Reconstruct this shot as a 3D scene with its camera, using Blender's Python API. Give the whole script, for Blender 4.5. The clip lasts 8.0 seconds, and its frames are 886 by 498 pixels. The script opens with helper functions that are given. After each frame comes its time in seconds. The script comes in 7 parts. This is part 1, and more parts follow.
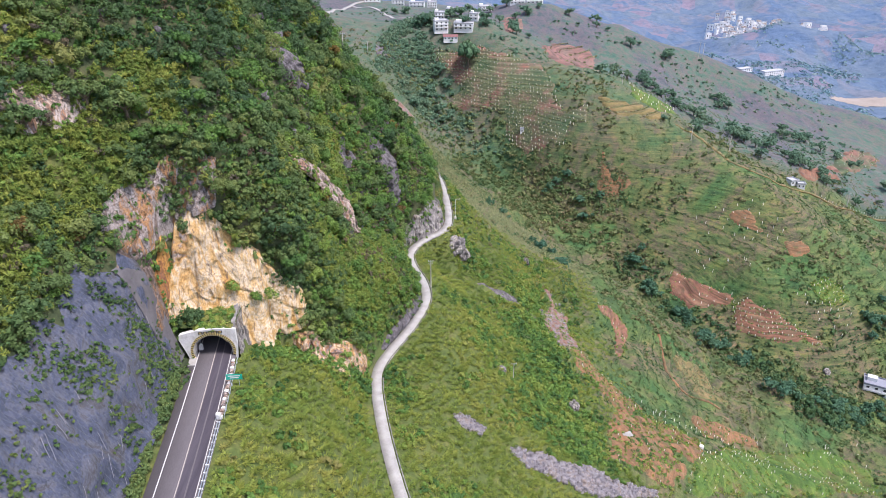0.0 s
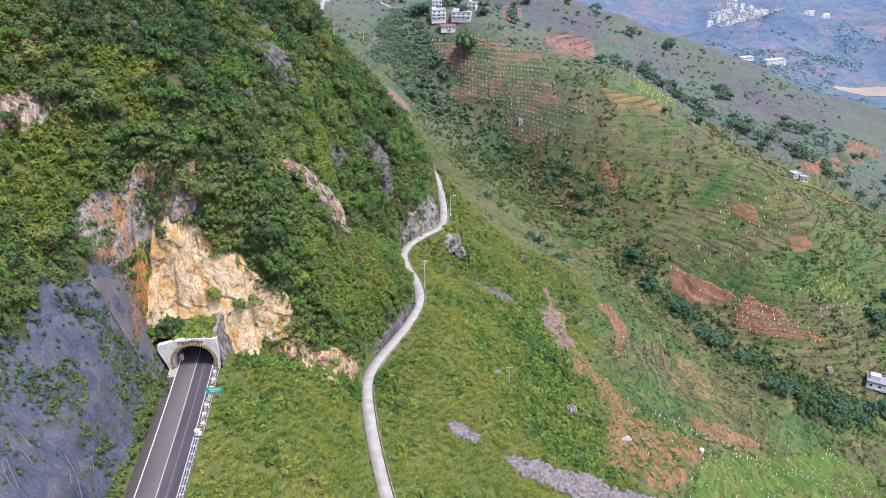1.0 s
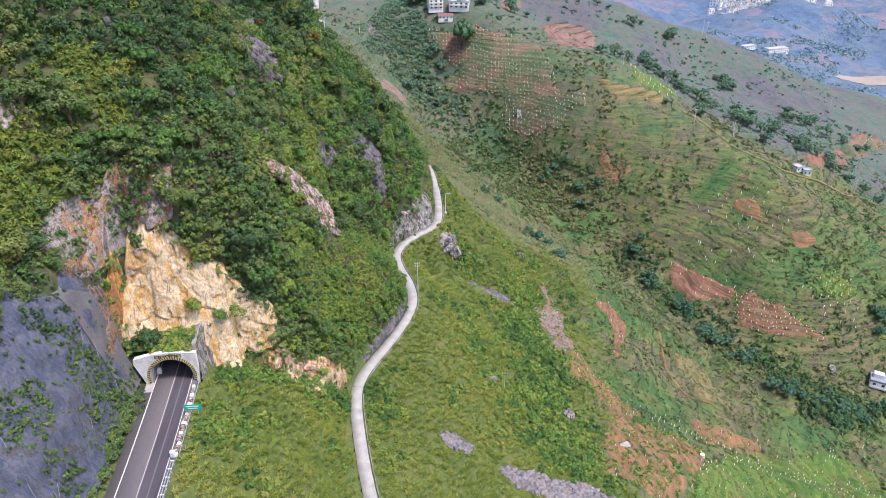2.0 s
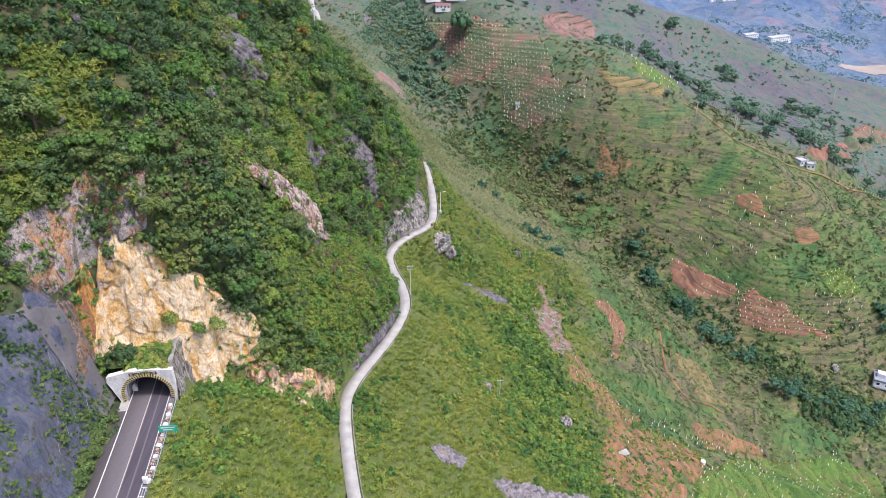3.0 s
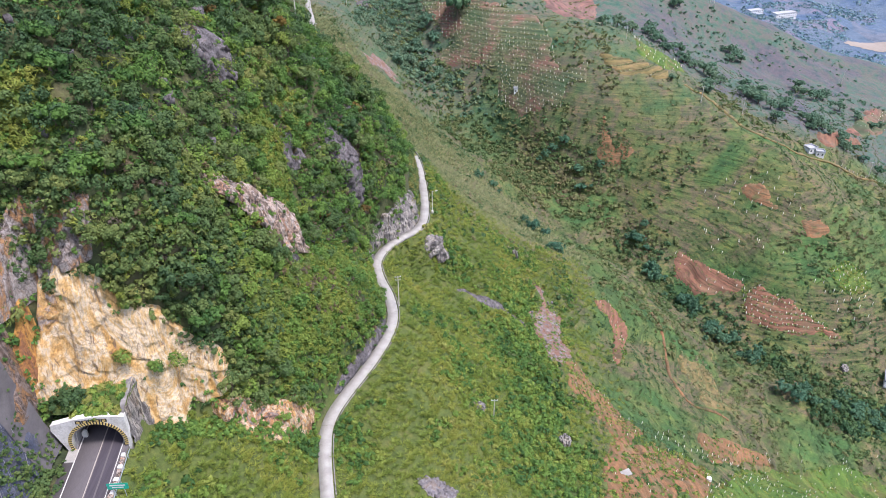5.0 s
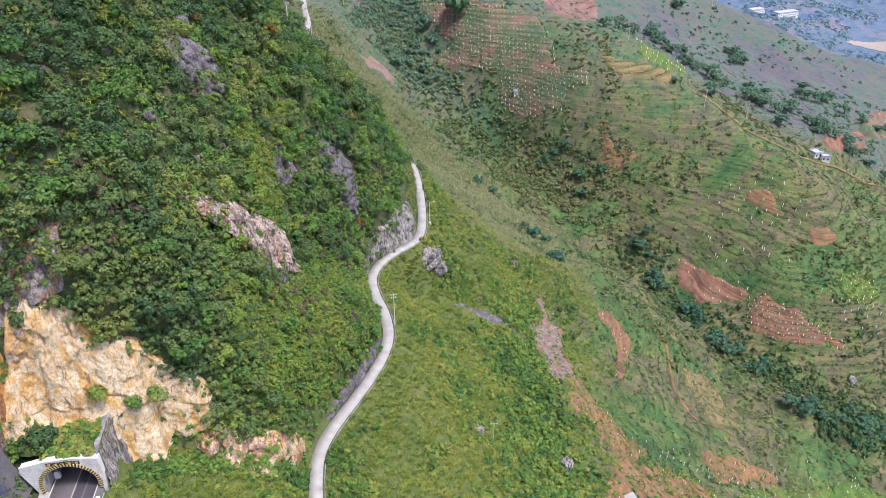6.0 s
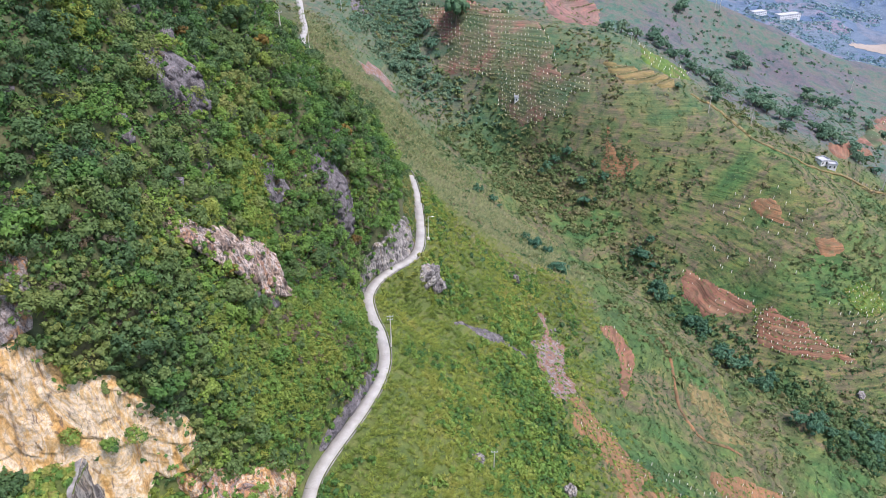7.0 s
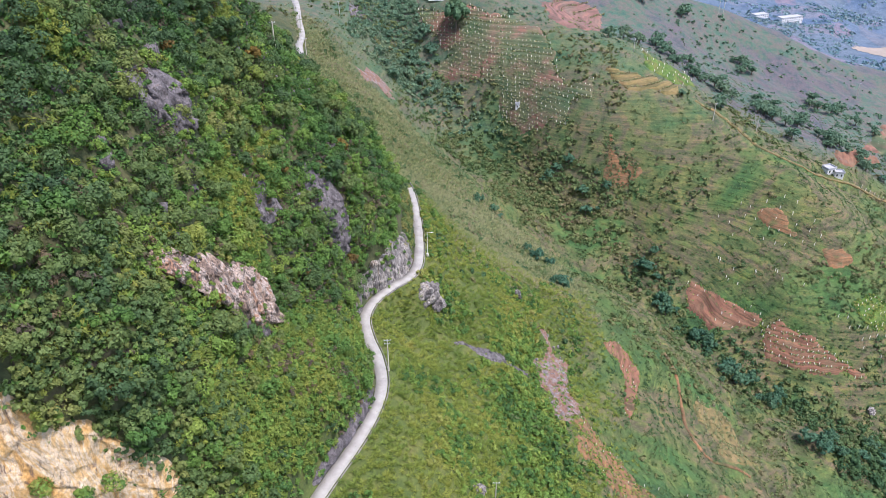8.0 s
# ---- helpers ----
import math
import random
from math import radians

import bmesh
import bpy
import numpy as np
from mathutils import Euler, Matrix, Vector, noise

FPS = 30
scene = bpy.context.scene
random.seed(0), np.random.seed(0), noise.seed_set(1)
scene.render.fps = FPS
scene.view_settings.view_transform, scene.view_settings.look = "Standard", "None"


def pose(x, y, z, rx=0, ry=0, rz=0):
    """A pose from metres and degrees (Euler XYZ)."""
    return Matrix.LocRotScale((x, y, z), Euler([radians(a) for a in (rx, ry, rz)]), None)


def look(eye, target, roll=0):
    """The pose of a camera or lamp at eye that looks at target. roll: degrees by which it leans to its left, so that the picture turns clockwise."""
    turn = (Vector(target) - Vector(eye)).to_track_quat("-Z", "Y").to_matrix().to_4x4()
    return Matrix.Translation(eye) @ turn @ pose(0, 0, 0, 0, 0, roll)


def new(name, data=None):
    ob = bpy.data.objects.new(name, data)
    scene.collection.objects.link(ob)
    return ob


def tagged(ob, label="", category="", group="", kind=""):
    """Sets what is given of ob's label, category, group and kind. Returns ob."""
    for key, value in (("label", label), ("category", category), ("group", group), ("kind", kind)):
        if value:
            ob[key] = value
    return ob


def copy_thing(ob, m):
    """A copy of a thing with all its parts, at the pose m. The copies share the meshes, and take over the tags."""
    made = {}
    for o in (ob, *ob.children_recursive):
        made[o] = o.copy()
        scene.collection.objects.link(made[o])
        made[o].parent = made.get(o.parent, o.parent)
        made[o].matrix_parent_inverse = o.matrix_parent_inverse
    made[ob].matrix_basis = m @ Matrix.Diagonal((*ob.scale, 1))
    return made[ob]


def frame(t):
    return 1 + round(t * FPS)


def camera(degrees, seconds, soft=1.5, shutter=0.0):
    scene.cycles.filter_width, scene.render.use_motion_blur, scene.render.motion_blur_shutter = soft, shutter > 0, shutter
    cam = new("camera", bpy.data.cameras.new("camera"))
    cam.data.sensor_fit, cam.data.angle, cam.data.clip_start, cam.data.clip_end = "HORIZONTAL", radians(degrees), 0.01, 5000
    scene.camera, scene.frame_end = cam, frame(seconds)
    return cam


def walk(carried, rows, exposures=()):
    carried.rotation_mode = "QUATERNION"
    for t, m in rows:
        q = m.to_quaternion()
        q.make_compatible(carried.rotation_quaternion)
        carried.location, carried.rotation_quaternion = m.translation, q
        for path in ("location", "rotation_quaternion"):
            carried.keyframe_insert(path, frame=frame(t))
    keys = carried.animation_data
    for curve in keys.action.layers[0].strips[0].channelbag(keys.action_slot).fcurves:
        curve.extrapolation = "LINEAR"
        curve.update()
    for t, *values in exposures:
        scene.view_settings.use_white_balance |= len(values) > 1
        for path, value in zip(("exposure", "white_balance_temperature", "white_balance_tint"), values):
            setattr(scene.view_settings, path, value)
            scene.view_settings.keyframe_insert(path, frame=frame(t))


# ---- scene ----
cam = camera(63.4, 8.0, soft=0.5)
METRES, EYE, TILT, LEAN, TURN = 75.0, 100.0, -28.0, 0.0, 0.0
ROWS = [
    (0.0, 0.0, 0.0, 0.0, -0.0, -0.0, -0.0),
    (0.5, 0.0137, 0.048, 0.0256, 0.0, -0.46, -0.0),
    (1.0, 0.0272, 0.0976, 0.0521, -0.0, -0.92, -0.01),
    (1.5, 0.0409, 0.149, 0.0799, -0.0, -1.39, -0.0),
    (3.0, 0.0833, 0.3066, 0.1669, -0.0, -2.81, -0.01),
    (3.5, 0.0943, 0.3612, 0.1963, -0.02, -3.27, -0.0),
    (4.0, 0.1041, 0.4163, 0.2264, -0.02, -3.75, 0.01),
    (5.5, 0.1238, 0.5861, 0.3193, -0.08, -4.94, 0.06),
    (6.0, 0.1279, 0.6433, 0.3506, -0.08, -4.93, 0.05),
    (6.5, 0.1312, 0.6996, 0.3811, -0.07, -4.91, 0.04),
    (7.0, 0.1333, 0.7556, 0.4114, -0.08, -4.87, 0.04),
    (7.5, 0.1348, 0.8115, 0.4417, -0.08, -4.82, 0.04),
    (8.0, 0.1358, 0.8673, 0.4715, -0.07, -4.77, 0.05),
]
walk(cam, [(t, pose(0, 0, EYE, TILT, LEAN, TURN) @ pose(METRES * x, METRES * y, METRES * z, 90 + pitch, roll, yaw)) for t, x, y, z, yaw, pitch, roll in ROWS],
     exposures=((0.0, 1.34, 6450, 21), (8.0, 1.34, 6350, 20)))

# ---- light: soft, overcast autumn daylight ----
world = bpy.data.worlds.new("overcast_sky")
scene.world = world
world.use_nodes = True
_sky = world.node_tree.nodes.new("ShaderNodeTexSky")
_sky.sky_type, _sky.sun_disc = "NISHITA", False
_sky.sun_elevation, _sky.sun_rotation = radians(65), radians(120)
_sky.air_density, _sky.dust_density, _sky.ozone_density = 1.2, 2.0, 1.5
_bg = world.node_tree.nodes["Background"]
_bg.inputs["Strength"].default_value = 0.094
world.node_tree.links.new(_sky.outputs["Color"], _bg.inputs["Color"])
_sun = bpy.data.lights.new("sun", "SUN")
_sun.energy, _sun.angle, _sun.color = 1.8, radians(12), (1.0, 0.98, 0.95)
sun = new("sun", _sun)
sun.matrix_world = look((80, -45, 200), (0, 0, 0))

# ---- small tools ----
RNG = np.random.default_rng(7)


def lattice_hash(i, j, k, seed):
    n = (i * 374761393 + j * 668265263 + k * 1274126177 + seed * 362437) & 0xFFFFFFFF
    n = ((n ^ (n >> 13)) * 1103515245 + 12345) & 0xFFFFFFFF
    n = ((n ^ (n >> 15)) * 2654435761) & 0xFFFFFFFF
    return ((n ^ (n >> 16)) & 0xFFFFFF) / float(0xFFFFFF) * 2 - 1


def vnoise(x, y, z=0.0, seed=0):
    """Smooth value noise, -1..1, on arrays."""
    x, y, z = np.broadcast_arrays(np.asarray(x, float), np.asarray(y, float), np.asarray(z, float))
    i, j, k = (np.floor(a).astype(np.int64) for a in (x, y, z))
    u, v, w = (a - b for a, b in ((x, i), (y, j), (z, k)))
    u, v, w = (a * a * (3 - 2 * a) for a in (u, v, w))
    out = 0
    for di, fu in ((0, 1 - u), (1, u)):
        for dj, fv in ((0, 1 - v), (1, v)):
            for dk, fw in ((0, 1 - w), (1, w)):
                out = out + fu * fv * fw * lattice_hash(i + di, j + dj, k + dk, seed)
    return out


def fbm(x, y, z=0.0, octaves=4, seed=0, gain=0.5):
    total, amp, f = 0.0, 1.0, 1.0
    for o in range(octaves):
        total = total + amp * vnoise(np.asarray(x) * f, np.asarray(y) * f, np.asarray(z) * f, seed + o)
        amp, f = amp * gain, f * 2.03
    return total


def smooth(a, b, x):
    t = np.clip((np.asarray(x, float) - a) / (b - a), 0, 1)
    return t * t * (3 - 2 * t)


def spline(xs, ys, q):
    """Monotone cubic through (xs, ys), level beyond the ends; ys may hold rows."""
    xs, ys, q = np.asarray(xs, float), np.asarray(ys, float), np.clip(np.asarray(q, float), xs[0], xs[-1])
    h = np.diff(xs)
    hh = h.reshape((-1,) + (1,) * (ys.ndim - 1))
    d = np.diff(ys, axis=0) / hh
    m = np.zeros_like(ys)
    same = d[:-1] * d[1:] > 0
    with np.errstate(divide="ignore", invalid="ignore"):
        m[1:-1] = np.where(same, 2 * d[:-1] * d[1:] / (d[:-1] + d[1:]), 0)
    m[0], m[-1] = d[0], d[-1]
    i = np.clip(np.searchsorted(xs, q) - 1, 0, len(h) - 1)
    t = (q - xs[i]) / h[i]
    hi = h[i]
    if ys.ndim > 1:
        t, hi = t[..., None], hi[..., None]
    return (ys[i] * (1 + 2 * t) * (1 - t) ** 2 + m[i] * hi * t * (1 - t) ** 2
            + ys[i + 1] * t * t * (3 - 2 * t) + m[i + 1] * hi * t * t * (t - 1))


def along(points, step):
    """A smooth plan line through a few corners, with even steps."""
    p = np.asarray(points, float)
    s = np.r_[0, np.cumsum(np.linalg.norm(np.diff(p[:, :2], axis=0), axis=1))]
    q = np.linspace(0, s[-1], max(2, int(round(s[-1] / step)) + 1))
    d = np.zeros_like(p)
    d[1:-1] = (p[2:] - p[:-2]) / (s[2:] - s[:-2])[:, None]
    d[0], d[-1] = (p[1] - p[0]) / (s[1] - s[0]), (p[-1] - p[-2]) / (s[-1] - s[-2])
    i = np.clip(np.searchsorted(s, q) - 1, 0, len(s) - 2)
    h = (s[i + 1] - s[i])[:, None]
    t = ((q - s[i])[:, None]) / h
    return (p[i] * (1 + 2 * t) * (1 - t) ** 2 + d[i] * h * t * (1 - t) ** 2
            + p[i + 1] * t * t * (3 - 2 * t) + d[i + 1] * h * t * t * (t - 1))


def away(line, x, y):
    """Distance of places from a plan line, and the line's height at the nearest place."""
    x, y = np.asarray(x, float), np.asarray(y, float)
    best, height, side = np.full(x.shape, 1e9), np.zeros(x.shape), np.zeros(x.shape)
    for a, b in zip(line[:-1], line[1:]):
        dx, dy = b[0] - a[0], b[1] - a[1]
        t = np.clip(((x - a[0]) * dx + (y - a[1]) * dy) / (dx * dx + dy * dy), 0, 1)
        ex, ey = x - a[0] - t * dx, y - a[1] - t * dy
        dist = np.hypot(ex, ey)
        near = dist < best
        best = np.where(near, dist, best)
        height = np.where(near, a[2] + t * (b[2] - a[2]), height)
        side = np.where(near, np.sign(dx * ey - dy * ex), side)
    return best, height, side

# ---- the lie of the land ----
# Cross-sections of the valley at stations along y: x and z by turns, from the hill down to the stream and up again.
SECTIONS = {
    40: (-200, 135, -120, 86, -90, 55, -75, 36, -65, 20, -59.5, 10, -57, 1, -55, 0, -40, 0, -35, -3, -24, -8, -16, -17, -7, -31, 0, -38, 30, -66, 60, -90, 100, -106, 200, -140, 500, -200),
    95: (-200, 138, -120, 87, -90, 56, -75, 36, -65, 20.5, -60.5, 12, -57.8, 1.5, -57, 0, -43, 0, -38, -3, -27, -8, -20, -17, -12, -30, -4, -34, 8, -46, 30, -64, 55, -84, 100, -103, 200, -140, 500, -200),
    120: (-200, 142, -120, 90, -90, 60, -76, 38, -66.5, 23, -62, 12, -59.8, 1.5, -59, 0, -45, 0, -41, -3, -37, -5, -28, -8.5, -21, -17, -13.5, -30, -6, -34, 8, -44, 30, -62, 55, -82, 100, -101, 200, -140, 500, -200),
    134: (-200, 146, -120, 94, -90, 65, -76, 44, -68, 29, -63.5, 12, -61, 2, -60, 0, -47, 0, -45, -2, -40, -6, -35, -10, -30, -14, -22, -23, -17, -31, -9, -33.5, 4, -42, 28, -60, 50, -76, 100, -98, 200, -140, 500, -200),
    140: (-200, 148, -120, 96, -90, 68, -76, 50, -68, 38, -65, 24, -62, 9, -60.5, 7, -49, 7, -46.5, -1.5, -40, -6, -35, -10, -30, -15, -22, -24, -18, -31, -10, -33.5, 4, -41, 28, -59, 50, -75, 100, -98, 200, -140, 500, -200),
    145: (-200, 150, -120, 98, -90, 71, -76, 55, -67, 43, -64, 32, -60, 13, -57, 9, -49, 8.5, -47, -2, -40, -7, -35, -11, -30, -16, -23, -25, -19, -31, -10, -33.5, 4, -41, 28, -59, 50, -74, 100, -97, 200, -140, 500, -200),
    151: (-200, 154, -120, 103, -90, 75, -78, 62, -63, 49, -56, 42, -50, 37, -46.5, 29, -44.5, 8, -43, -4, -40, -8, -34, -13, -26, -22, -20.5, -31, -11, -33.5, 4, -41, 28, -58, 50, -73, 100, -96, 200, -140, 500, -200),
    158: (-200, 158, -120, 108, -90, 81, -78, 67, -62, 54, -52, 47, -44, 38, -40, 25, -36.5, 10, -34, -10, -31, -16, -26, -22, -21.5, -31, -12, -33.5, 5, -41, 28, -58, 50, -72, 100, -95, 200, -140, 500, -200),
    167: (-200, 162, -120, 112, -90, 87, -69, 65, -52, 53, -44, 44, -40, 33, -37, 22, -30, 4, -26, -8, -24.5, -20, -22.5, -30, -22, -32, -12, -33.5, 7, -41, 28, -57, 48, -70, 67, -80, 83, -91, 100, -94, 200, -140, 500, -200),
    180: (-200, 165, -120, 116, -90, 91, -64, 67, -52, 53, -42, 35, -37, 28, -33.5, 19, -30, 6, -24, -7, -20, -18, -18.2, -31.5, -13, -33, 7, -40, 23, -52, 47, -69, 66, -77, 83, -88, 100, -94, 200, -138, 500, -200),
    195: (-200, 167, -120, 120, -90, 96, -57, 67, -48, 51, -40, 31, -35, 18, -33, 9, -31, 2, -25, -4, -17.5, -12, -13.5, -22, -11.5, -31.5, -6, -33, 7, -38.5, 23, -53, 47, -71, 66, -78, 98, -92, 120, -106, 200, -137, 500, -200),
    211: (-200, 168, -120, 122, -90, 98, -60, 70, -48, 52, -42, 40, -36, 22, -33, 7, -31, -4, -25, -9, -15, -17, -10.5, -25, -8, -31.5, -2, -33, 7, -39, 17, -46, 24, -53, 50, -72, 70, -82, 98, -96, 120, -108, 200, -138, 500, -200),
    230: (-200, 165, -120, 120, -90, 96, -60, 66, -48, 50, -41, 37, -36, 24, -30, 7, -22, -10, -16, -22, -11.5, -31.5, -5, -33, 2, -39, 17, -50, 34, -62, 50, -73, 60, -80, 80, -92, 100, -104, 130, -120, 200, -140, 500, -200),
    247: (-200, 158, -120, 116, -90, 91, -60, 62, -48, 46, -40, 34, -33, 23, -24, 10, -20, 0, -17, -18, -14.5, -31.5, -8, -33, -2, -40, 17, -53, 34, -67, 50, -78, 80, -95, 100, -107, 150, -126, 200, -141, 500, -200),
    261: (-200, 155, -120, 114, -90, 90, -60, 65, -44, 50, -36, 36, -30, 26, -20, 8, -13, -8, -8, -20, -5, -31.5, 2, -33, 6, -43, 12, -49, 29, -61, 40, -76, 60, -86, 85, -98, 110, -112, 150, -126, 200, -141, 500, -200),
    277: (-200, 148, -120, 110, -90, 86, -60, 62, -46, 50, -40, 37, -32, 26, -19, 8, -10, -7, -4, -19, -0.5, -31.5, 6, -33, 12, -44, 29, -60, 48, -83, 79, -97, 86, -99, 110, -114, 150, -127, 175, -132, 230, -149, 500, -200),
    300: (-200, 135, -120, 98, -60, 50, -43, 33, -34, 22, -27, 14, -20, 4, -11, -9, -4, -22, -1, -31.5, 6, -33, 14, -46, 29, -62, 42, -71, 60, -84, 79, -95, 101, -106, 130, -120, 165, -134, 200, -140, 230, -147, 300, -158, 500, -200),
    322: (-200, 118, -120, 84, -60, 36, -46, 25, -37, 13, -22, -4, -12, -17, -6, -31.5, 2, -34, 14, -49, 29, -65, 67, -87, 80, -97, 110, -113, 140, -127, 165, -133, 188, -130, 209, -130, 240, -138, 300, -152, 500, -195),
    350: (-200, 100, -120, 62, -60, 19, -40, 2, -24, -16, 0, -47, 20, -66, 40, -82, 60, -95, 80, -101, 105, -115, 135, -129, 155, -124, 188, -109, 215, -112, 250, -122, 300, -136, 500, -180),
    400: (-200, 62, -120, 28, -60, -14, -20, -50, 0, -66, 19, -80, 50, -102, 90, -123, 115, -129, 138, -120, 160, -109, 190, -98, 220, -92, 250, -104, 300, -122, 400, -150, 500, -172),
    450: (-200, 38, -120, 12, -60, -24, -20, -53, 0, -72, 30, -98, 60, -115, 91, -121, 115, -112, 145, -97, 176, -88, 205, -82, 235, -91, 270, -104, 330, -126, 450, -156, 500, -166),
    500: (-200, 18, -120, -6, -70, -22, -25, -60, 0, -86, 30, -109, 45, -112, 60, -101, 80, -80, 100, -66, 125, -60, 150, -62, 175, -68, 216, -83, 250, -91, 300, -110, 400, -136, 500, -156),
    560: (-200, 4, -120, -10, -70, -20, -40, -40, -10, -66, 10, -70, 25, -58, 50, -42, 90, -38, 135, -46, 200, -76, 300, -108, 400, -134, 500, -150),
    620: (-200, -2, -100, -8, -40, -18, 0, -14, 25, -14, 60, -24, 140, -52, 250, -92, 400, -128, 500, -150),
    720: (-300, 0, -100, -18, 0, -20, 70, -20, 163, -36, 247, -64, 300, -84, 363, -112, 420, -125, 600, -165),
    900: (-500, 10, -100, -44, 0, -54, 150, -110, 300, -165, 600, -225, 900, -245),
    1300: (-800, 40, -300, -60, 0, -120, 300, -190, 600, -260, 1200, -300),
    2000: (-1500, 60, -400, -150, 0, -230, 600, -320, 1500, -340),
    3000: (-1500, 40, -500, -250, 0, -330, 1000, -390, 2000, -360),
    4600: (-2500, 200, -600, 20, 400, -160, 1500, -220, 3000, 100),
}
HIGHWAY = along([(-43, 30, 0), (-46, 66, 0), (-48.4, 93, 0), (-50.3, 112, 0), (-51.3, 121, 0), (-52.9, 134.5, 0), (-55, 152, 0), (-58, 175, 0)], 2.0)
FARM_ROAD = along([(8, 60, -32), (-1, 95, -32), (-9.8, 122.4, -32), (-14, 137.7, -32), (-17.2, 152, -32), (-19.2, 164, -32), (-19.4, 171, -32),
                   (-17.6, 178, -32), (-10, 195.5, -32), (-6.6, 206.5, -32), (-5.9, 215, -32), (-7.8, 224.7, -32), (-10.9, 233, -32), (-12.8, 242, -32),
                   (-11.2, 250, -32), (-5.8, 258.3, -32), (-0.6, 263.6, -32), (1.9, 270, -32), (2.3, 280, -32), (1.6, 293, -32), (0, 308, -32),
                   (-2.2, 321, -32), (-4.5, 329, -32)], 1.5)
_SX = np.unique(np.r_[-2500, -800, np.arange(-300, 601, 0.5), 900, 1200, 2000, 3000])
_STATIONS = sorted(SECTIONS)
_SZ = np.stack([spline(SECTIONS[y][0::2], SECTIONS[y][1::2], _SX) for y in _STATIONS])


def plain_ground(x, y):
    x, y = np.asarray(x, float), np.asarray(y, float)
    shape = x.shape
    x, y = x.ravel(), y.ravel()
    y = np.clip(y, _STATIONS[0], _STATIONS[-1])
    st = np.asarray(_STATIONS, float)
    i = np.clip(np.searchsorted(st, y) - 1, 0, len(st) - 2)
    # the four neighbouring sections, with monotone slopes along y
    cols = [np.empty(len(x)) for _ in range(4)]
    for c, off in enumerate((-1, 0, 1, 2)):
        row = np.clip(i + off, 0, len(st) - 1)
        j = np.clip(np.searchsorted(_SX, x) - 1, 0, len(_SX) - 2)
        f = np.clip((x - _SX[j]) / (_SX[j + 1] - _SX[j]), 0, 1)
        cols[c] = _SZ[row, j] * (1 - f) + _SZ[row, j + 1] * f
    h0 = st[i] - st[np.maximum(i - 1, 0)]
    h1 = st[i + 1] - st[i]
    h2 = st[np.minimum(i + 2, len(st) - 1)] - st[i + 1]
    d0 = np.where(h0 > 0, (cols[1] - cols[0]) / np.where(h0 > 0, h0, 1), 0)
    d1 = (cols[2] - cols[1]) / h1
    d2 = np.where(h2 > 0, (cols[3] - cols[2]) / np.where(h2 > 0, h2, 1), 0)

    def slope(a, b):
        p = a * b
        return np.where(p > 0, 2 * p / np.where(p > 0, a + b, 1), 0)
    m0, m1 = slope(d0, d1), slope(d1, d2)
    t = (y - st[i]) / h1
    z = cols[1] * (1 + 2 * t) * (1 - t) ** 2 + m0 * h1 * t * (1 - t) ** 2 + cols[2] * t * t * (3 - 2 * t) + m1 * h1 * t * t * (t - 1)
    return z.reshape(shape)


def ground(x, y):
    """Height of the ground: sections, rough relief, and the beds of the two roads."""
    x, y = np.asarray(x, float), np.asarray(y, float)
    z = plain_ground(x, y)
    far = smooth(300, 700, y)
    z = z + (1 - far) * (0.9 * fbm(x / 11, y / 11, 0, 3, 3) + 0.35 * vnoise(x / 2.3, y / 2.3, 0, 9)) + far * 6 * fbm(x / 90, y / 90, 0, 4, 5)
    z = z + smooth(0, 25, x) * (1 - smooth(380, 600, y)) * 1.8 * fbm(x / 26, y / 26, 0, 3, 21)
    # old field terraces on the valley side
    worked = smooth(45, 75, x + 0.1 * (y - 200)) * (1 - smooth(560, 640, y))
    step = 3.4
    z = z + worked * 0.9 * (smooth(0.25, 0.75, (z / step + 0.35 * vnoise(x / 30, y / 30, 0, 31)) % 1.0) - 0.5) * (0.35 + 0.65 * smooth(-0.3, 0.3, fbm(x / 45, y / 45, 0, 2, 33)))
    d, hz, side = away(HIGHWAY[::2], x, y)
    k = np.where(y < 137, 1 - smooth(6.3, 8.2, d), 0)
    z = z * (1 - k) + (hz - 0.25) * k
    d, hz, side = away(FARM_ROAD[::2], x, y)
    rib = 1 - 2 * np.abs(vnoise(y / 13 + 0.02 * z, x / 70, 0, 83)) + 0.4 * vnoise(y / 5.5, x / 30, 0, 84)
    z = z + 1.9 * rib * smooth(-14, -26, x) * smooth(166, 182, y) * (1 - smooth(300, 330, y)) * smooth(5, 14, d)
    k = 1 - smooth(2.0, 3.6, d)
    return z * (1 - k) + (hz - 0.12) * k

# ---- materials ----
def nodes_of(name):
    m = bpy.data.materials.new(name)
    m.use_nodes = True
    nt = m.node_tree
    return m, nt, nt.nodes["Principled BSDF"]


def ramp_node(nt, fac, stops, smoothly=False):
    r = nt.nodes.new("ShaderNodeValToRGB")
    if smoothly:
        r.color_ramp.interpolation = "EASE"
    el = r.color_ramp.elements
    while len(el) < len(stops):
        el.new(0.5)
    for e, (p, c) in zip(el, stops):
        e.position, e.color = p, (*c, 1)
    nt.links.new(fac, r.inputs[0])
    return r.outputs[0]


def noise_node(nt, vec, scale, detail=4.0, rough=0.55, distort=0.0):
    n = nt.nodes.new("ShaderNodeTexNoise")
    n.inputs["Scale"].default_value, n.inputs["Detail"].default_value = scale, detail
    n.inputs["Roughness"].default_value, n.inputs["Distortion"].default_value = rough, distort
    nt.links.new(vec, n.inputs["Vector"])
    return n.outputs[0]


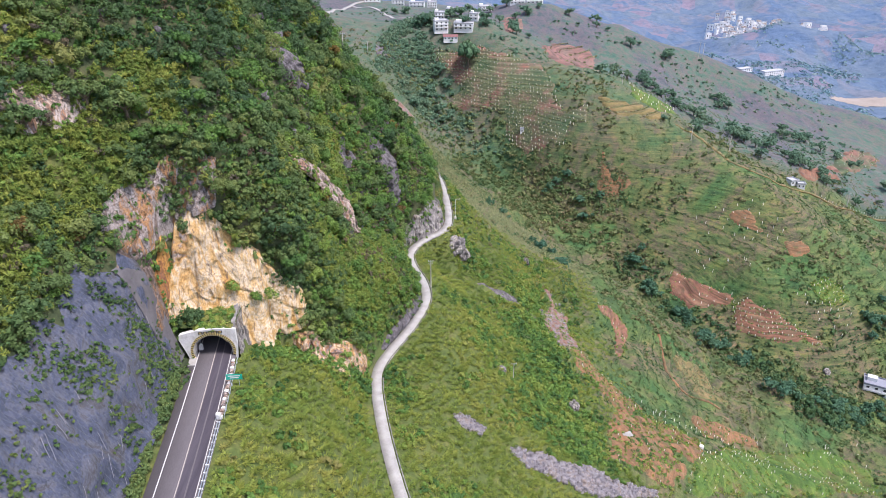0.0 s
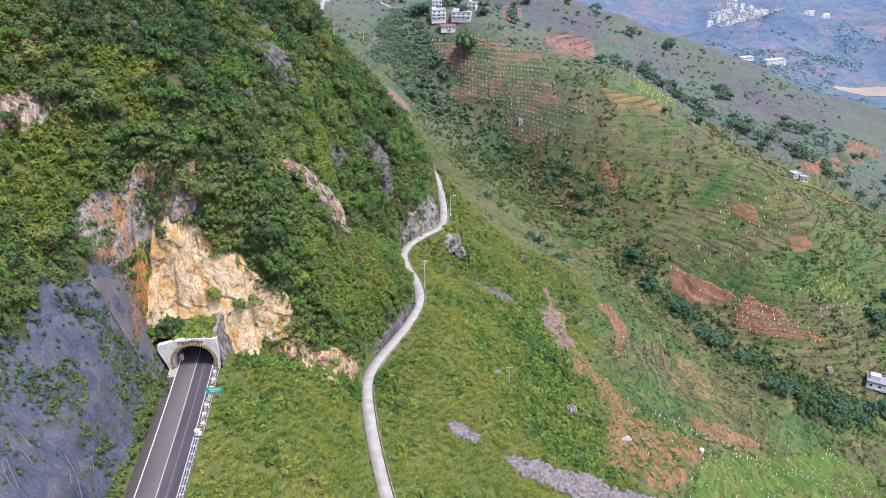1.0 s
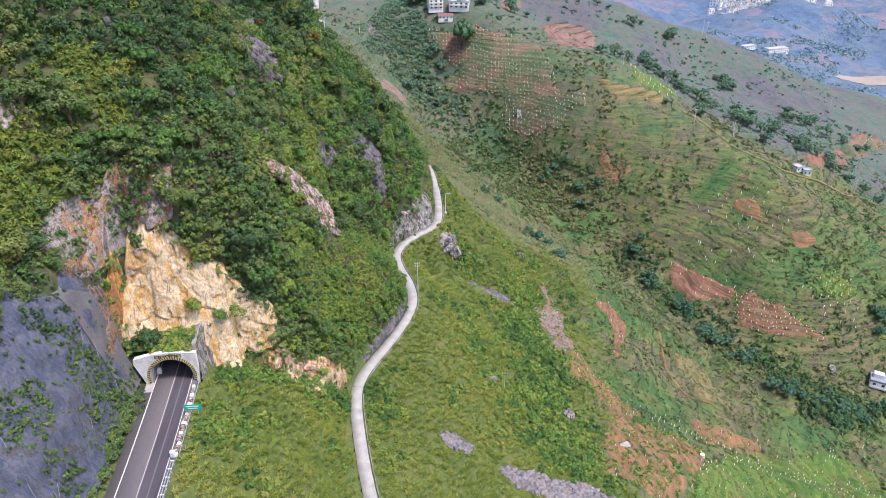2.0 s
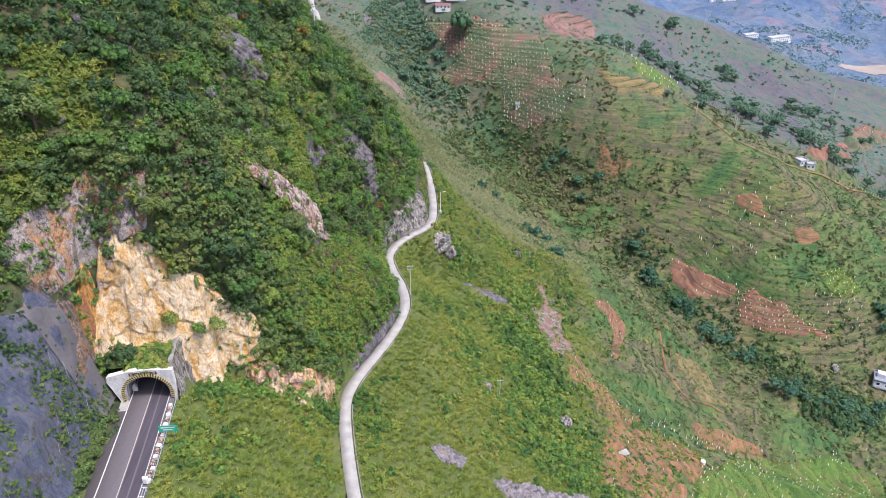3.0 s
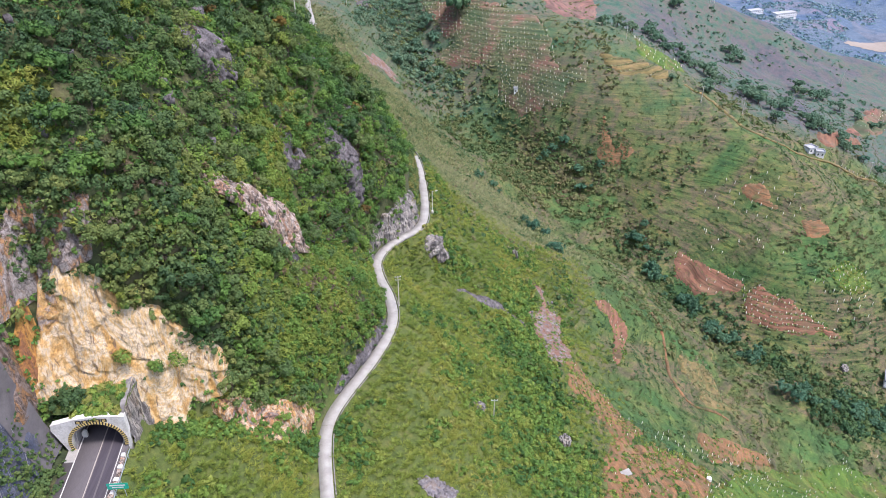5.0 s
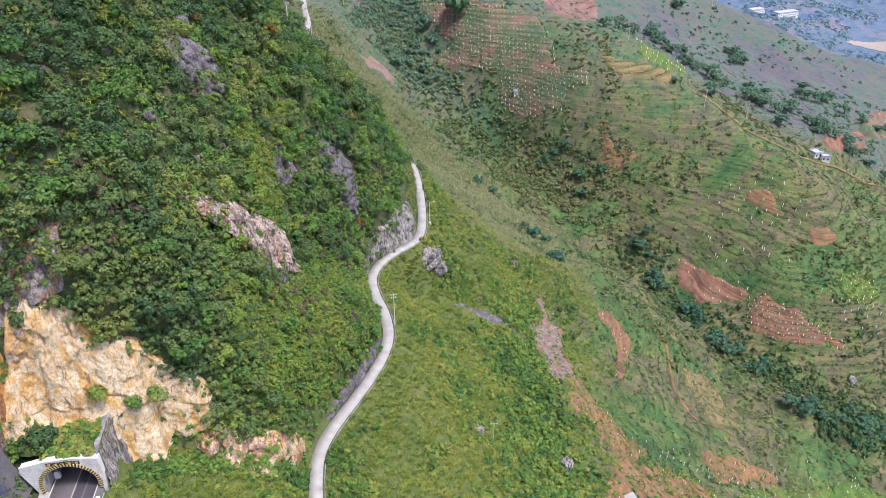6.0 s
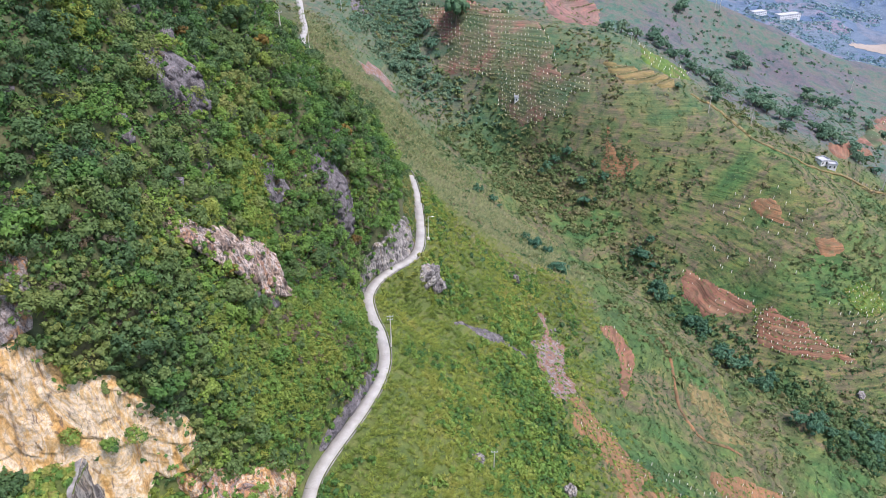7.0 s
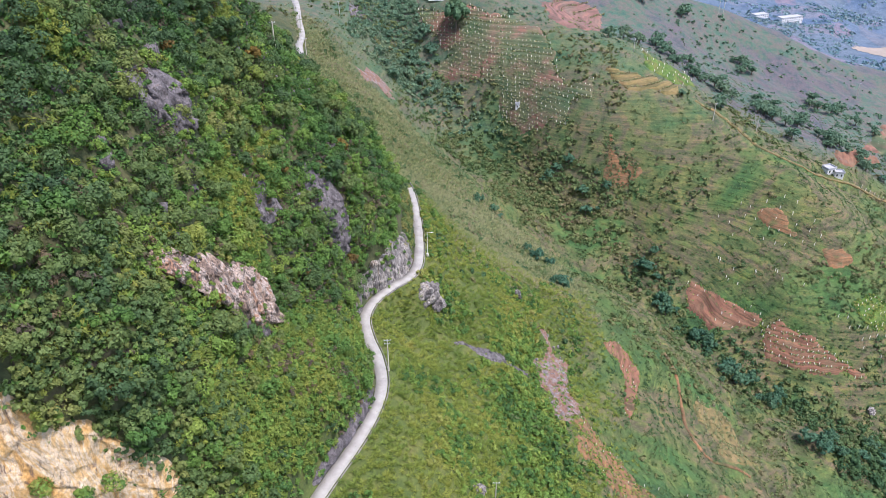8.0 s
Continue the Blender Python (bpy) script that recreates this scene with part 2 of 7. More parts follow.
def stretched(nt, vec, sx, sy, sz):
    n = nt.nodes.new("ShaderNodeMapping")
    n.inputs["Scale"].default_value = (sx, sy, sz)
    nt.links.new(vec, n.inputs["Vector"])
    return n.outputs[0]


def position(nt):
    return nt.nodes.new("ShaderNodeNewGeometry").outputs["Position"]


def mixed(nt, fac, a, b, how="MIX"):
    n = nt.nodes.new("ShaderNodeMix")
    n.data_type, n.blend_type = "RGBA", how
    for sock, v in ((n.inputs[0], fac), (n.inputs[6], a), (n.inputs[7], b)):
        if isinstance(v, (int, float)):
            sock.default_value = v
        elif isinstance(v, tuple):
            sock.default_value = (*v, 1)
        else:
            nt.links.new(v, sock)
    return n.outputs[2]


def attribute(nt, name):
    n = nt.nodes.new("ShaderNodeAttribute")
    n.attribute_name = name
    return n.outputs["Fac"]


def bump(nt, bsdf, height, strength, distance):
    n = nt.nodes.new("ShaderNodeBump")
    n.inputs["Strength"].default_value, n.inputs["Distance"].default_value = strength, distance
    nt.links.new(height, n.inputs["Height"])
    nt.links.new(n.outputs[0], bsdf.inputs["Normal"])


def surface(name, stops, scale, rough=0.85, fine=0.25, fine_scale=None, relief=0.3, depth=0.05, metal=0.0, stretch=(1, 1, 1), contour=0.0):
    """A plain weathered surface: a ramp over coarse noise, shaded by fine grain, with relief."""
    m, nt, b = nodes_of(name)
    v = stretched(nt, position(nt), *stretch)
    coarse = noise_node(nt, v, scale, 5, 0.6)
    grain = noise_node(nt, v, fine_scale or scale * 9, 4, 0.65)
    col = ramp_node(nt, coarse, stops)
    g = ramp_node(nt, grain, [(0.25, (1 - fine,) * 3), (0.75, (1 + fine,) * 3)])
    col = mixed(nt, 1.0, col, g, "MULTIPLY")
    if contour:
        # furrows and grassy edges that keep to the contours
        lie = noise_node(nt, stretched(nt, position(nt), 0.1, 0.1, 3.2 * contour), 0.5, 4, 0.6, 0.3)
        f = ramp_node(nt, lie, [(0.33, (0.45, 0.55, 0.45)), (0.47, (0.9, 0.92, 0.9)), (0.56, (1.2, 1.15, 1.1)), (0.68, (1.5, 1.35, 1.2))])
        col = mixed(nt, 0.9, col, f, "MULTIPLY")
    nt.links.new(col, b.inputs["Base Color"])
    b.inputs["Roughness"].default_value, b.inputs["Metallic"].default_value = rough, metal
    if relief:
        bump(nt, b, grain, relief, depth)
    return m


def plain(name, colour, rough=0.6, metal=0.0):
    m, nt, b = nodes_of(name)
    n = noise_node(nt, position(nt), 3.0, 4, 0.6)
    c = ramp_node(nt, n, [(0.3, tuple(x * 0.82 for x in colour)), (0.7, tuple(min(1, x * 1.1) for x in colour))])
    nt.links.new(c, b.inputs["Base Color"])
    b.inputs["Roughness"].default_value, b.inputs["Metallic"].default_value = rough, metal
    return m


def leaves(name, greens, patch=0.035, rough=0.62):
    """Foliage: hue wanders from plant to plant and leaf to leaf."""
    m, nt, b = nodes_of(name)
    geo = nt.nodes.new("ShaderNodeNewGeometry")
    wander = noise_node(nt, geo.outputs["Position"], patch, 3, 0.6)
    mid = noise_node(nt, geo.outputs["Position"], 0.33, 3, 0.6)
    def weighed(a, k, b):
        n = nt.nodes.new("ShaderNodeMath")
        n.operation = "MULTIPLY_ADD"
        nt.links.new(a, n.inputs[0])
        n.inputs[1].default_value = k
        if isinstance(b, float):
            n.inputs[2].default_value = b
        else:
            nt.links.new(b, n.inputs[2])
        return n.outputs[0]
    tone = weighed(wander, 0.9, -0.45)
    tone = weighed(mid, 0.08, tone)
    tone = weighed(attribute(nt, "tone"), 0.72, tone)
    tone = weighed(geo.outputs["Random Per Island"], 0.05, tone)
    off = weighed(tone, 1.0, 0.07)
    col = ramp_node(nt, off, greens)
    val = ramp_node(nt, geo.outputs["Random Per Island"], [(0.0, (0.74, 0.74, 0.74)), (1.0, (1.26, 1.26, 1.26))])
    col = mixed(nt, 1.0, col, val, "MULTIPLY")
    nt.links.new(col, b.inputs["Base Color"])
    b.inputs["Roughness"].default_value = rough
    b.inputs["Specular IOR Level"].default_value = 0.2
    # thin leaves let some light through
    thin, both = nt.nodes.new("ShaderNodeBsdfTranslucent"), nt.nodes.new("ShaderNodeMixShader")
    nt.links.new(col, thin.inputs["Color"])
    both.inputs[0].default_value = 0.22
    nt.links.new(b.outputs[0], both.inputs[1])
    nt.links.new(thin.outputs[0], both.inputs[2])
    nt.links.new(both.outputs[0], nt.nodes["Material Output"].inputs["Surface"])
    return m


SHRUB = leaves("shrub_leaves", [(0.08, (0.044, 0.092, 0.042)), (0.28, (0.075, 0.138, 0.05)), (0.46, (0.118, 0.178, 0.056)), (0.64, (0.178, 0.215, 0.062)), (0.82, (0.245, 0.228, 0.075)), (0.97, (0.21, 0.135, 0.095))])
LUSH = leaves("lush_leaves", [(0.12, (0.056, 0.132, 0.038)), (0.34, (0.1, 0.2, 0.044)), (0.52, (0.16, 0.255, 0.05)), (0.7, (0.235, 0.275, 0.06)), (0.92, (0.26, 0.22, 0.085))])
GRASS = leaves("slope_grass", [(0.1, (0.1, 0.158, 0.032)), (0.34, (0.145, 0.2, 0.038)), (0.52, (0.2, 0.238, 0.044)), (0.7, (0.255, 0.26, 0.06)), (0.92, (0.26, 0.2, 0.1))])
FARLEAF = leaves("valley_leaves", [(0.12, (0.05, 0.115, 0.05)), (0.34, (0.08, 0.148, 0.056)), (0.52, (0.12, 0.172, 0.064)), (0.7, (0.17, 0.188, 0.075)), (0.9, (0.19, 0.148, 0.09))], patch=0.02)
# foliage for the far ridge: haze put in as lighter, bluer greens
HAZED_RIDGELEAF = leaves("hazed_ridge_leaves", [(0.12, (0.068, 0.158, 0.105)), (0.34, (0.092, 0.19, 0.118)), (0.55, (0.122, 0.21, 0.126)), (0.75, (0.158, 0.222, 0.126)), (0.95, (0.175, 0.19, 0.118))], patch=0.02)
PALEGRASS = leaves("pale_grass", [(0.1, (0.12, 0.165, 0.075)), (0.34, (0.18, 0.222, 0.1)), (0.52, (0.235, 0.26, 0.122)), (0.7, (0.285, 0.285, 0.14)), (0.92, (0.25, 0.215, 0.15))])
TWIGS = leaves("dry_twigs", [(0.2, (0.085, 0.07, 0.052)), (0.5, (0.13, 0.108, 0.078)), (0.8, (0.165, 0.125, 0.07))])
DARKLEAF = leaves("dark_crown", [(0.15, (0.055, 0.14, 0.085)), (0.5, (0.095, 0.195, 0.106)), (0.85, (0.16, 0.245, 0.115))])

BARK = surface("bark", [(0.3, (0.08, 0.06, 0.045)), (0.7, (0.18, 0.14, 0.1))], 3.0)
CONCRETE = surface("road_concrete", [(0.3, (0.28, 0.268, 0.248)), (0.7, (0.4, 0.388, 0.36))], 0.35, 0.9, 0.14, 6.0, 0.2, 0.01)
ASPHALT = surface("asphalt", [(0.3, (0.105, 0.094, 0.1)), (0.7, (0.142, 0.128, 0.136))], 0.2, 0.85, 0.14, 8.0, 0.2, 0.01, stretch=(1, 0.15, 1))
ASPHALT_DARK = surface("worn_asphalt", [(0.3, (0.044, 0.037, 0.05)), (0.7, (0.08, 0.07, 0.084))], 0.6, 0.75, 0.18, 8.0, 0.2, 0.01, stretch=(1, 0.06, 1))
WHITE_LINE = plain("white_line", (0.56, 0.56, 0.54), 0.7)
YELLOW_LINE = plain("yellow_line", (0.42, 0.38, 0.33), 0.7)
PLASTER = surface("whitewash", [(0.3, (0.468, 0.45, 0.421)), (0.5, (0.637, 0.627, 0.608)), (0.7, (0.731, 0.72, 0.702))], 0.5, 0.85, 0.2, 3.0, 0.2, 0.02)
STONE_WALL = surface("grey_masonry", [(0.3, (0.12, 0.112, 0.11)), (0.5, (0.22, 0.21, 0.205)), (0.7, (0.31, 0.295, 0.285))], 0.5, 0.9, 0.4, 2.2, 0.6, 0.1, stretch=(1, 1, 0.35))
LINING = surface("tunnel_lining", [(0.3, (0.28, 0.27, 0.28)), (0.7, (0.4, 0.38, 0.38))], 0.4, 0.8, 0.15)
BLACK = plain("black_paint", (0.02, 0.02, 0.022), 0.5)
STRIPE = plain("yellow_paint", (0.72, 0.55, 0.2), 0.55)
PALE = plain("pale_paint", (0.75, 0.75, 0.73), 0.5)
GREEN_SIGN = plain("sign_green", (0.0, 0.42, 0.31), 0.4)
STEEL = plain("galvanised_steel", (0.5, 0.56, 0.6), 0.45, 0.5)
POLE_CONCRETE = plain("pole_concrete", (0.55, 0.52, 0.46), 0.8)
ROOF_GREY = plain("roof_grey", (0.42, 0.43, 0.45), 0.8)
WIRE_DARK = plain("weathered_cable", (0.16, 0.17, 0.18), 0.6)
WINDOW_DARK = plain("window_glass", (0.04, 0.045, 0.055), 0.15)


def rock_material(name, stops, streak=0.35, dark=(0.1, 0.085, 0.075), dark_at=(0.56, 0.66), size=1.0, speckle=1.0, joints=0.75):
    """Bare limestone with vertical streaks, patches, cracks and dark joints."""
    m, nt, b = nodes_of(name)
    p = position(nt)
    tall = stretched(nt, p, 1, 1, streak)
    warp = noise_node(nt, tall, 0.34 * size, 8, 0.68, 0.9)
    veins = noise_node(nt, tall, 1.5 * size, 6, 0.72, 1.4)
    grain = noise_node(nt, p, 3.2 * size, 6, 0.75)
    crack = nt.nodes.new("ShaderNodeTexVoronoi")
    crack.feature = "DISTANCE_TO_EDGE"
    crack.inputs["Scale"].default_value = 0.8 * size
    shift = nt.nodes.new("ShaderNodeVectorMath")
    shift.operation = "MULTIPLY_ADD"
    wob = nt.nodes.new("ShaderNodeTexNoise")
    wob.inputs["Scale"].default_value, wob.inputs["Detail"].default_value = 0.9 * size, 4
    nt.links.new(p, wob.inputs["Vector"])
    nt.links.new(wob.outputs[1], shift.inputs[0])
    shift.inputs[1].default_value = (2.2, 2.2, 2.2)
    nt.links.new(stretched(nt, p, 1, 1, 0.5), shift.inputs[2])
    nt.links.new(shift.outputs[0], crack.inputs["Vector"])
    col = ramp_node(nt, warp, stops)
    g = ramp_node(nt, grain, [(0.3, (1 - 0.5 * speckle, 1 - 0.52 * speckle, 1 - 0.54 * speckle)), (0.5, (0.96,) * 3), (0.7, (1 + 0.35 * speckle,) * 3)])
    col = mixed(nt, 1.0, col, g, "MULTIPLY")
    f = ramp_node(nt, veins, [(dark_at[0], (0, 0, 0)), (dark_at[1], (0.9, 0.9, 0.9))])
    col = mixed(nt, f, col, dark)
    c = ramp_node(nt, crack.outputs["Distance"], [(0.0, (joints,) * 3), (0.045, (0, 0, 0))])
    nt.links.new(mixed(nt, c, col, tuple(x * 0.6 for x in dark)), b.inputs["Base Color"])
    b.inputs["Roughness"].default_value = 0.92
    bump(nt, b, grain, 0.9, 0.3)
    return m


OCHRE = rock_material("ochre_limestone", [(0.28, (0.18, 0.11, 0.075)), (0.35, (0.4, 0.19, 0.055)), (0.41, (0.58, 0.34, 0.115)), (0.475, (0.64, 0.43, 0.2)), (0.52, (0.68, 0.57, 0.43)), (0.555, (0.65, 0.45, 0.22)), (0.61, (0.54, 0.3, 0.1)), (0.66, (0.44, 0.37, 0.33)), (0.75, (0.2, 0.15, 0.13))], 0.32, dark=(0.17, 0.115, 0.09), dark_at=(0.555, 0.65), size=0.55, speckle=0.8, joints=0.35)
GREYROCK = rock_material("grey_limestone", [(0.3, (0.11, 0.08, 0.065)), (0.4, (0.22, 0.17, 0.145)), (0.47, (0.38, 0.345, 0.33)), (0.53, (0.27, 0.2, 0.16)), (0.59, (0.44, 0.22, 0.08)), (0.66, (0.42, 0.38, 0.36))], dark=(0.07, 0.055, 0.05), dark_at=(0.54, 0.64), size=0.8)
BROWNROCK = rock_material("brown_limestone", [(0.3, (0.07, 0.05, 0.045)), (0.4, (0.15, 0.105, 0.085)), (0.47, (0.25, 0.2, 0.18)), (0.53, (0.2, 0.13, 0.09)), (0.59, (0.34, 0.17, 0.06)), (0.66, (0.3, 0.25, 0.22)), (0.72, (0.12, 0.085, 0.07))], 0.3, dark=(0.045, 0.035, 0.03), dark_at=(0.5, 0.6))
RUSTROCK = rock_material("rusty_limestone", [(0.3, (0.12, 0.075, 0.055)), (0.4, (0.32, 0.16, 0.07)), (0.46, (0.54, 0.3, 0.1)), (0.52, (0.6, 0.5, 0.38)), (0.57, (0.46, 0.21, 0.08)), (0.63, (0.3, 0.24, 0.22)), (0.7, (0.42, 0.38, 0.35))], 0.45, dark=(0.08, 0.06, 0.055), dark_at=(0.53, 0.62), size=0.8)
PALEROCK = rock_material("pale_limestone", [(0.3, (0.1, 0.07, 0.06)), (0.4, (0.22, 0.16, 0.13)), (0.47, (0.4, 0.29, 0.22)), (0.54, (0.52, 0.46, 0.42)), (0.6, (0.38, 0.2, 0.11)), (0.68, (0.2, 0.17, 0.165))], 0.22, dark=(0.055, 0.045, 0.045), dark_at=(0.5, 0.58), size=0.9)
STREAKROCK = rock_material("streaked_limestone", [(0.3, (0.08, 0.075, 0.075)), (0.42, (0.17, 0.155, 0.15)), (0.5, (0.3, 0.28, 0.265)), (0.56, (0.42, 0.39, 0.35)), (0.63, (0.28, 0.22, 0.16)), (0.7, (0.15, 0.14, 0.14))], 0.2, dark=(0.05, 0.045, 0.045), dark_at=(0.5, 0.58))
DARKROCK = rock_material("dark_limestone", [(0.3, (0.05, 0.045, 0.045)), (0.42, (0.1, 0.09, 0.095)), (0.52, (0.17, 0.155, 0.165)), (0.6, (0.24, 0.22, 0.23)), (0.7, (0.14, 0.1, 0.08))], dark=(0.035, 0.035, 0.035), dark_at=(0.52, 0.62), size=1.3)

# far fields' red soil, paled and pinked in colour to stand for haze
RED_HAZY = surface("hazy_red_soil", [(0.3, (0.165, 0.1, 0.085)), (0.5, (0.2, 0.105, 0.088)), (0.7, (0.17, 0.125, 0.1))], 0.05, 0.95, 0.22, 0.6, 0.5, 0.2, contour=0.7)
RED_SOIL = surface("red_soil", [(0.3, (0.165, 0.076, 0.05)), (0.5, (0.205, 0.102, 0.064)), (0.7, (0.175, 0.12, 0.07))], 0.12, 0.95, 0.22, 1.4, 0.5, 0.15, contour=1.6)
TAN_SOIL = surface("tan_soil", [(0.3, (0.09, 0.092, 0.032)), (0.42, (0.165, 0.102, 0.052)), (0.52, (0.215, 0.108, 0.052)), (0.62, (0.185, 0.122, 0.066)), (0.72, (0.105, 0.112, 0.04))], 0.2, 0.95, 0.28, 1.4, 0.5, 0.15, contour=1.2)
STRAW = surface("straw_terrace", [(0.3, (0.0868, 0.0868, 0.0279)), (0.5, (0.174, 0.136, 0.0558)), (0.7, (0.211, 0.155, 0.0744))], 0.1, 0.95, 0.22, 1.4, 0.5, 0.15, contour=1)
VINE_SOIL = surface("vineyard_soil", [(0.32, (0.055, 0.095, 0.045)), (0.46, (0.1, 0.112, 0.058)), (0.53, (0.15, 0.112, 0.075)), (0.62, (0.205, 0.1, 0.075))], 0.05, 0.95, 0.22, 1.0, 0.5, 0.2, contour=1)
GREEN_FIELD = surface("green_field", [(0.32, (0.04, 0.095, 0.018)), (0.48, (0.075, 0.14, 0.022)), (0.58, (0.1, 0.135, 0.03)), (0.68, (0.12, 0.09, 0.04))], 0.09, 0.95, 0.3, 1.2, 0.5, 0.2, contour=1.1)
SCREE = rock_material("scree", [(0.3, (0.1, 0.09, 0.095)), (0.42, (0.19, 0.175, 0.19)), (0.52, (0.33, 0.31, 0.32)), (0.6, (0.26, 0.2, 0.16)), (0.7, (0.4, 0.38, 0.37))], 1.0, (0.06, 0.05, 0.05), size=1.3)
LANDSLIP = rock_material("landslip", [(0.28, (0.2, 0.095, 0.06)), (0.45, (0.25, 0.135, 0.095)), (0.55, (0.24, 0.18, 0.165)), (0.62, (0.32, 0.29, 0.29)), (0.72, (0.18, 0.15, 0.07))], 1.0, (0.11, 0.07, 0.05))
SHOTCRETE = rock_material("netted_shotcrete", [(0.3, (0.042, 0.052, 0.075)), (0.4, (0.062, 0.075, 0.118)), (0.48, (0.084, 0.098, 0.15)), (0.54, (0.125, 0.132, 0.172)), (0.6, (0.085, 0.085, 0.1)), (0.66, (0.1, 0.09, 0.084)), (0.74, (0.05, 0.076, 0.042))], 0.7, (0.042, 0.054, 0.05), (0.56, 0.7), size=0.6, speckle=0.85, joints=0.35)
BAND = surface("smooth_shotcrete", [(0.3, (0.085, 0.08, 0.088)), (0.7, (0.14, 0.132, 0.138))], 0.3, 0.9, 0.15, 3.0, 0.3, 0.05)
STAKE = plain("concrete_stake", (0.78, 0.76, 0.66), 0.8)
ROPE = plain("pale_rope", (0.3, 0.3, 0.33), 0.7)
SAND = surface("river_sand", [(0.3, (0.26, 0.215, 0.175)), (0.7, (0.34, 0.29, 0.245))], 0.02, 0.95, 0.1)

# ---- mesh helpers ----
def part(name, bm, material, parent=None, label=""):
    """Links a bmesh as one mesh object under a thing or a part."""
    me = bpy.data.meshes.new(name)
    bm.to_mesh(me)
    bm.free()
    if material is not None:
        me.materials.append(material)
    ob = new(name, me)
    if parent is not None:
        ob.parent = parent
    if label:
        ob["label"] = label
    return ob


def raw_mesh(name, verts, faces, material, parent=None, soft=False, label="", tone=None):
    """One mesh object from arrays of vertices and equal-sided faces."""
    verts, faces = np.asarray(verts, np.float32), np.asarray(faces, np.int32)
    me = bpy.data.meshes.new(name)
    n, k = faces.shape
    me.vertices.add(len(verts))
    me.vertices.foreach_set("co", verts.ravel())
    me.loops.add(n * k)
    me.loops.foreach_set("vertex_index", faces.ravel())
    me.polygons.add(n)
    me.polygons.foreach_set("loop_start", np.arange(0, n * k, k, dtype=np.int32))
    if soft:
        me.polygons.foreach_set("use_smooth", np.ones(n, bool))
    me.update(calc_edges=True)
    me.materials.append(material)
    if tone is not None:
        me.attributes.new("tone", "FLOAT", "POINT").data.foreach_set("value", np.asarray(tone, np.float32))
    ob = new(name, me)
    if parent is not None:
        ob.parent = parent
    if label:
        ob["label"] = label
    return ob


def grid_faces(nu, nv):
    a = np.arange(nu * nv).reshape(nu, nv)
    return np.stack([a[:-1, :-1], a[1:, :-1], a[1:, 1:], a[:-1, 1:]], -1).reshape(-1, 4)


def box(bm, size, at=(0, 0, 0), turn=None, bevel=0.0):
    m = Matrix.Translation(at) @ (turn or Matrix()) @ Matrix.Diagonal((*size, 1))
    made = bmesh.ops.create_cube(bm, size=1.0, matrix=m)["verts"]
    if bevel:
        edges = {e for v in made for e in v.link_edges}
        bmesh.ops.bevel(bm, geom=list(edges), offset=bevel, segments=1, affect="EDGES")
    return bm


def tube(bm, a, b, r1, r2=None, sides=8):
    a, b = Vector(a), Vector(b)
    m = Matrix.Translation((a + b) / 2) @ (b - a).to_track_quat("Z", "Y").to_matrix().to_4x4()
    bmesh.ops.create_cone(bm, cap_ends=True, segments=sides, radius1=r1, radius2=r1 if r2 is None else r2, depth=(b - a).length, matrix=m)
    return bm


def thing(name, at, label, category, group="", kind="", rz=0.0):
    ob = new(name)
    ob.matrix_basis = pose(*at, 0, 0, rz)
    return tagged(ob, label, category, group, kind)


def inside(poly, x, y):
    """Whether places lie inside a plan polygon."""
    x, y = np.asarray(x, float), np.asarray(y, float)
    hit = np.zeros(x.shape, bool)
    for (ax, ay), (bx, by) in zip(poly, list(poly[1:]) + [poly[0]]):
        cross = (ay > y) != (by > y)
        with np.errstate(divide="ignore", invalid="ignore"):
            hit ^= cross & (x < (bx - ax) * (y - ay) / (by - ay + 1e-12) + ax)
    return hit


# ---- the ground: one sheet to the horizon ----
def spread(core, grow, low, high):
    """Even steps in the core, growing outwards."""
    out = list(core)
    step = out[1] - out[0]
    while out[0] > low:
        step *= grow
        out.insert(0, out[0] - step)
    step = out[-1] - out[-2]
    while out[-1] < high:
        step *= grow
        out.append(out[-1] + step)
    return np.array(out)


def shrubby(x, y):
    """How far a place belongs to the wooded hill (1) or the open grass (0)."""
    d, _, side = away(FARM_ROAD[::3], x, y)
    hw = smooth(-55, -59, x)
    up = np.where(y > 318, smooth(-8, -16, x + 0.35 * (y - 318)), np.where(side > 0, 1.0, 0.0))
    return np.clip(up * np.maximum(smooth(-1, 2.5, y - np.interp(x, (-60, -46, -36, -27, -22, -18), (141, 147.5, 154, 160.5, 167.5, 173))), smooth(-55, -60, x)) + hw * (y < 330), 0, 1)


def grassy(x, y):
    """1 on the pale grass slope west of the ravine, 0 on the worked valley side."""
    edge = np.interp(y, (84, 150, 200, 260, 310, 350, 400, 440, 480, 520), (84, 68, 52, 58, 70, 76, 62, 24, -30, -70))
    return (1 - smooth(-28, 28, x - edge + 14 * fbm(x / 22, y / 22, 0, 4, 51))) * (1 - smooth(500, 545, y))


gx = spread(np.r_[np.arange(-86, 24.1, 1.0), np.arange(26, 331, 2.5)], 1.05, -2200, 2600)
gy = spread(np.r_[np.arange(80, 300.1, 1.25), np.arange(302, 601, 2.5)], 1.05, -60, 4500)
GX, GY = np.meshgrid(gx, gy, indexing="ij")
GZ = ground(GX, GY)
GZ -= 60 * smooth(1010, 1110, GY)   # the far valley's own sheet takes over there


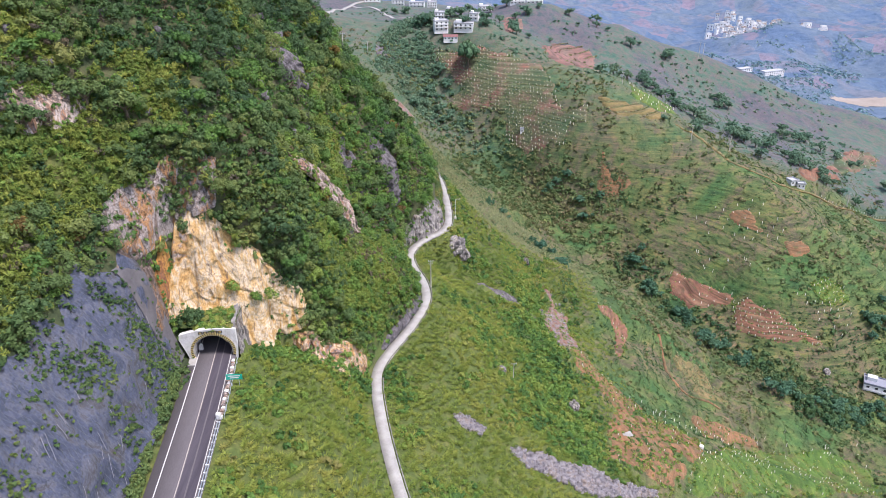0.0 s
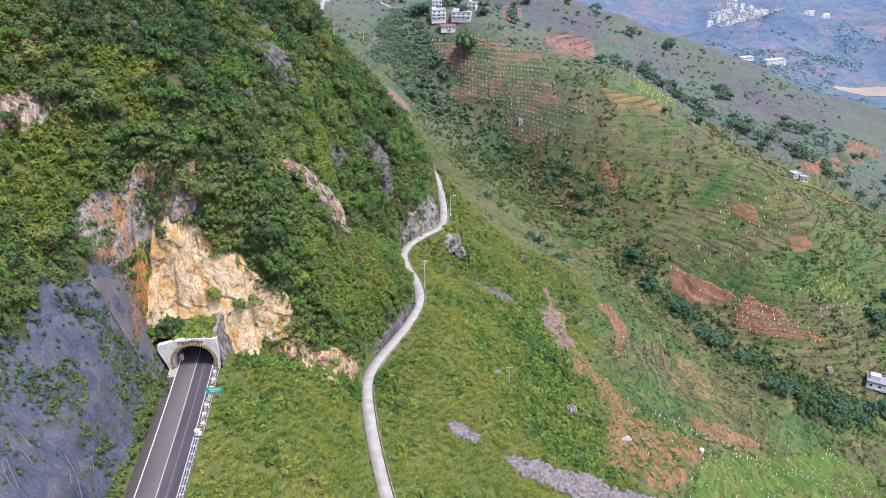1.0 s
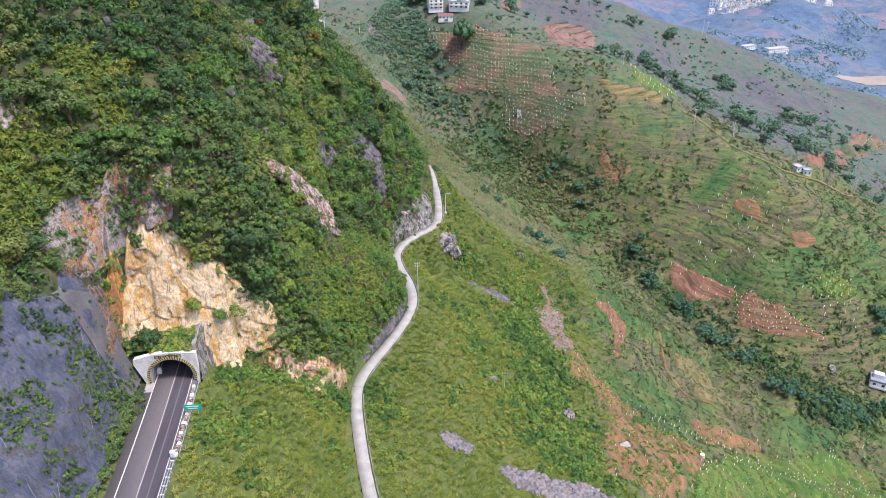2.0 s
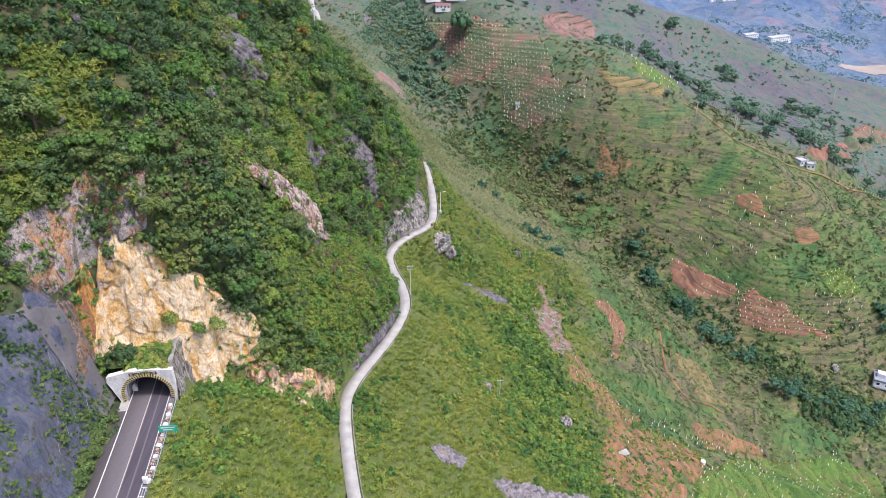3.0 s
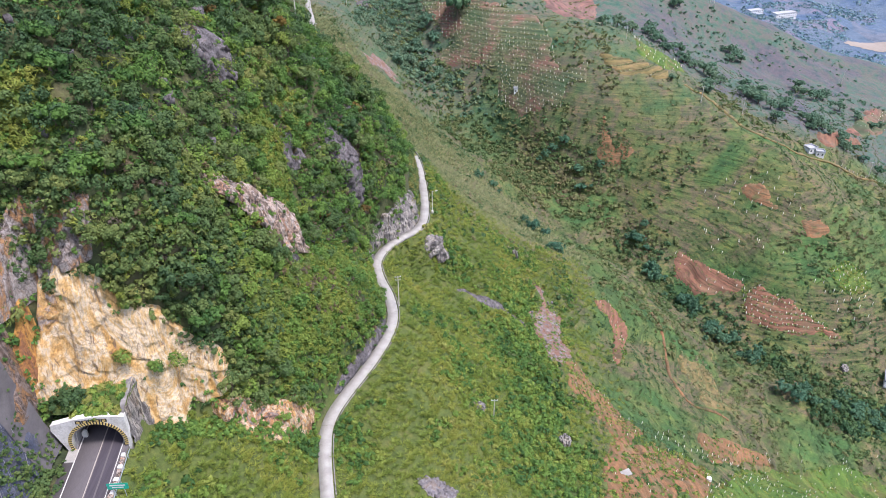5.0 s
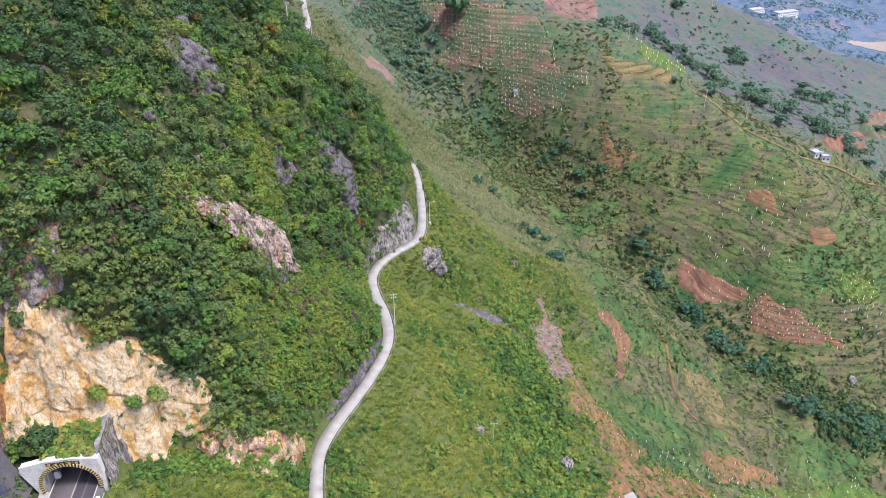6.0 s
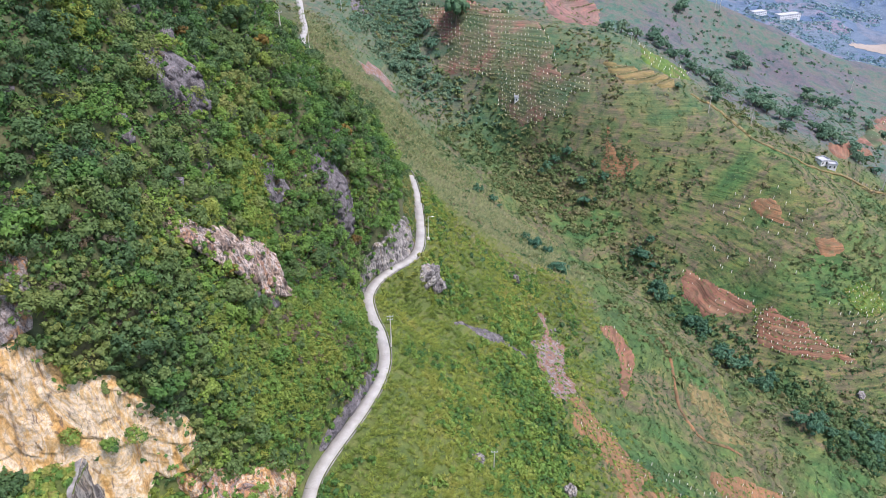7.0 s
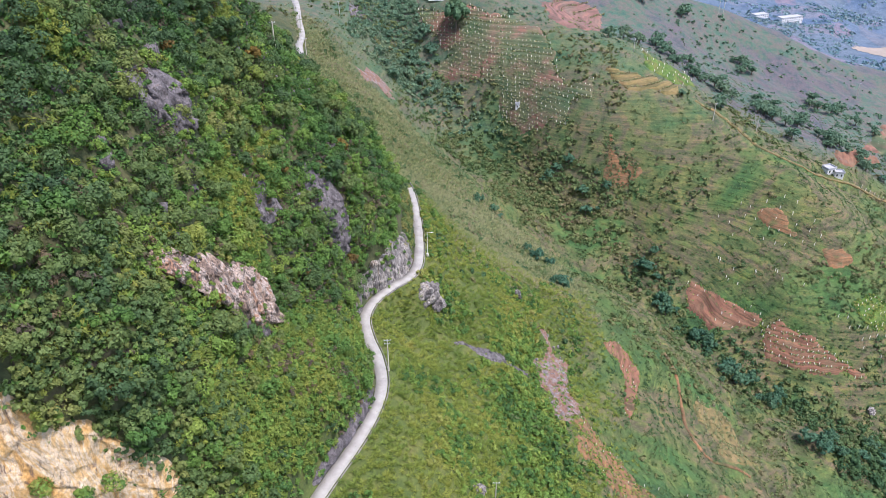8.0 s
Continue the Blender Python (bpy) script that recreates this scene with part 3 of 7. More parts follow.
def bright_grass(x, y):
    """Sunny breaks of yellow-green grass and fern between the hill's shrubs."""
    out = 0.0
    for cx, cy, rx, ry in ((-65, 159, 10, 8), (-79, 134, 10, 12), (-73, 141, 8, 8), (-84, 122, 8, 10), (-81, 108, 10, 16), (-35, 238, 4, 8), (-36.5, 213, 4.5, 14), (-27, 206, 5, 10), (-19, 203, 10, 21), (-22, 184, 9, 14), (-27, 171, 7, 9), (-13, 222, 5, 12), (-48, 262, 5, 8), (-88, 150, 6, 8), (-58, 196, 5, 5)):
        out = np.maximum(out, np.exp(-((x - cx) / rx) ** 2 - ((y - cy) / ry) ** 2))
    return smooth(0.3, 0.75, out + 0.2 * fbm(x / 5, y / 5, 0, 3, 19))


def ground_material():
    m, nt, b = nodes_of("ground")
    p = position(nt)
    big, mid, fine = noise_node(nt, p, 0.018, 7, 0.68, 0.5), noise_node(nt, p, 0.16, 6, 0.7), noise_node(nt, p, 1.3, 5, 0.7)
    wood = ramp_node(nt, mid, [(0.3, (0.026, 0.044, 0.018)), (0.46, (0.05, 0.068, 0.026)), (0.56, (0.085, 0.09, 0.036)), (0.64, (0.075, 0.068, 0.036)), (0.75, (0.1, 0.078, 0.052))])
    # open grass kept darker than its tufts: shade between them put into colour
    grass = ramp_node(nt, mid, [(0.3, (0.05, 0.085, 0.02)), (0.5, (0.088, 0.118, 0.026)), (0.65, (0.13, 0.138, 0.036)), (0.78, (0.125, 0.1, 0.052))])
    valley = ramp_node(nt, big, [(0.3, (0.028, 0.08, 0.028)), (0.39, (0.048, 0.112, 0.032)), (0.46, (0.082, 0.118, 0.036)), (0.5, (0.108, 0.112, 0.05)), (0.53, (0.112, 0.092, 0.06)), (0.57, (0.11, 0.125, 0.042)), (0.66, (0.044, 0.105, 0.032))])
    valley2 = ramp_node(nt, mid, [(0.3, (0.5, 0.6, 0.55)), (0.48, (1, 1, 1)), (0.68, (1.4, 1.3, 1.15))])
    valley = mixed(nt, 1.0, valley, valley2, "MULTIPLY")
    # dry risers of the old terraces run along the contours
    lie = noise_node(nt, stretched(nt, p, 0.12, 0.12, 3.2), 0.45, 4, 0.6, 0.4)
    riser = ramp_node(nt, lie, [(0.35, (0.5, 0.6, 0.5)), (0.5, (0.95, 1.0, 0.9)), (0.6, (1.35, 1.2, 1.1)), (0.7, (1.7, 1.35, 1.15))])
    valley = mixed(nt, 0.85, valley, riser, "MULTIPLY")
    # blue-green tint put into the ground colour farther off, in place of haze
    haze_tint = ramp_node(nt, mid, [(0.3, (0.035, 0.1, 0.075)), (0.43, (0.062, 0.125, 0.088)), (0.51, (0.1, 0.122, 0.095)), (0.59, (0.132, 0.112, 0.102)), (0.7, (0.078, 0.135, 0.085))])
    valley = mixed(nt, attribute(nt, "haze_tint"), valley, haze_tint)
    # second ridge: purple-brown heath, with haze put into it as extra blue
    hazy_heath = ramp_node(nt, mid, [(0.3, (0.036, 0.065, 0.075)), (0.42, (0.068, 0.09, 0.094)), (0.49, (0.102, 0.096, 0.11)), (0.57, (0.122, 0.102, 0.114)), (0.68, (0.078, 0.102, 0.095))])
    hazy_heath = mixed(nt, ramp_node(nt, big, [(0.42, (0, 0, 0)), (0.52, (1, 1, 1))]), hazy_heath, haze_tint)
    valley = mixed(nt, attribute(nt, "hazy_heath"), valley, hazy_heath)
    col = mixed(nt, attribute(nt, "wooded"), grass, wood)
    col = mixed(nt, attribute(nt, "valley"), col, valley)
    g = ramp_node(nt, fine, [(0.3, (0.6, 0.6, 0.6)), (0.7, (1.3, 1.3, 1.3))])
    nt.links.new(mixed(nt, 1.0, col, g, "MULTIPLY"), b.inputs["Base Color"])
    b.inputs["Roughness"].default_value = 0.95
    bump(nt, b, fine, 0.6, 0.35)
    return m


# the tunnel leads through: no ground inside the bore
_faces = grid_faces(len(gx), len(gy))
_cx, _cy = GX.ravel()[_faces].mean(1), GY.ravel()[_faces].mean(1)
_bore = (_cy > 135.6) & (_cy < 148.5) & (away(HIGHWAY[::2], _cx, _cy)[0] < 5.6)
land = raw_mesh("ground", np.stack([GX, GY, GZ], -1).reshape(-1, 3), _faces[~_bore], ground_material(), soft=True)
# the last two masks lay the haze-tinted colours on the farther ground
for key, values in (("wooded", shrubby(GX, GY) * (1 - 0.95 * bright_grass(GX, GY))), ("valley", 1 - grassy(GX, GY)), ("hazy_heath", smooth(-14, 14, GY - np.interp(GX, (60, 140, 190, 235, 300, 400), (640, 570, 535, 490, 470, 480)) + 10 * fbm(GX / 30, GY / 30, 0, 3, 67))), ("haze_tint", 0.75 * smooth(430, 680, GY + 0.6 * np.maximum(0, 60 - GX) + 25 * fbm(GX / 60, GY / 60, 0, 3, 66)))):
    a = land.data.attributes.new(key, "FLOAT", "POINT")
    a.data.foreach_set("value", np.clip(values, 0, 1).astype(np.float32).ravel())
tagged(land, "steep green mountain slopes with a stream valley between them", "ground", kind="structure")


def sample(grid, x, y):
    """A value of the ground's grid, between its corners."""
    x, y = np.clip(np.asarray(x, float), gx[0], gx[-1] - 1e-6), np.clip(np.asarray(y, float), gy[0], gy[-1] - 1e-6)
    i, j = np.clip(np.searchsorted(gx, x, "right") - 1, 0, len(gx) - 2), np.clip(np.searchsorted(gy, y, "right") - 1, 0, len(gy) - 2)
    u, w = (x - gx[i]) / (gx[i + 1] - gx[i]), (y - gy[j]) / (gy[j + 1] - gy[j])
    return grid[i, j] * (1 - u) * (1 - w) + grid[i + 1, j] * u * (1 - w) + grid[i, j + 1] * (1 - u) * w + grid[i + 1, j + 1] * u * w


def lie(x, y):
    """Height of the ground's mesh."""
    return sample(GZ, x, y)


_box = (GX > -130) & (GX < 90) & (GY > 60) & (GY < 560)
FARM_AWAY, HIGH_AWAY, WOODED = np.full(GX.shape, 99.0), np.full(GX.shape, 99.0), np.clip(smooth(-2, -8, GX), 0, 1)
FARM_AWAY[_box] = away(FARM_ROAD[::2], GX[_box], GY[_box])[0]
HIGH_AWAY[_box] = away(HIGHWAY[::2], GX[_box], GY[_box])[0]
WOODED[_box] = shrubby(GX[_box], GY[_box])

# ---- foliage builders ----
def leaf_cloud(centres, radii, heights, count, leaf, flat=0.75, rng=RNG, slim=0.55):
    """Leaves of many plants: each a small folded blade on a lumpy crown. Returns vertices, triangles (one a leaf) and each plant's tone."""
    n = len(centres)
    u = rng.normal(size=(n, count, 3))
    u /= np.linalg.norm(u, axis=2, keepdims=True)
    u[..., 2] = np.abs(u[..., 2]) * 1.1 - 0.3
    lump = 1 + 0.34 * vnoise(u[..., 0] * 2 + np.arange(n)[:, None] * 7.1, u[..., 1] * 2, u[..., 2] * 2, 4)
    r = (0.68 + 0.32 * rng.random((n, count)) ** 0.5) * lump
    c = u * r[..., None] * np.stack([radii, radii, heights], -1)[:, None, :]
    c = c + centres[:, None, :]
    # each leaf lies roughly along the crown, tilted at random
    nrm = u * flat + rng.normal(scale=0.26, size=u.shape) + np.array([0, 0, 0.22])
    nrm /= np.linalg.norm(nrm, axis=2, keepdims=True)
    axis = rng.normal(size=u.shape) + np.array([0, 0, -0.4])
    axis -= nrm * np.sum(axis * nrm, axis=2, keepdims=True)
    axis /= np.linalg.norm(axis, axis=2, keepdims=True) + 1e-9
    side = np.cross(nrm, axis)
    s = leaf * (0.6 + 0.8 * rng.random((n, count, 1)))
    s = s * (np.asarray(radii)[:, None, None] / np.mean(radii)) ** 0.5
    a, w = axis * s, side * s * slim
    v = np.stack([c - a * 0.55 - w, c - a * 0.55 + w, c + a * 0.95], 2).reshape(-1, 3)
    return v, np.arange(n * count * 3).reshape(-1, 3), np.repeat(rng.random(n), count * 3)


def crowns(centres, radii, heights, lumps, per, leaf, rng=RNG, slim=0.6, droop=0.15):
    """Bushes and small trees: each crown is a cluster of leafy lumps, each lump a shell of leaf sprays with gaps between. Returns vertices, triangles and each plant's tone."""
    n = len(centres)
    size = np.stack([radii, radii, heights], -1)[:, None, :]
    d = rng.normal(size=(n, lumps, 3))
    d[..., 2] = np.abs(d[..., 2]) * 0.9 - 0.15
    d /= np.linalg.norm(d, axis=2, keepdims=True)
    hub = centres[:, None, :] + d * size * rng.uniform(0.45, 0.78, (n, lumps, 1))
    lr = np.asarray(radii)[:, None] * rng.uniform(0.3, 0.52, (n, lumps))
    u = rng.normal(size=(n, lumps, per, 3)) + 0.75 * d[:, :, None, :] + np.array([0, 0, 0.35])
    u /= np.linalg.norm(u, axis=3, keepdims=True)
    c = hub[:, :, None, :] + u * (lr[..., None] * rng.uniform(0.72, 1.12, (n, lumps, per)))[..., None]
    nrm = 0.9 * u + rng.normal(scale=0.3, size=u.shape) + np.array([0, 0, droop])
    nrm /= np.linalg.norm(nrm, axis=3, keepdims=True)
    axis = rng.normal(size=u.shape) + np.array([0, 0, -0.5])
    axis -= nrm * np.sum(axis * nrm, axis=3, keepdims=True)
    axis /= np.linalg.norm(axis, axis=3, keepdims=True) + 1e-9
    side = np.cross(nrm, axis)
    s = leaf * rng.uniform(0.6, 1.35, (n, lumps, per, 1)) * (np.asarray(radii)[:, None, None, None] / np.mean(radii)) ** 0.4
    a, w = axis * s, side * s * slim
    v = np.stack([c - a * 0.55 - w, c - a * 0.55 + w, c + a * 0.95], 3).reshape(-1, 3)
    k = lumps * per
    return v, np.arange(n * k * 3).reshape(-1, 3), np.repeat(rng.random(n), k * 3)


def apart(pts, radii, close):
    """Keeps places, in order, whose crowns do not crowd each other: centres at least close times their mean radius apart."""
    held, hr, keep = np.empty((len(pts), 3)), np.empty(len(pts)), []
    for i, (q, r) in enumerate(zip(pts, radii)):
        k = len(keep)
        if k == 0 or np.all(((held[:k] - q) ** 2).sum(1) > (close * (hr[:k] + r) * 0.5) ** 2):
            held[k], hr[k] = q, r
            keep.append(i)
    return np.array(keep)


def blades(centres, count, height, spreadr, rng=RNG, wide=0.09):
    """Tufts of arching grass blades, one triangle each."""
    n = len(centres)
    ang = rng.random((n, count)) * 2 * np.pi
    out = spreadr * (0.3 + rng.random((n, count)))
    h = height * (0.5 + 0.7 * rng.random((n, count)))
    d = np.stack([np.cos(ang), np.sin(ang), np.zeros_like(ang)], -1)
    root = centres[:, None, :] + d * (0.25 * out[..., None])
    tip = root + d * out[..., None] + np.stack([0 * h, 0 * h, h], -1)
    side = np.stack([-np.sin(ang), np.cos(ang), 0 * ang], -1) * (wide * (0.6 + 0.8 * rng.random((n, count, 1))))
    v = np.stack([root + side, root - side, tip], 2).reshape(-1, 3)
    return v, np.arange(n * count * 3).reshape(-1, 3), np.repeat(rng.random(n), count * 3)


def spaced(pts, gap):
    """Thins places so that about one stands in each cube of the gap's width."""
    _, i = np.unique(np.floor(pts / gap).astype(np.int64), axis=0, return_index=True)
    return pts[np.sort(i)]


def scatter(n, x0, x1, y0, y1, weight, rng=RNG):
    """Random places on the ground, thinned by weight(x, y), as many on a steep face as its area bears."""
    out = np.zeros((0, 3))
    while len(out) < n:
        x, y = rng.uniform(x0, x1, 4 * n), rng.uniform(y0, y1, 4 * n)
        z = lie(x, y)
        zx, zy = lie(x + 0.7, y), lie(x, y + 0.7)
        area = np.sqrt(1 + ((zx - z) / 0.7) ** 2 + ((zy - z) / 0.7) ** 2)
        keep = rng.random(4 * n) < weight(x, y) * np.minimum(area, 3.0) / 3.0
        out = np.r_[out, np.stack([x, y, z], -1)[keep]]
    return out[:n]


def off_roads(x, y, near=1.0):
    a, b = sample(FARM_AWAY, x, y), sample(HIGH_AWAY, x, y)
    return smooth(2.2, 2.2 + near, a) * np.where(np.asarray(y) < 137, smooth(6.0, 6.0 + near, b), 1)

# ---- roads ----
def ribbon(line, left, right, z0, thick=0.0):
    """Vertices and faces of a strip beside a plan line, from left to right of it (metres, right positive)."""
    p = np.asarray(line)
    d = np.gradient(p[:, :2], axis=0)
    d /= np.linalg.norm(d, axis=1, keepdims=True)
    nrm = np.stack([d[:, 1], -d[:, 0]], -1)
    rows = []
    for off, z in ((left, z0), (right, z0), (right, z0 - thick), (left, z0 - thick)) if thick else ((left, z0), (right, z0)):
        rows.append(np.c_[p[:, :2] + nrm * off, p[:, 2] + z])
    k = len(rows)
    v = np.stack(rows, 1).reshape(-1, 3)
    n = len(p)
    f = []
    for j in range(k if thick else 1):
        a, b = j, (j + 1) % k
        i = np.arange(n - 1)
        f.append(np.stack([i * k + a, (i + 1) * k + a, (i + 1) * k + b, i * k + b], -1))
    return v, np.concatenate(f)[:, ::-1]


highway = thing("highway", (0, 0, 0), "two-lane asphalt mountain highway running into a tunnel", "road", kind="structure")
_open = HIGHWAY
for nm, l, r, z, th, mt, lb in (("roadbed", -5.6, 4.9, -0.02, 0.6, ASPHALT, ""), ("dark_lane", 0.25, 3.55, 0.004, 0, ASPHALT_DARK, "darker resurfaced lane"),
                                ("tyre_track", 1.7, 2.0, 0.008, 0, ASPHALT, "paler strip worn between the wheel tracks"), ("edge_line", -3.85, -3.65, 0.012, 0, WHITE_LINE, "white edge line"), ("edge_line", 3.68, 3.82, 0.012, 0, WHITE_LINE, "white edge line"),
                                ("centre_line", -0.06, 0.1, 0.012, 0, YELLOW_LINE, "faded yellow centre line")):
    v, f = ribbon(_open, l, r, z, th)
    raw_mesh(nm, v, f, mt, highway, label=lb)

farm_road = thing("farm_road", (0, 0, 0), "narrow pale concrete farm road winding along the hillside", "road", kind="structure")
_n = 4
for i in range(0, len(FARM_ROAD) - _n, _n):
    v, f = ribbon(FARM_ROAD[i:i + _n + 1], -1.55, 1.55, 0.02 + 0.008 * ((i // _n) % 2), 0.25)
    raw_mesh("slab", v, f, CONCRETE, farm_road)
v, f = ribbon(FARM_ROAD, 1.85, 2.1, 0.12, 0.4)
raw_mesh("kerb", v, f, STONE_WALL, farm_road, label="low concrete kerb along the outer edge")
v, f = ribbon(FARM_ROAD, -2.3, -1.6, -0.12, 0.2)
raw_mesh("ditch", v, f, BARK, farm_road, label="earth ditch along the inner edge")

# ---- bare rock ----
BARE = []          # plan lines and heights that vegetation keeps off


def facets(u, z, size, seed):
    """Broken planes of a rock wall: each cell stands at its own depth and tilt."""
    gu, gz = u / size, z / (size * 1.4)
    iu, iz = np.floor(gu).astype(np.int64), np.floor(gz).astype(np.int64)
    best, out = np.full(gu.shape, 1e9), np.zeros(gu.shape)
    for di in (-1, 0, 1):
        for dj in (-1, 0, 1):
            a, b = iu + di, iz + dj
            du, dz = gu - a - 0.5 - 0.45 * lattice_hash(a, b, 1, seed), gz - b - 0.5 - 0.45 * lattice_hash(a, b, 2, seed)
            d = du * du + dz * dz
            out = np.where(d < best, lattice_hash(a, b, 3, seed) + 1.1 * lattice_hash(a, b, 4, seed) * du + 1.1 * lattice_hash(a, b, 5, seed) * dz, out)
            best = np.minimum(d, best)
    return out


def rock_face(name, material, line, low, high, inward, parent=None, step=0.55, rough=1.0, seed=0, label="", block=1.6, near=-5.0, foot=0.0, grit=1.0, proud=1.0):
    """A broken rock wall laid on the hill: it follows the slope behind a plan line, between the heights low and high."""
    c = along([(x, y, 0) for x, y in line], step)
    s = np.linspace(0, 1, len(line))
    q = np.linspace(0, 1, len(c))
    zl, zh = np.interp(q, s, low), np.interp(q, s, high)
    edge = vnoise(q * len(c) * step / 3.5, 3.3, 0, seed + 40) * 1.6 + vnoise(q * len(c) * step / 1.2, 9.3, 0, seed + 41) * 0.6
    tall, ends = zh - zl, np.minimum(q, 1 - q) * len(c) * step
    zh = zh + edge * np.minimum(1, tall / 8) - 0.45 * tall * (1 - smooth(0, 3.0, ends))
    zl = zl + foot * (1 - smooth(0, 3.0, ends)) * 0.3 * tall + foot * 1.2 * vnoise(q * len(c) * step / 2.2, 5.1, 0, seed + 44)
    way = np.asarray(inward, float)
    way = np.tile(way, (len(line), 1)) if way.ndim == 1 else way
    way = np.stack([np.interp(q, s, way[:, 0]), np.interp(q, s, way[:, 1])], -1)
    n = way / np.linalg.norm(way, axis=1, keepdims=True)
    reach = np.arange(near, 26, 0.25)
    px, py = c[:, 0][:, None] + n[:, :1] * reach, c[:, 1][:, None] + n[:, 1:] * reach
    h = np.maximum.accumulate(ground(px, py), axis=1)
    rows = max(6, int(np.max(zh - zl) / step))
    w = np.linspace(0, 1, rows)
    pts = np.empty((len(c), rows, 3))
    for i in range(len(c)):
        z = zl[i] + (zh[i] - zl[i]) * w
        at = np.interp(z, h[i] + np.arange(len(reach)) * 1e-4, reach)
        # even out terraces of the slope into one steep face
        at = np.minimum(at + 0.2, 0.4 * at + 0.6 * np.interp(w, (0, 1), (at[0], at[-1])))
        out = proud * np.sin(np.pi * np.clip(w * 0.9 + 0.1, 0, 1)) ** 0.5 - 1.2 * smooth(0.9, 1.0, w)
        end = min(i, len(c) - 1 - i) * step
        out = out - 1.4 * (1 - smooth(0, 2.5, end))
        at = at - out
        pts[i, :, 0], pts[i, :, 1], pts[i, :, 2] = c[i, 0] + n[i, 0] * at, c[i, 1] + n[i, 1] * at, z
    u = np.cumsum(np.r_[0, np.linalg.norm(np.diff(c[:, :2], axis=0), axis=1)])[:, None] + 0 * w
    z = pts[..., 2]
    wx, wz = u + 0.7 * vnoise(u / 2.5, z / 2.5, 0, seed), z + 0.7 * vnoise(u / 2.5, z / 2.5, 5, seed)
    disp = 0.6 * fbm(u / 8, z / 9, 0, 3, seed) + 0.3 * facets(wx, wz, block * 1.7, seed + 1) + 0.17 * facets(wx, wz, block * 0.7, seed + 2) + 0.3 * grit * np.abs(fbm(u / 1.6, z / 3.2, 2, 3, seed + 7)) + 0.14 * vnoise(u / 0.7, z / 0.9, 4, seed)
    pts[..., 0] -= n[:, :1] * disp * rough
    pts[..., 1] -= n[:, 1:] * disp * rough
    ob = raw_mesh(name, pts.reshape(-1, 3), grid_faces(*pts.shape[:2]), material, parent, label=label)
    BARE.append((c[::3, :].copy(), n[::3].copy(), min(low), zl.copy(), zh.copy(), q))
    return ob


cliff = thing("tunnel_cliff", (0, 0, 0), "ochre and white blasted limestone cliff above the tunnel mouth", "cliff", kind="structure")
ORANGE_STAIN = rock_material("orange_stained_limestone", [(0.3, (0.12, 0.06, 0.04)), (0.4, (0.34, 0.15, 0.045)), (0.47, (0.58, 0.32, 0.09)), (0.54, (0.5, 0.24, 0.06)), (0.6, (0.3, 0.13, 0.06)), (0.7, (0.2, 0.13, 0.1))], 0.12, dark=(0.12, 0.06, 0.04), dark_at=(0.56, 0.64), size=0.7, joints=0.3)
rock_face("stained_face", ORANGE_STAIN, [(-65, 139.2), (-63.4, 140.4), (-61.8, 141.6)], (12, 9, 8), (31, 32, 31), (0, 1), cliff, 0.36, 0.9, 27, "orange streaked rock strip", block=2.0, grit=0.4, proud=1.2)
rock_face("ochre_face", OCHRE, [(-63.8, 141.0), (-54, 145.5), (-46.5, 149), (-41, 152.5), (-36.5, 156), (-34, 158.5)], (8, 8, -1.5, -6.5, -5, -4), (33, 33.5, 29.5, 22, 12, 3), [(0.2, 1), (0.1, 1), (-0.15, 1), (-0.5, 1), (-0.8, 0.8), (-1, 0.6)], cliff, 0.33, 1.0, 3, "ochre and cream rock face", block=2.3, grit=0.3)
rock_face("low_face", RUSTROCK, [(-40, 152.3), (-36, 155.5), (-31, 159.2), (-26.5, 163.3), (-23, 167), (-21.3, 171)], (-9, -14, -18.5, -23.5, -28.5, -32), (-3.5, -6, -10.5, -14.5, -18, -24), (-0.7, 1), cliff, 0.33, 1.1, 8, "low band of orange rock beside the farm road", foot=1.0)
rock_face("grey_face", GREYROCK, [(-73, 133.5), (-68, 136.5), (-62, 142), (-55, 147), (-51, 149)], (28, 24, 26, 30, 32), (39, 43, 45, 44, 42), (0.35, 1), cliff, 0.4, 1.5, 15, "grey fractured rock with rusty stains")
rock_face("brown_face", BROWNROCK, [(-70, 130.5), (-68, 133), (-66, 136), (-63.6, 139.6)], (24, 12, 6, 8), (31, 32, 33, 33), (-0.5, 1), cliff, 0.38, 1.3, 22, "brown shattered rock wedge")
CLEFTS = []        # places where plants root in the outcrops


def outcrop(label, material, line, low, high, inward, seed, name="rock_outcrop", rough=0.8, step=0.5, near=-4.0, foot=1.0, proud=1.0):
    ob = rock_face(name, material, line, low, high, inward, None, step, rough, seed, near=near, foot=foot, proud=proud)
    co = np.array([v.co[:] for v in ob.data.vertices])
    rng = np.random.default_rng(seed)
    CLEFTS.append(co[rng.integers(0, len(co), max(3, int(len(co) * step * step * 0.055)))])
    return tagged(ob, label, "rock outcrop", kind="structure")


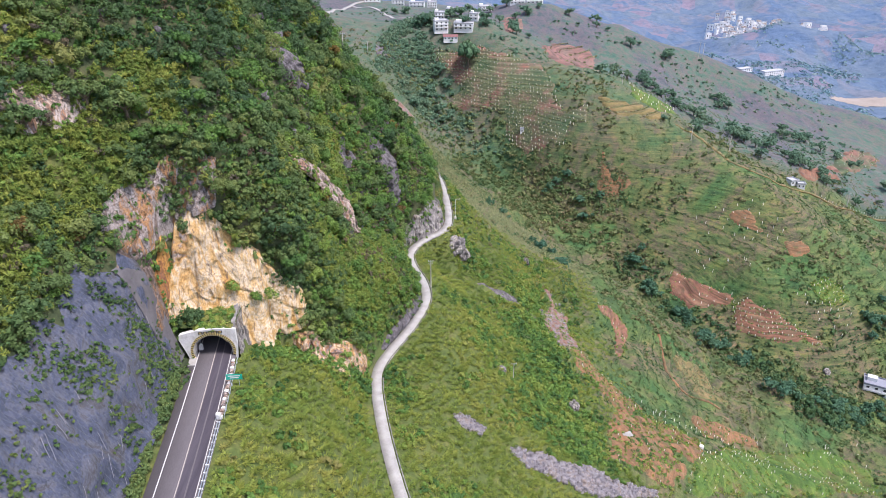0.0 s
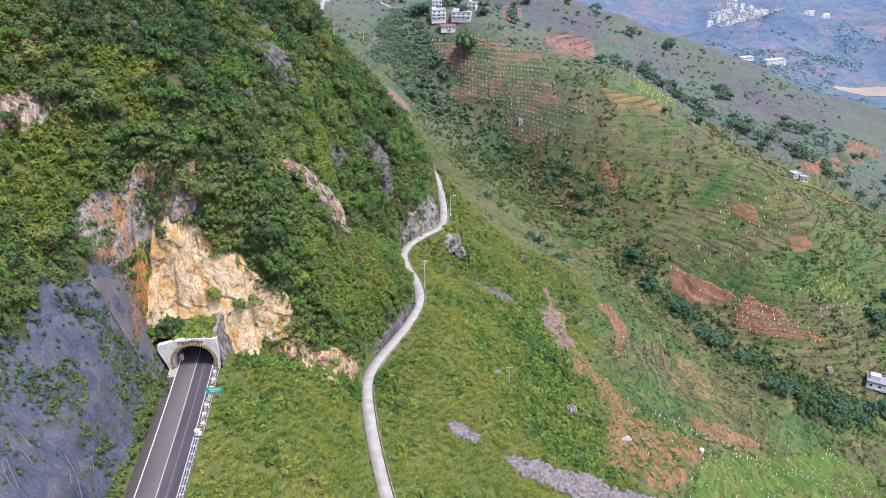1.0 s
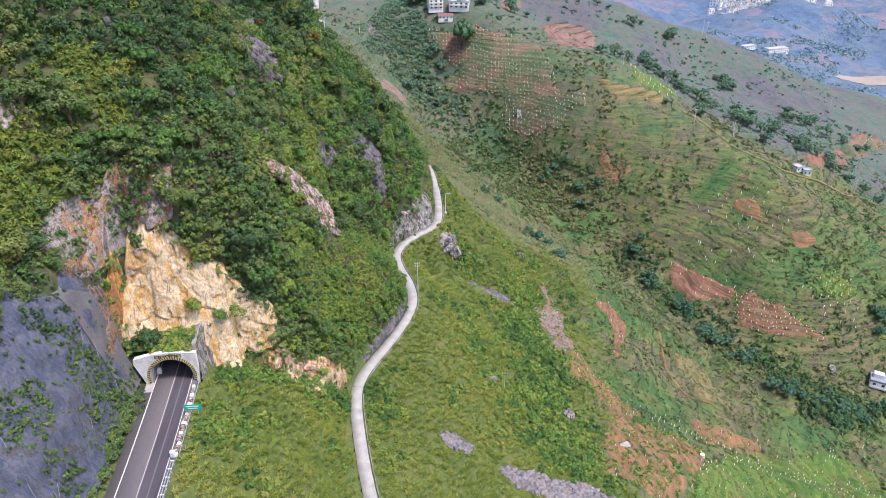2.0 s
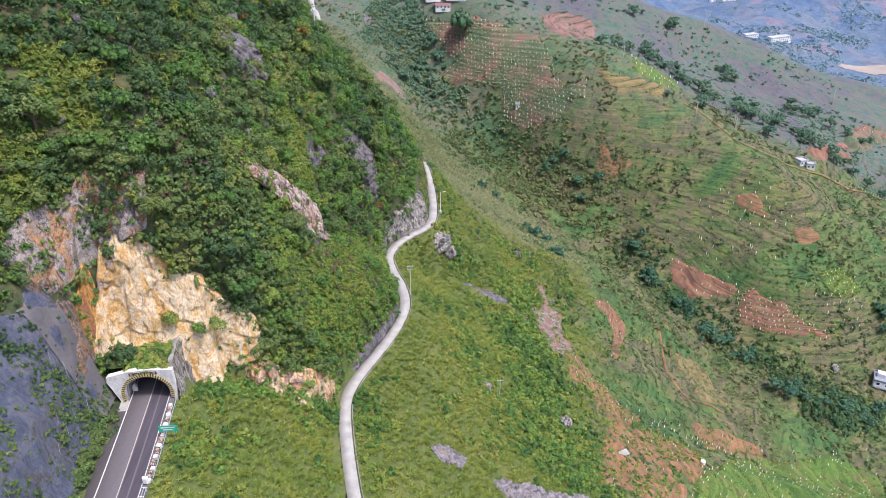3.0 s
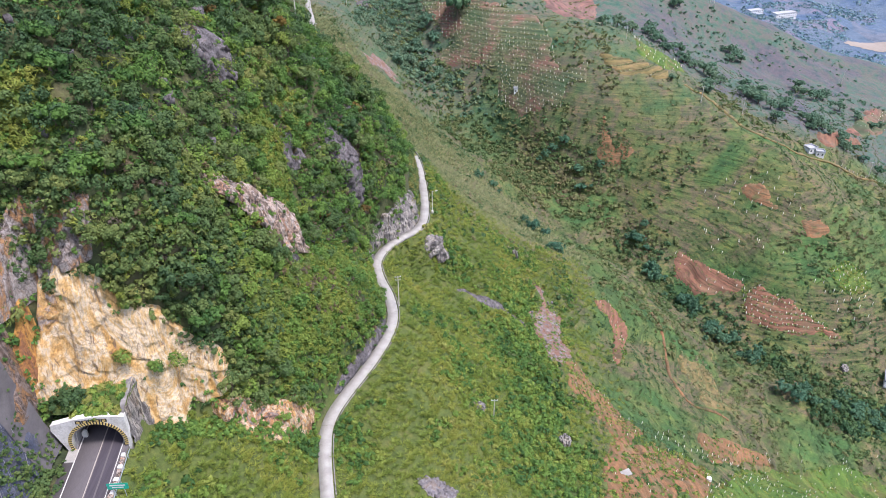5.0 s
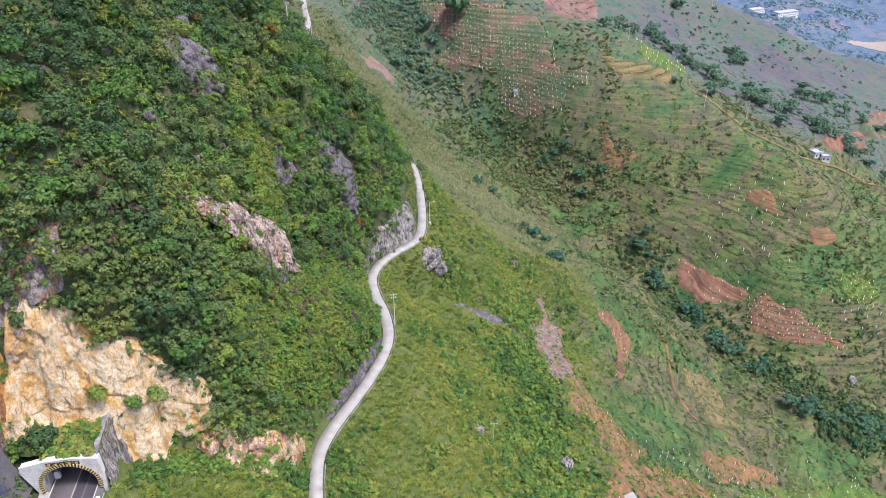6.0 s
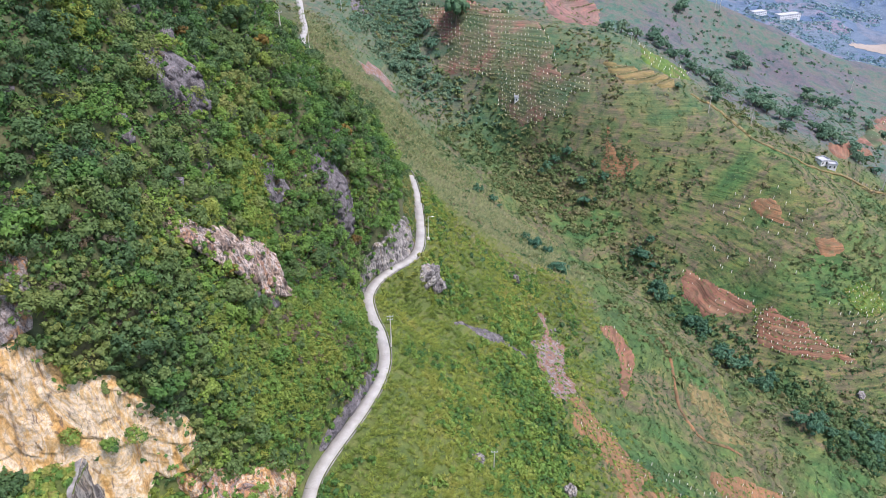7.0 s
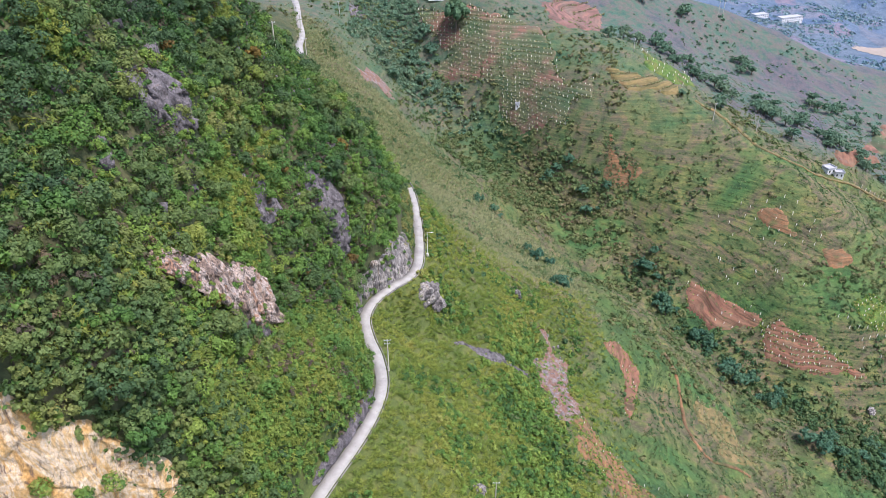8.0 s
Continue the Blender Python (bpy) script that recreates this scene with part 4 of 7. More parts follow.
outcrop("pale pink limestone outcrop among the shrubs", PALEROCK, [(-41.5, 176.5), (-37.5, 181), (-34.5, 189), (-32.8, 198), (-31.5, 206), (-30.5, 212)], (29, 22, 10, 2, -4, -3), (34.5, 30, 25.5, 19, 14, 6), (-1, 0.35), 31, rough=2.1, step=0.36, proud=2.6)
outcrop("dark grey limestone slab on the wooded slope", DARKROCK, [(-27, 241), (-22.5, 246.5), (-19, 250), (-17, 253)], (-10, -12, -10, -8), (14, 17, 14, 8), (-1, 0.6), 37, rough=2.3, step=0.4, proud=2.0)
outcrop("grey rock cutting above the farm road bend", STREAKROCK, [(-15.6, 243), (-13.4, 251.5), (-8.0, 260.5), (-3.0, 266.4), (-0.9, 274), (-1.2, 284)], (-31.9, -31.9, -31.9, -31.9, -31.9, -31.9), (-25, -22, -21, -20, -23, -28), (-1, 0.55), 43, rough=1.1, step=0.36, near=-1.2, foot=0.0)
outcrop("dark limestone rib high on the slope", DARKROCK, [(-53, 203), (-48, 209), (-45, 214), (-43, 218)], (46, 43, 42, 42), (57, 57, 54, 50), (-1, 0.5), 47, rough=2.3, step=0.4, proud=2.4)
outcrop("rusty pale cliff on the upper slope", PALEROCK, [(-92, 132), (-86, 136), (-80, 142), (-75, 147)], (54, 54, 53, 52), (64, 63, 62, 58), (-0.3, 1), 53, proud=1.8)
outcrop("dark grey rocky bank beside the farm road", DARKROCK, [(-19.4, 180), (-15, 190), (-11, 200), (-9.4, 207), (-9.0, 214)], (-31.9, -31.9, -31.9, -31.9, -31.9), (-29.6, -28.2, -27.8, -28.2, -30), (-1, 0.3), 59, rough=0.6, step=0.36, near=-1.2, foot=0.0)
outcrop("dark ribbed rock among trees", DARKROCK, [(-38, 224), (-35, 229), (-33, 234)], (12, 11, 12), (22, 22, 20), (-1, 0.5), 61, rough=1.5, step=0.4)
outcrop("lilac-grey rock patch across the ravine", DARKROCK, [(-54, 572), (-47, 577), (-38, 580)], (-40, -42, -42), (-25, -24, -28), (-0.3, 1), 67, step=1.2)


def boulder(at, size, material, label, seed, name="boulder"):
    bm = bmesh.new()
    bmesh.ops.create_icosphere(bm, subdivisions=4, radius=1.0)
    co = np.array([v.co[:] for v in bm.verts])
    r = 1 + 0.35 * fbm(co[:, 0] * 1.3, co[:, 1] * 1.3, co[:, 2] * 1.3, 4, seed) + 0.16 * lattice_hash(*(np.floor(co[:, k] * 2.2 + seed).astype(np.int64) for k in range(3)), seed)
    for v, k in zip(bm.verts, r):
        v.co = Vector(v.co[i] * k * size[i] for i in range(3))
    ob = part(name, bm, material)
    ob.matrix_basis = pose(at[0], at[1], float(ground(at[0], at[1])) + size[2] * 0.35, 0, 0, seed * 37)
    return tagged(ob, label, "boulder")


boulder((46.8, 200.5), (1.7, 1.6, 2.2), STREAKROCK, "pale upright boulder standing among bushes", 5)
boulder((4.5, 261.5), (5.2, 3.0, 3.4), STREAKROCK, "large streaked limestone outcrop below the road bend", 6, "rock_block")
boulder((8.5, 264.5), (3.0, 2.6, 2.4), STREAKROCK, "broken limestone block below the road bend", 7, "rock_block")
boulder((40, 303), (1.4, 1.2, 2.4), STREAKROCK, "pale rock standing in the grassy slope", 8)
boulder((19, 194), (2.2, 1.4, 1.0), STREAKROCK, "pale boulder half hidden in the grass", 9)
boulder((206, 309), (2.0, 1.6, 1.6), STREAKROCK, "pale boulder on the valley floor", 10)

# netted cut slope beside the highway
def slope_sheet(name, material, y0, y1, foot, head, parent, lift=0.5, step=0.5, wobble=0.35, seed=0, rough_edge=2.0, label=""):
    """A sheet on the cut slope between two heights; foot and head are functions of y."""
    ys = np.arange(y0, y1 + 0.01, step)
    w = np.linspace(0, 1, 70)
    x = np.arange(-84, -55, 0.2)
    pts = np.empty((len(ys), len(w), 3))
    for i, y in enumerate(ys):
        h = np.minimum.accumulate(ground(x, np.full_like(x, y)))
        z = foot(y) + (head(y) + rough_edge * vnoise(y / 3.0, 1.7, 0, seed) - foot(y)) * w
        pts[i, :, 0] = np.interp(-z, -h + np.arange(len(x)) * 1e-4, x)
        pts[i, :, 1], pts[i, :, 2] = y, z
    bulge = lift + wobble * (fbm(pts[..., 1] / 5, pts[..., 2] / 5, 0, 4, seed) + 0.4) - 0.9 * smooth(0.93, 1.0, w)
    pts[..., 0] += bulge * 0.86
    pts[..., 2] += bulge * 0.5
    raw_mesh(name, pts.reshape(-1, 3), grid_faces(*pts.shape[:2])[:, ::-1], material, parent, soft=True, label=label)
    return pts


netting = thing("netted_slope", (0, 0, 0), "blue-grey shotcrete cut slope under steel netting with weeds", "slope", kind="structure")
SHEET = slope_sheet("shotcrete", SHOTCRETE, 66, 134.5, lambda y: 0.4, lambda y: np.interp(y, (66, 78, 100, 118, 131, 134.5), (27, 28, 30, 30.5, 28.5, 24)), netting, seed=71, wobble=0.5, rough_edge=4.0)
slope_sheet("smooth_band", BAND, 127.6, 135.2, lambda y: 0.4, lambda y: np.interp(y, (127.6, 131, 135.2), (28, 27, 23)), netting, lift=0.75, seed=71, wobble=0.25, rough_edge=0.4, label="smooth grey shotcrete band")


def draped(y, w):
    """A place on the cut slope at y, w of the way up."""
    i = np.clip((y - 66) / 0.5, 0, len(SHEET) - 1.001)
    j = np.clip(w * 69, 0, 68.999)
    a, b = i.astype(int), j.astype(int)
    fi, fj = (i - a)[:, None], (j - b)[:, None]
    return SHEET[a, b] * (1 - fi) * (1 - fj) + SHEET[a + 1, b] * fi * (1 - fj) + SHEET[a, b + 1] * (1 - fi) * fj + SHEET[a + 1, b + 1] * fi * fj


_v, _w = [], np.linspace(0.01, 0.94, 34)
for way in (-1, 1):
    for y in np.arange(58, 144, 1.1):
        q = y + way * 9 * (_w - 0.5)
        keep = (q > 72) & (q < 127.5)
        if keep.sum() > 3:
            p = draped(q[keep], _w[keep]) + np.array([0.12, 0, 0.08])
            _v.append(np.stack([p - np.array([0, 0.018, 0]), p + np.array([0, 0.018, 0])], 1))
_f, _at = [], 0
for p in _v:
    k = _at + 2 * np.arange(len(p) - 1)
    _f.append(np.stack([k, k + 1, k + 3, k + 2], -1))
    _at += 2 * len(p)
tagged(raw_mesh("steel_net", np.concatenate(_v).reshape(-1, 3), np.concatenate(_f), WIRE_DARK), "diagonal steel netting stretched over the cut slope", "netting", kind="stuff")
_x = np.arange(-84, -55, 0.2)
for k in range(46):
    y = RNG.uniform(76, 130)
    z = RNG.uniform(4, 21)
    long, lean = RNG.uniform(1.2, 4), RNG.uniform(-0.75, -0.15)
    bm = bmesh.new()
    last = None
    for s in np.linspace(0, 1, 6):
        yy, zz = y + long * lean * s + 0.06 * math.sin(7 * s + k), z - long * s
        if zz < 1:
            break
        h = np.minimum.accumulate(plain_ground(_x, np.full_like(_x, yy)))
        xx = float(np.interp(-zz, -h + np.arange(len(_x)) * 1e-4, _x))
        here = (xx + 0.75, yy, zz + 0.45)
        if last:
            tube(bm, last, here, 0.035, 0.035, 4)
        last = here
    if len(bm.verts):
        part("net_rope", bm, ROPE, netting)
    else:
        bm.free()


def rubble(label, poly, n, low, high, material, seed):
    """Loose angular stones lying in a patch of scree."""
    rng = np.random.default_rng(seed)
    xs, ys = [p[0] for p in poly], [p[1] for p in poly]
    x, y = rng.uniform(min(xs), max(xs), n * 3), rng.uniform(min(ys), max(ys), n * 3)
    ok = inside(poly, x, y)
    x, y = x[ok][:n], y[ok][:n]
    c = np.stack([x, y, lie(x, y) + 0.3], -1)
    cube = np.array([(a, b, d) for a in (-1, 1) for b in (-1, 1) for d in (-1, 1)], float)
    size = (low + (high - low) * rng.random((len(c), 1, 1)) ** 2.5) * rng.uniform(0.55, 1.2, (len(c), 1, 3))
    v = cube[None] * size * rng.uniform(0.55, 1.1, (len(c), 8, 3))
    a = rng.uniform(0, 2 * np.pi, len(c))
    ca, sa = np.cos(a)[:, None], np.sin(a)[:, None]
    v = np.stack([v[..., 0] * ca - v[..., 1] * sa, v[..., 0] * sa + v[..., 1] * ca, v[..., 2]], -1) + c[:, None]
    f = np.array([(0, 1, 3, 2), (4, 6, 7, 5), (0, 4, 5, 1), (2, 3, 7, 6), (0, 2, 6, 4), (1, 5, 7, 3)])
    f = (np.arange(len(c))[:, None, None] * 8 + f[None]).reshape(-1, 4)
    return tagged(raw_mesh("loose_stones", v.reshape(-1, 3), f, material), label, "stones", kind="stuff")


def bare(x, y, z):
    """1 where vegetation may stand, 0 on bare rock and the netted slope."""
    free = np.ones(len(x))
    for line, n, _, zl, zh, q in BARE:
        d, _, side = away(line, x, y)
        i = np.argmin(np.hypot(x[:, None] - line[None, :, 0], y[:, None] - line[None, :, 1]), axis=1)
        k = np.clip((i / max(1, len(line) - 1) * (len(q) - 1)).astype(int), 0, len(q) - 1)
        behind = (x - line[i, 0]) * n[i, 0] + (y - line[i, 1]) * n[i, 1]
        deep = np.clip(0.2 * (zh[k] - zl[k]), 1.6, 3.4)
        hit = (np.hypot(x - line[i, 0], y - line[i, 1]) < deep + 0.4) & (behind > -1.5) & (z > zl[k] - 1.0) & (z < zh[k] - 3.0)
        free[hit] = 0
    head = np.interp(y, (78, 100, 118, 131, 134.5), (28, 30, 30.5, 28.5, 24))
    free[(x < -55) & (x > -84) & (y < 136.5) & (z < head - 0.5)] = 0
    return free

# ---- tunnel portal ----
PORTAL = pose(-52.9, 135.0, 0, 0, 0, 7.5)
INV = PORTAL.inverted()
portal = new("tunnel_portal")
portal.matrix_basis = PORTAL
tagged(portal, "whitewashed concrete tunnel portal with a striped arch and grassy top", "tunnel portal")
R_IN, SPRING = 4.5, 1.55


def arch(r, count=28):
    """The arch outline from the right foot over the crown to the left foot, in the portal's plane."""
    pts = [(r, -0.3)]
    a0 = -math.asin(SPRING * 0.35 / r)
    for i in range(count + 1):
        a = a0 + (math.pi - 2 * a0) * i / count
        pts.append((r * math.cos(a), SPRING + r * math.sin(a)))
    pts.append((-r, -0.3))
    return pts


def loft_arch(bm, r1, r2, y1, y2, closed=True):
    """A vaulted shell between two radii and two depths."""
    rings = []
    for r, y in ((r1, y1), (r2, y1), (r2, y2), (r1, y2)):
        rings.append([bm.verts.new((x, y, z)) for x, z in arch(r)])
    for a, b in zip(rings, rings[1:] + rings[:1]):
        for i in range(len(a) - 1):
            bm.faces.new((a[i], a[i + 1], b[i + 1], b[i]))
    return bm


# headwall with the opening cut through it
bm = bmesh.new()
outer = [(5.1, -2.5), (5.5, 2.5), (5.45, 6.95), (2.6, 7.35), (0, 7.45), (-3.2, 7.2), (-7.0, 6.3), (-7.2, 5.2), (-6.2, 2.2), (-5.4, -0.4), (-5.4, -2.5)]
inner = [(R_IN + 0.02, -2.5)] + arch(R_IN + 0.02) + [(-R_IN - 0.02, -2.5)]
rows = []
for y in (0.0, 1.3):
    ring = [bm.verts.new((x, y, z)) for x, z in outer] + [bm.verts.new((x, y, z)) for x, z in reversed(inner)]
    rows.append(ring)
front, back = bm.faces.new(rows[0]), bm.faces.new(list(reversed(rows[1])))
n = len(rows[0])
for i in range(n):
    bm.faces.new((rows[0][i], rows[1][i], rows[1][(i + 1) % n], rows[0][(i + 1) % n]))
bmesh.ops.triangulate(bm, faces=[front, back])
bmesh.ops.recalc_face_normals(bm, faces=bm.faces)
part("headwall", bm, PLASTER, portal, "stained white headwall")
part("lining", loft_arch(bmesh.new(), R_IN - 0.35, R_IN + 0.05, 0.2, 42), LINING, portal, "concrete tunnel lining")
# added black panel deep in the bore stands in for its darkness
bm = bmesh.new()
box(bm, (12, 0.6, 10), (0, 42, 4))
part("tunnel_end", bm, BLACK, portal)
# striped ring, each block a piece
a0 = -0.32
blocks = 72
for i in range(blocks):
    bm = bmesh.new()
    a, b = a0 + (math.pi - 2 * a0) * i / blocks, a0 + (math.pi - 2 * a0) * (i + 1) / blocks
    ring = []
    for y in (-0.14, 0.06):
        for r, t in ((R_IN - 0.02, a), (R_IN + 0.55, a), (R_IN + 0.55, b), (R_IN - 0.02, b)):
            tt = t + (0.02 if r > R_IN else 0)
            ring.append(bm.verts.new((r * math.cos(tt), y, SPRING + r * math.sin(tt))))
    for f in ((0, 1, 2, 3), (7, 6, 5, 4), (0, 4, 5, 1), (1, 5, 6, 2), (2, 6, 7, 3), (3, 7, 4, 0)):
        bm.faces.new([ring[k] for k in f])
    bmesh.ops.recalc_face_normals(bm, faces=bm.faces)
    part("arch_block", bm, STRIPE if i % 2 else BLACK, portal)
# name board of dark plates with pale bars for the characters
for i in range(5):
    bm = bmesh.new()
    box(bm, (1.0, 0.1, 0.72), (-2.2 + i * 1.08, -0.06, 6.72 + 0.02 * (2 - abs(i - 2))), bevel=0.03)
    plate = part("name_plate", bm, BLACK, portal)
    bm = bmesh.new()
    for dz in (-0.18, 0.0, 0.18):
        box(bm, (0.5, 0.03, 0.07), (-2.2 + i * 1.08, -0.125, 6.72 + dz))
    part("lettering", bm, STRIPE, plate)
# coping, grass bed, pavement in front
bm = bmesh.new()
for a, b in zip([(5.6, 6.97), (2.6, 7.37), (0, 7.47), (-3.2, 7.22), (-7.05, 6.32)][:-1], [(2.6, 7.37), (0, 7.47), (-3.2, 7.22), (-7.05, 6.32)]):
    mid, ang = ((a[0] + b[0]) / 2, (a[1] + b[1]) / 2), math.atan2(a[1] - b[1], a[0] - b[0])
    box(bm, (math.hypot(a[0] - b[0], a[1] - b[1]) + 0.02, 0.35, 0.12), (mid[0], 0.15, mid[1] + 0.09), Matrix.Rotation(-ang, 4, "Y"))
part("coping", bm, PLASTER, portal)
bm = bmesh.new()
box(bm, (1.7, 3.0, 0.5), (-4.7, -1.4, -0.12), bevel=0.05)
part("apron", bm, CONCRETE, portal)
bm = bmesh.new()
box(bm, (0.9, 0.7, 1.3), (-3.45, 3.2, 0.65), bevel=0.06)
box(bm, (0.5, 0.5, 0.4), (-3.4, 3.1, 1.5), bevel=0.06)
part("cabinet", bm, PALE, portal, "pale equipment cabinet inside the mouth")

# earth fill over the vault
fx, fy = np.meshgrid(np.linspace(-62, -47.9, 30), np.linspace(136.1, 150, 30), indexing="ij")
fz = np.maximum(7.15 + 0.13 * (fy - 136) + 0.25 * fbm(fx / 2, fy / 2, 0, 3, 12) - 0.35 * smooth(-50, -47.9, fx), np.where(fx < -59, ground(fx, fy), -9) + 0.1)
vv = np.stack([fx, fy, fz], -1).reshape(-1, 3)
vv = np.array([INV @ Vector(p) for p in vv])
raw_mesh("earth_fill", vv, grid_faces(30, 30), land.data.materials[0], portal, soft=True, label="earth fill with weeds above the vault")

# masonry side wall of the portal, cracked and battered
def wall_sheet(corners, nu, nv, material, name, parent, amp=0.12, seed=0, label="", crack=1.7):
    p00, p10, p01, p11 = (np.asarray(c, float) for c in corners)
    u, w = np.meshgrid(np.linspace(0, 1, nu), np.linspace(0, 1, nv), indexing="ij")
    u3, w3 = u[..., None], w[..., None]
    p = p00 * (1 - u3) * (1 - w3) + p10 * u3 * (1 - w3) + p01 * (1 - u3) * w3 + p11 * u3 * w3
    nrm = np.cross(p10 - p00, p01 - p00)
    nrm /= np.linalg.norm(nrm)
    a, b = u * np.linalg.norm(p10 - p00), w * np.linalg.norm(p01 - p00)
    stones = lattice_hash(np.floor((a + 0.5 * b) / 0.8).astype(np.int64), np.floor((b - 0.35 * a) / 2.4).astype(np.int64), 0, seed)
    ridge = -0.8 * np.maximum(0, 0.12 - np.abs(np.sin((a * 0.8 + b * 0.55 + 0.5 * vnoise(a / 2, b / 2, 0, seed)) * crack * 0.5)))
    p = p + nrm * (amp * stones + ridge + 0.25 * fbm(a / 2.5, b / 2.5, 0, 3, seed))[..., None]
    return raw_mesh(name, p.reshape(-1, 3), grid_faces(nu, nv), material, parent, label=label)


def here(x, y, z):
    return tuple(INV @ Vector((x, y, z)))
wall_sheet((here(-46.9, 136.4, -4), here(-46.4, 150.5, -7), here(-47.7, 136.4, 7.2), here(-49.0, 150.5, 10.0)), 60, 50, STREAKROCK, "stone_face", portal, 0.13, 5, "grey cracked masonry side wall")
wall_sheet((here(-47.7, 136.4, 7.2), here(-49.0, 150.5, 10.0), here(-48.6, 136.3, 7.1), here(-50.2, 150.5, 9.6)), 40, 6, STONE_WALL, "stone_cap", portal, 0.05, 6)

# roadside: hedge, sign, barrier
def hedge(y0, y1, x_off, w, h, seed):
    ys = np.arange(y0, y1, 0.55)
    pts = []
    for y in ys:
        cx = float(np.interp(y, HIGHWAY[:, 1], HIGHWAY[:, 0]))
        for k in range(3):
            pts.append((cx + x_off + RNG.uniform(-w, w), y + RNG.uniform(-0.3, 0.3), RNG.uniform(0.4, h)))
    pts = np.array(pts)
    r = RNG.uniform(0.7, 1.0, len(pts))
    v, f, tn = crowns(pts, r, r, 4, 14, 0.3)
    return tagged(raw_mesh("hedge", v, f, SHRUB, tone=0.2 + 0.35 * tn), "dense green roadside hedge along the highway", "hedge", "roadside hedges")


hedge(106.5, 129.5, -7.2, 1.1, 1.7, 1)
hedge(76, 104.5, -7.3, 1.2, 1.6, 2)

sign = thing("road_sign", (-45.4, 124.6, 0), "green road sign with white lettering on two steel posts", "road sign", rz=4)
bm = bmesh.new()
box(bm, (3.5, 0.06, 1.45), (0, 0, 2.3), bevel=0.02)
part("panel", bm, GREEN_SIGN, sign)
for z, w in ((2.55, 2.6), (2.05, 1.9)):
    bm = bmesh.new()
    box(bm, (w, 0.02, 0.24), (0, -0.045, z))
    part("lettering", bm, PALE, sign)
for x in (-0.9, 0.9):
    part("post", tube(bmesh.new(), (x, 0.1, -1.5), (x, 0.1, 2.9), 0.07), STEEL, sign)

rail = thing("guardrail", (0, 0, 0), "pale blue-grey steel guardrail along the highway edge", "guardrail")
idx = [i for i in range(len(HIGHWAY)) if 60 < HIGHWAY[i, 1] < 113]
line = HIGHWAY[idx[0]:idx[-1] + 1]
v, f = ribbon(line, 4.45, 4.55, 0.82, 0.32)
raw_mesh("beam", v, f, STEEL, rail)
v, f = ribbon(line, 4.9, 5.0, 0.82, 0.28)
raw_mesh("beam", v, f, STEEL, rail)
for p in along(line, 2.0):
    bm = bmesh.new()
    box(bm, (0.75, 0.16, 0.2), (0, 0, 0.85))
    box(bm, (0.16, 0.16, 1.3), (0.1, 0, 0.3))
    ob = part("post", bm, PALE, rail)
    ob.location = (p[0] + 4.72, p[1] + 0.4, 0)
bm = bmesh.new()
box(bm, (0.9, 0.7, 1.5), (-46.0, 113.6, 0.9), bevel=0.1)
box(bm, (0.5, 0.72, 0.3), (-46.0, 113.58, 1.2))
part("end_block", bm, PALE, rail, "white barrier end block")

parapet = thing("parapet", (0, 0, 0), "rubble stone parapet with a pale rail beside the tunnel mouth", "parapet")
idx = [i for i in range(len(HIGHWAY)) if 113.5 < HIGHWAY[i, 1] < 135]
line = along(HIGHWAY[idx[0]:idx[-1] + 1], 0.9)
for i, p in enumerate(line[:-1]):
    bm = bmesh.new()
    box(bm, (0.75 + RNG.uniform(-0.15, 0.15), 0.82, 0.7 + RNG.uniform(-0.15, 0.25)), (p[0] + 4.75 + RNG.uniform(-0.12, 0.12), p[1] + 0.45, 0.25), Matrix.Rotation(RNG.uniform(-0.2, 0.2), 4, "Z"), 0.08)
    part("stone", bm, PALEROCK if i % 3 else PLASTER, parapet)
v, f = ribbon(line, 5.5, 5.62, 0.75, 0.2)
raw_mesh("rail", v, f, STEEL, parapet)
for p in line[::3]:
    bm = bmesh.new()
    box(bm, (0.14, 0.14, 1.5), (p[0] + 5.55, p[1] + 0.3, 0.05))
    part("post", bm, STEEL, parapet)

# ---- fields, slips and scree draped on the slopes ----
FIELDS = []


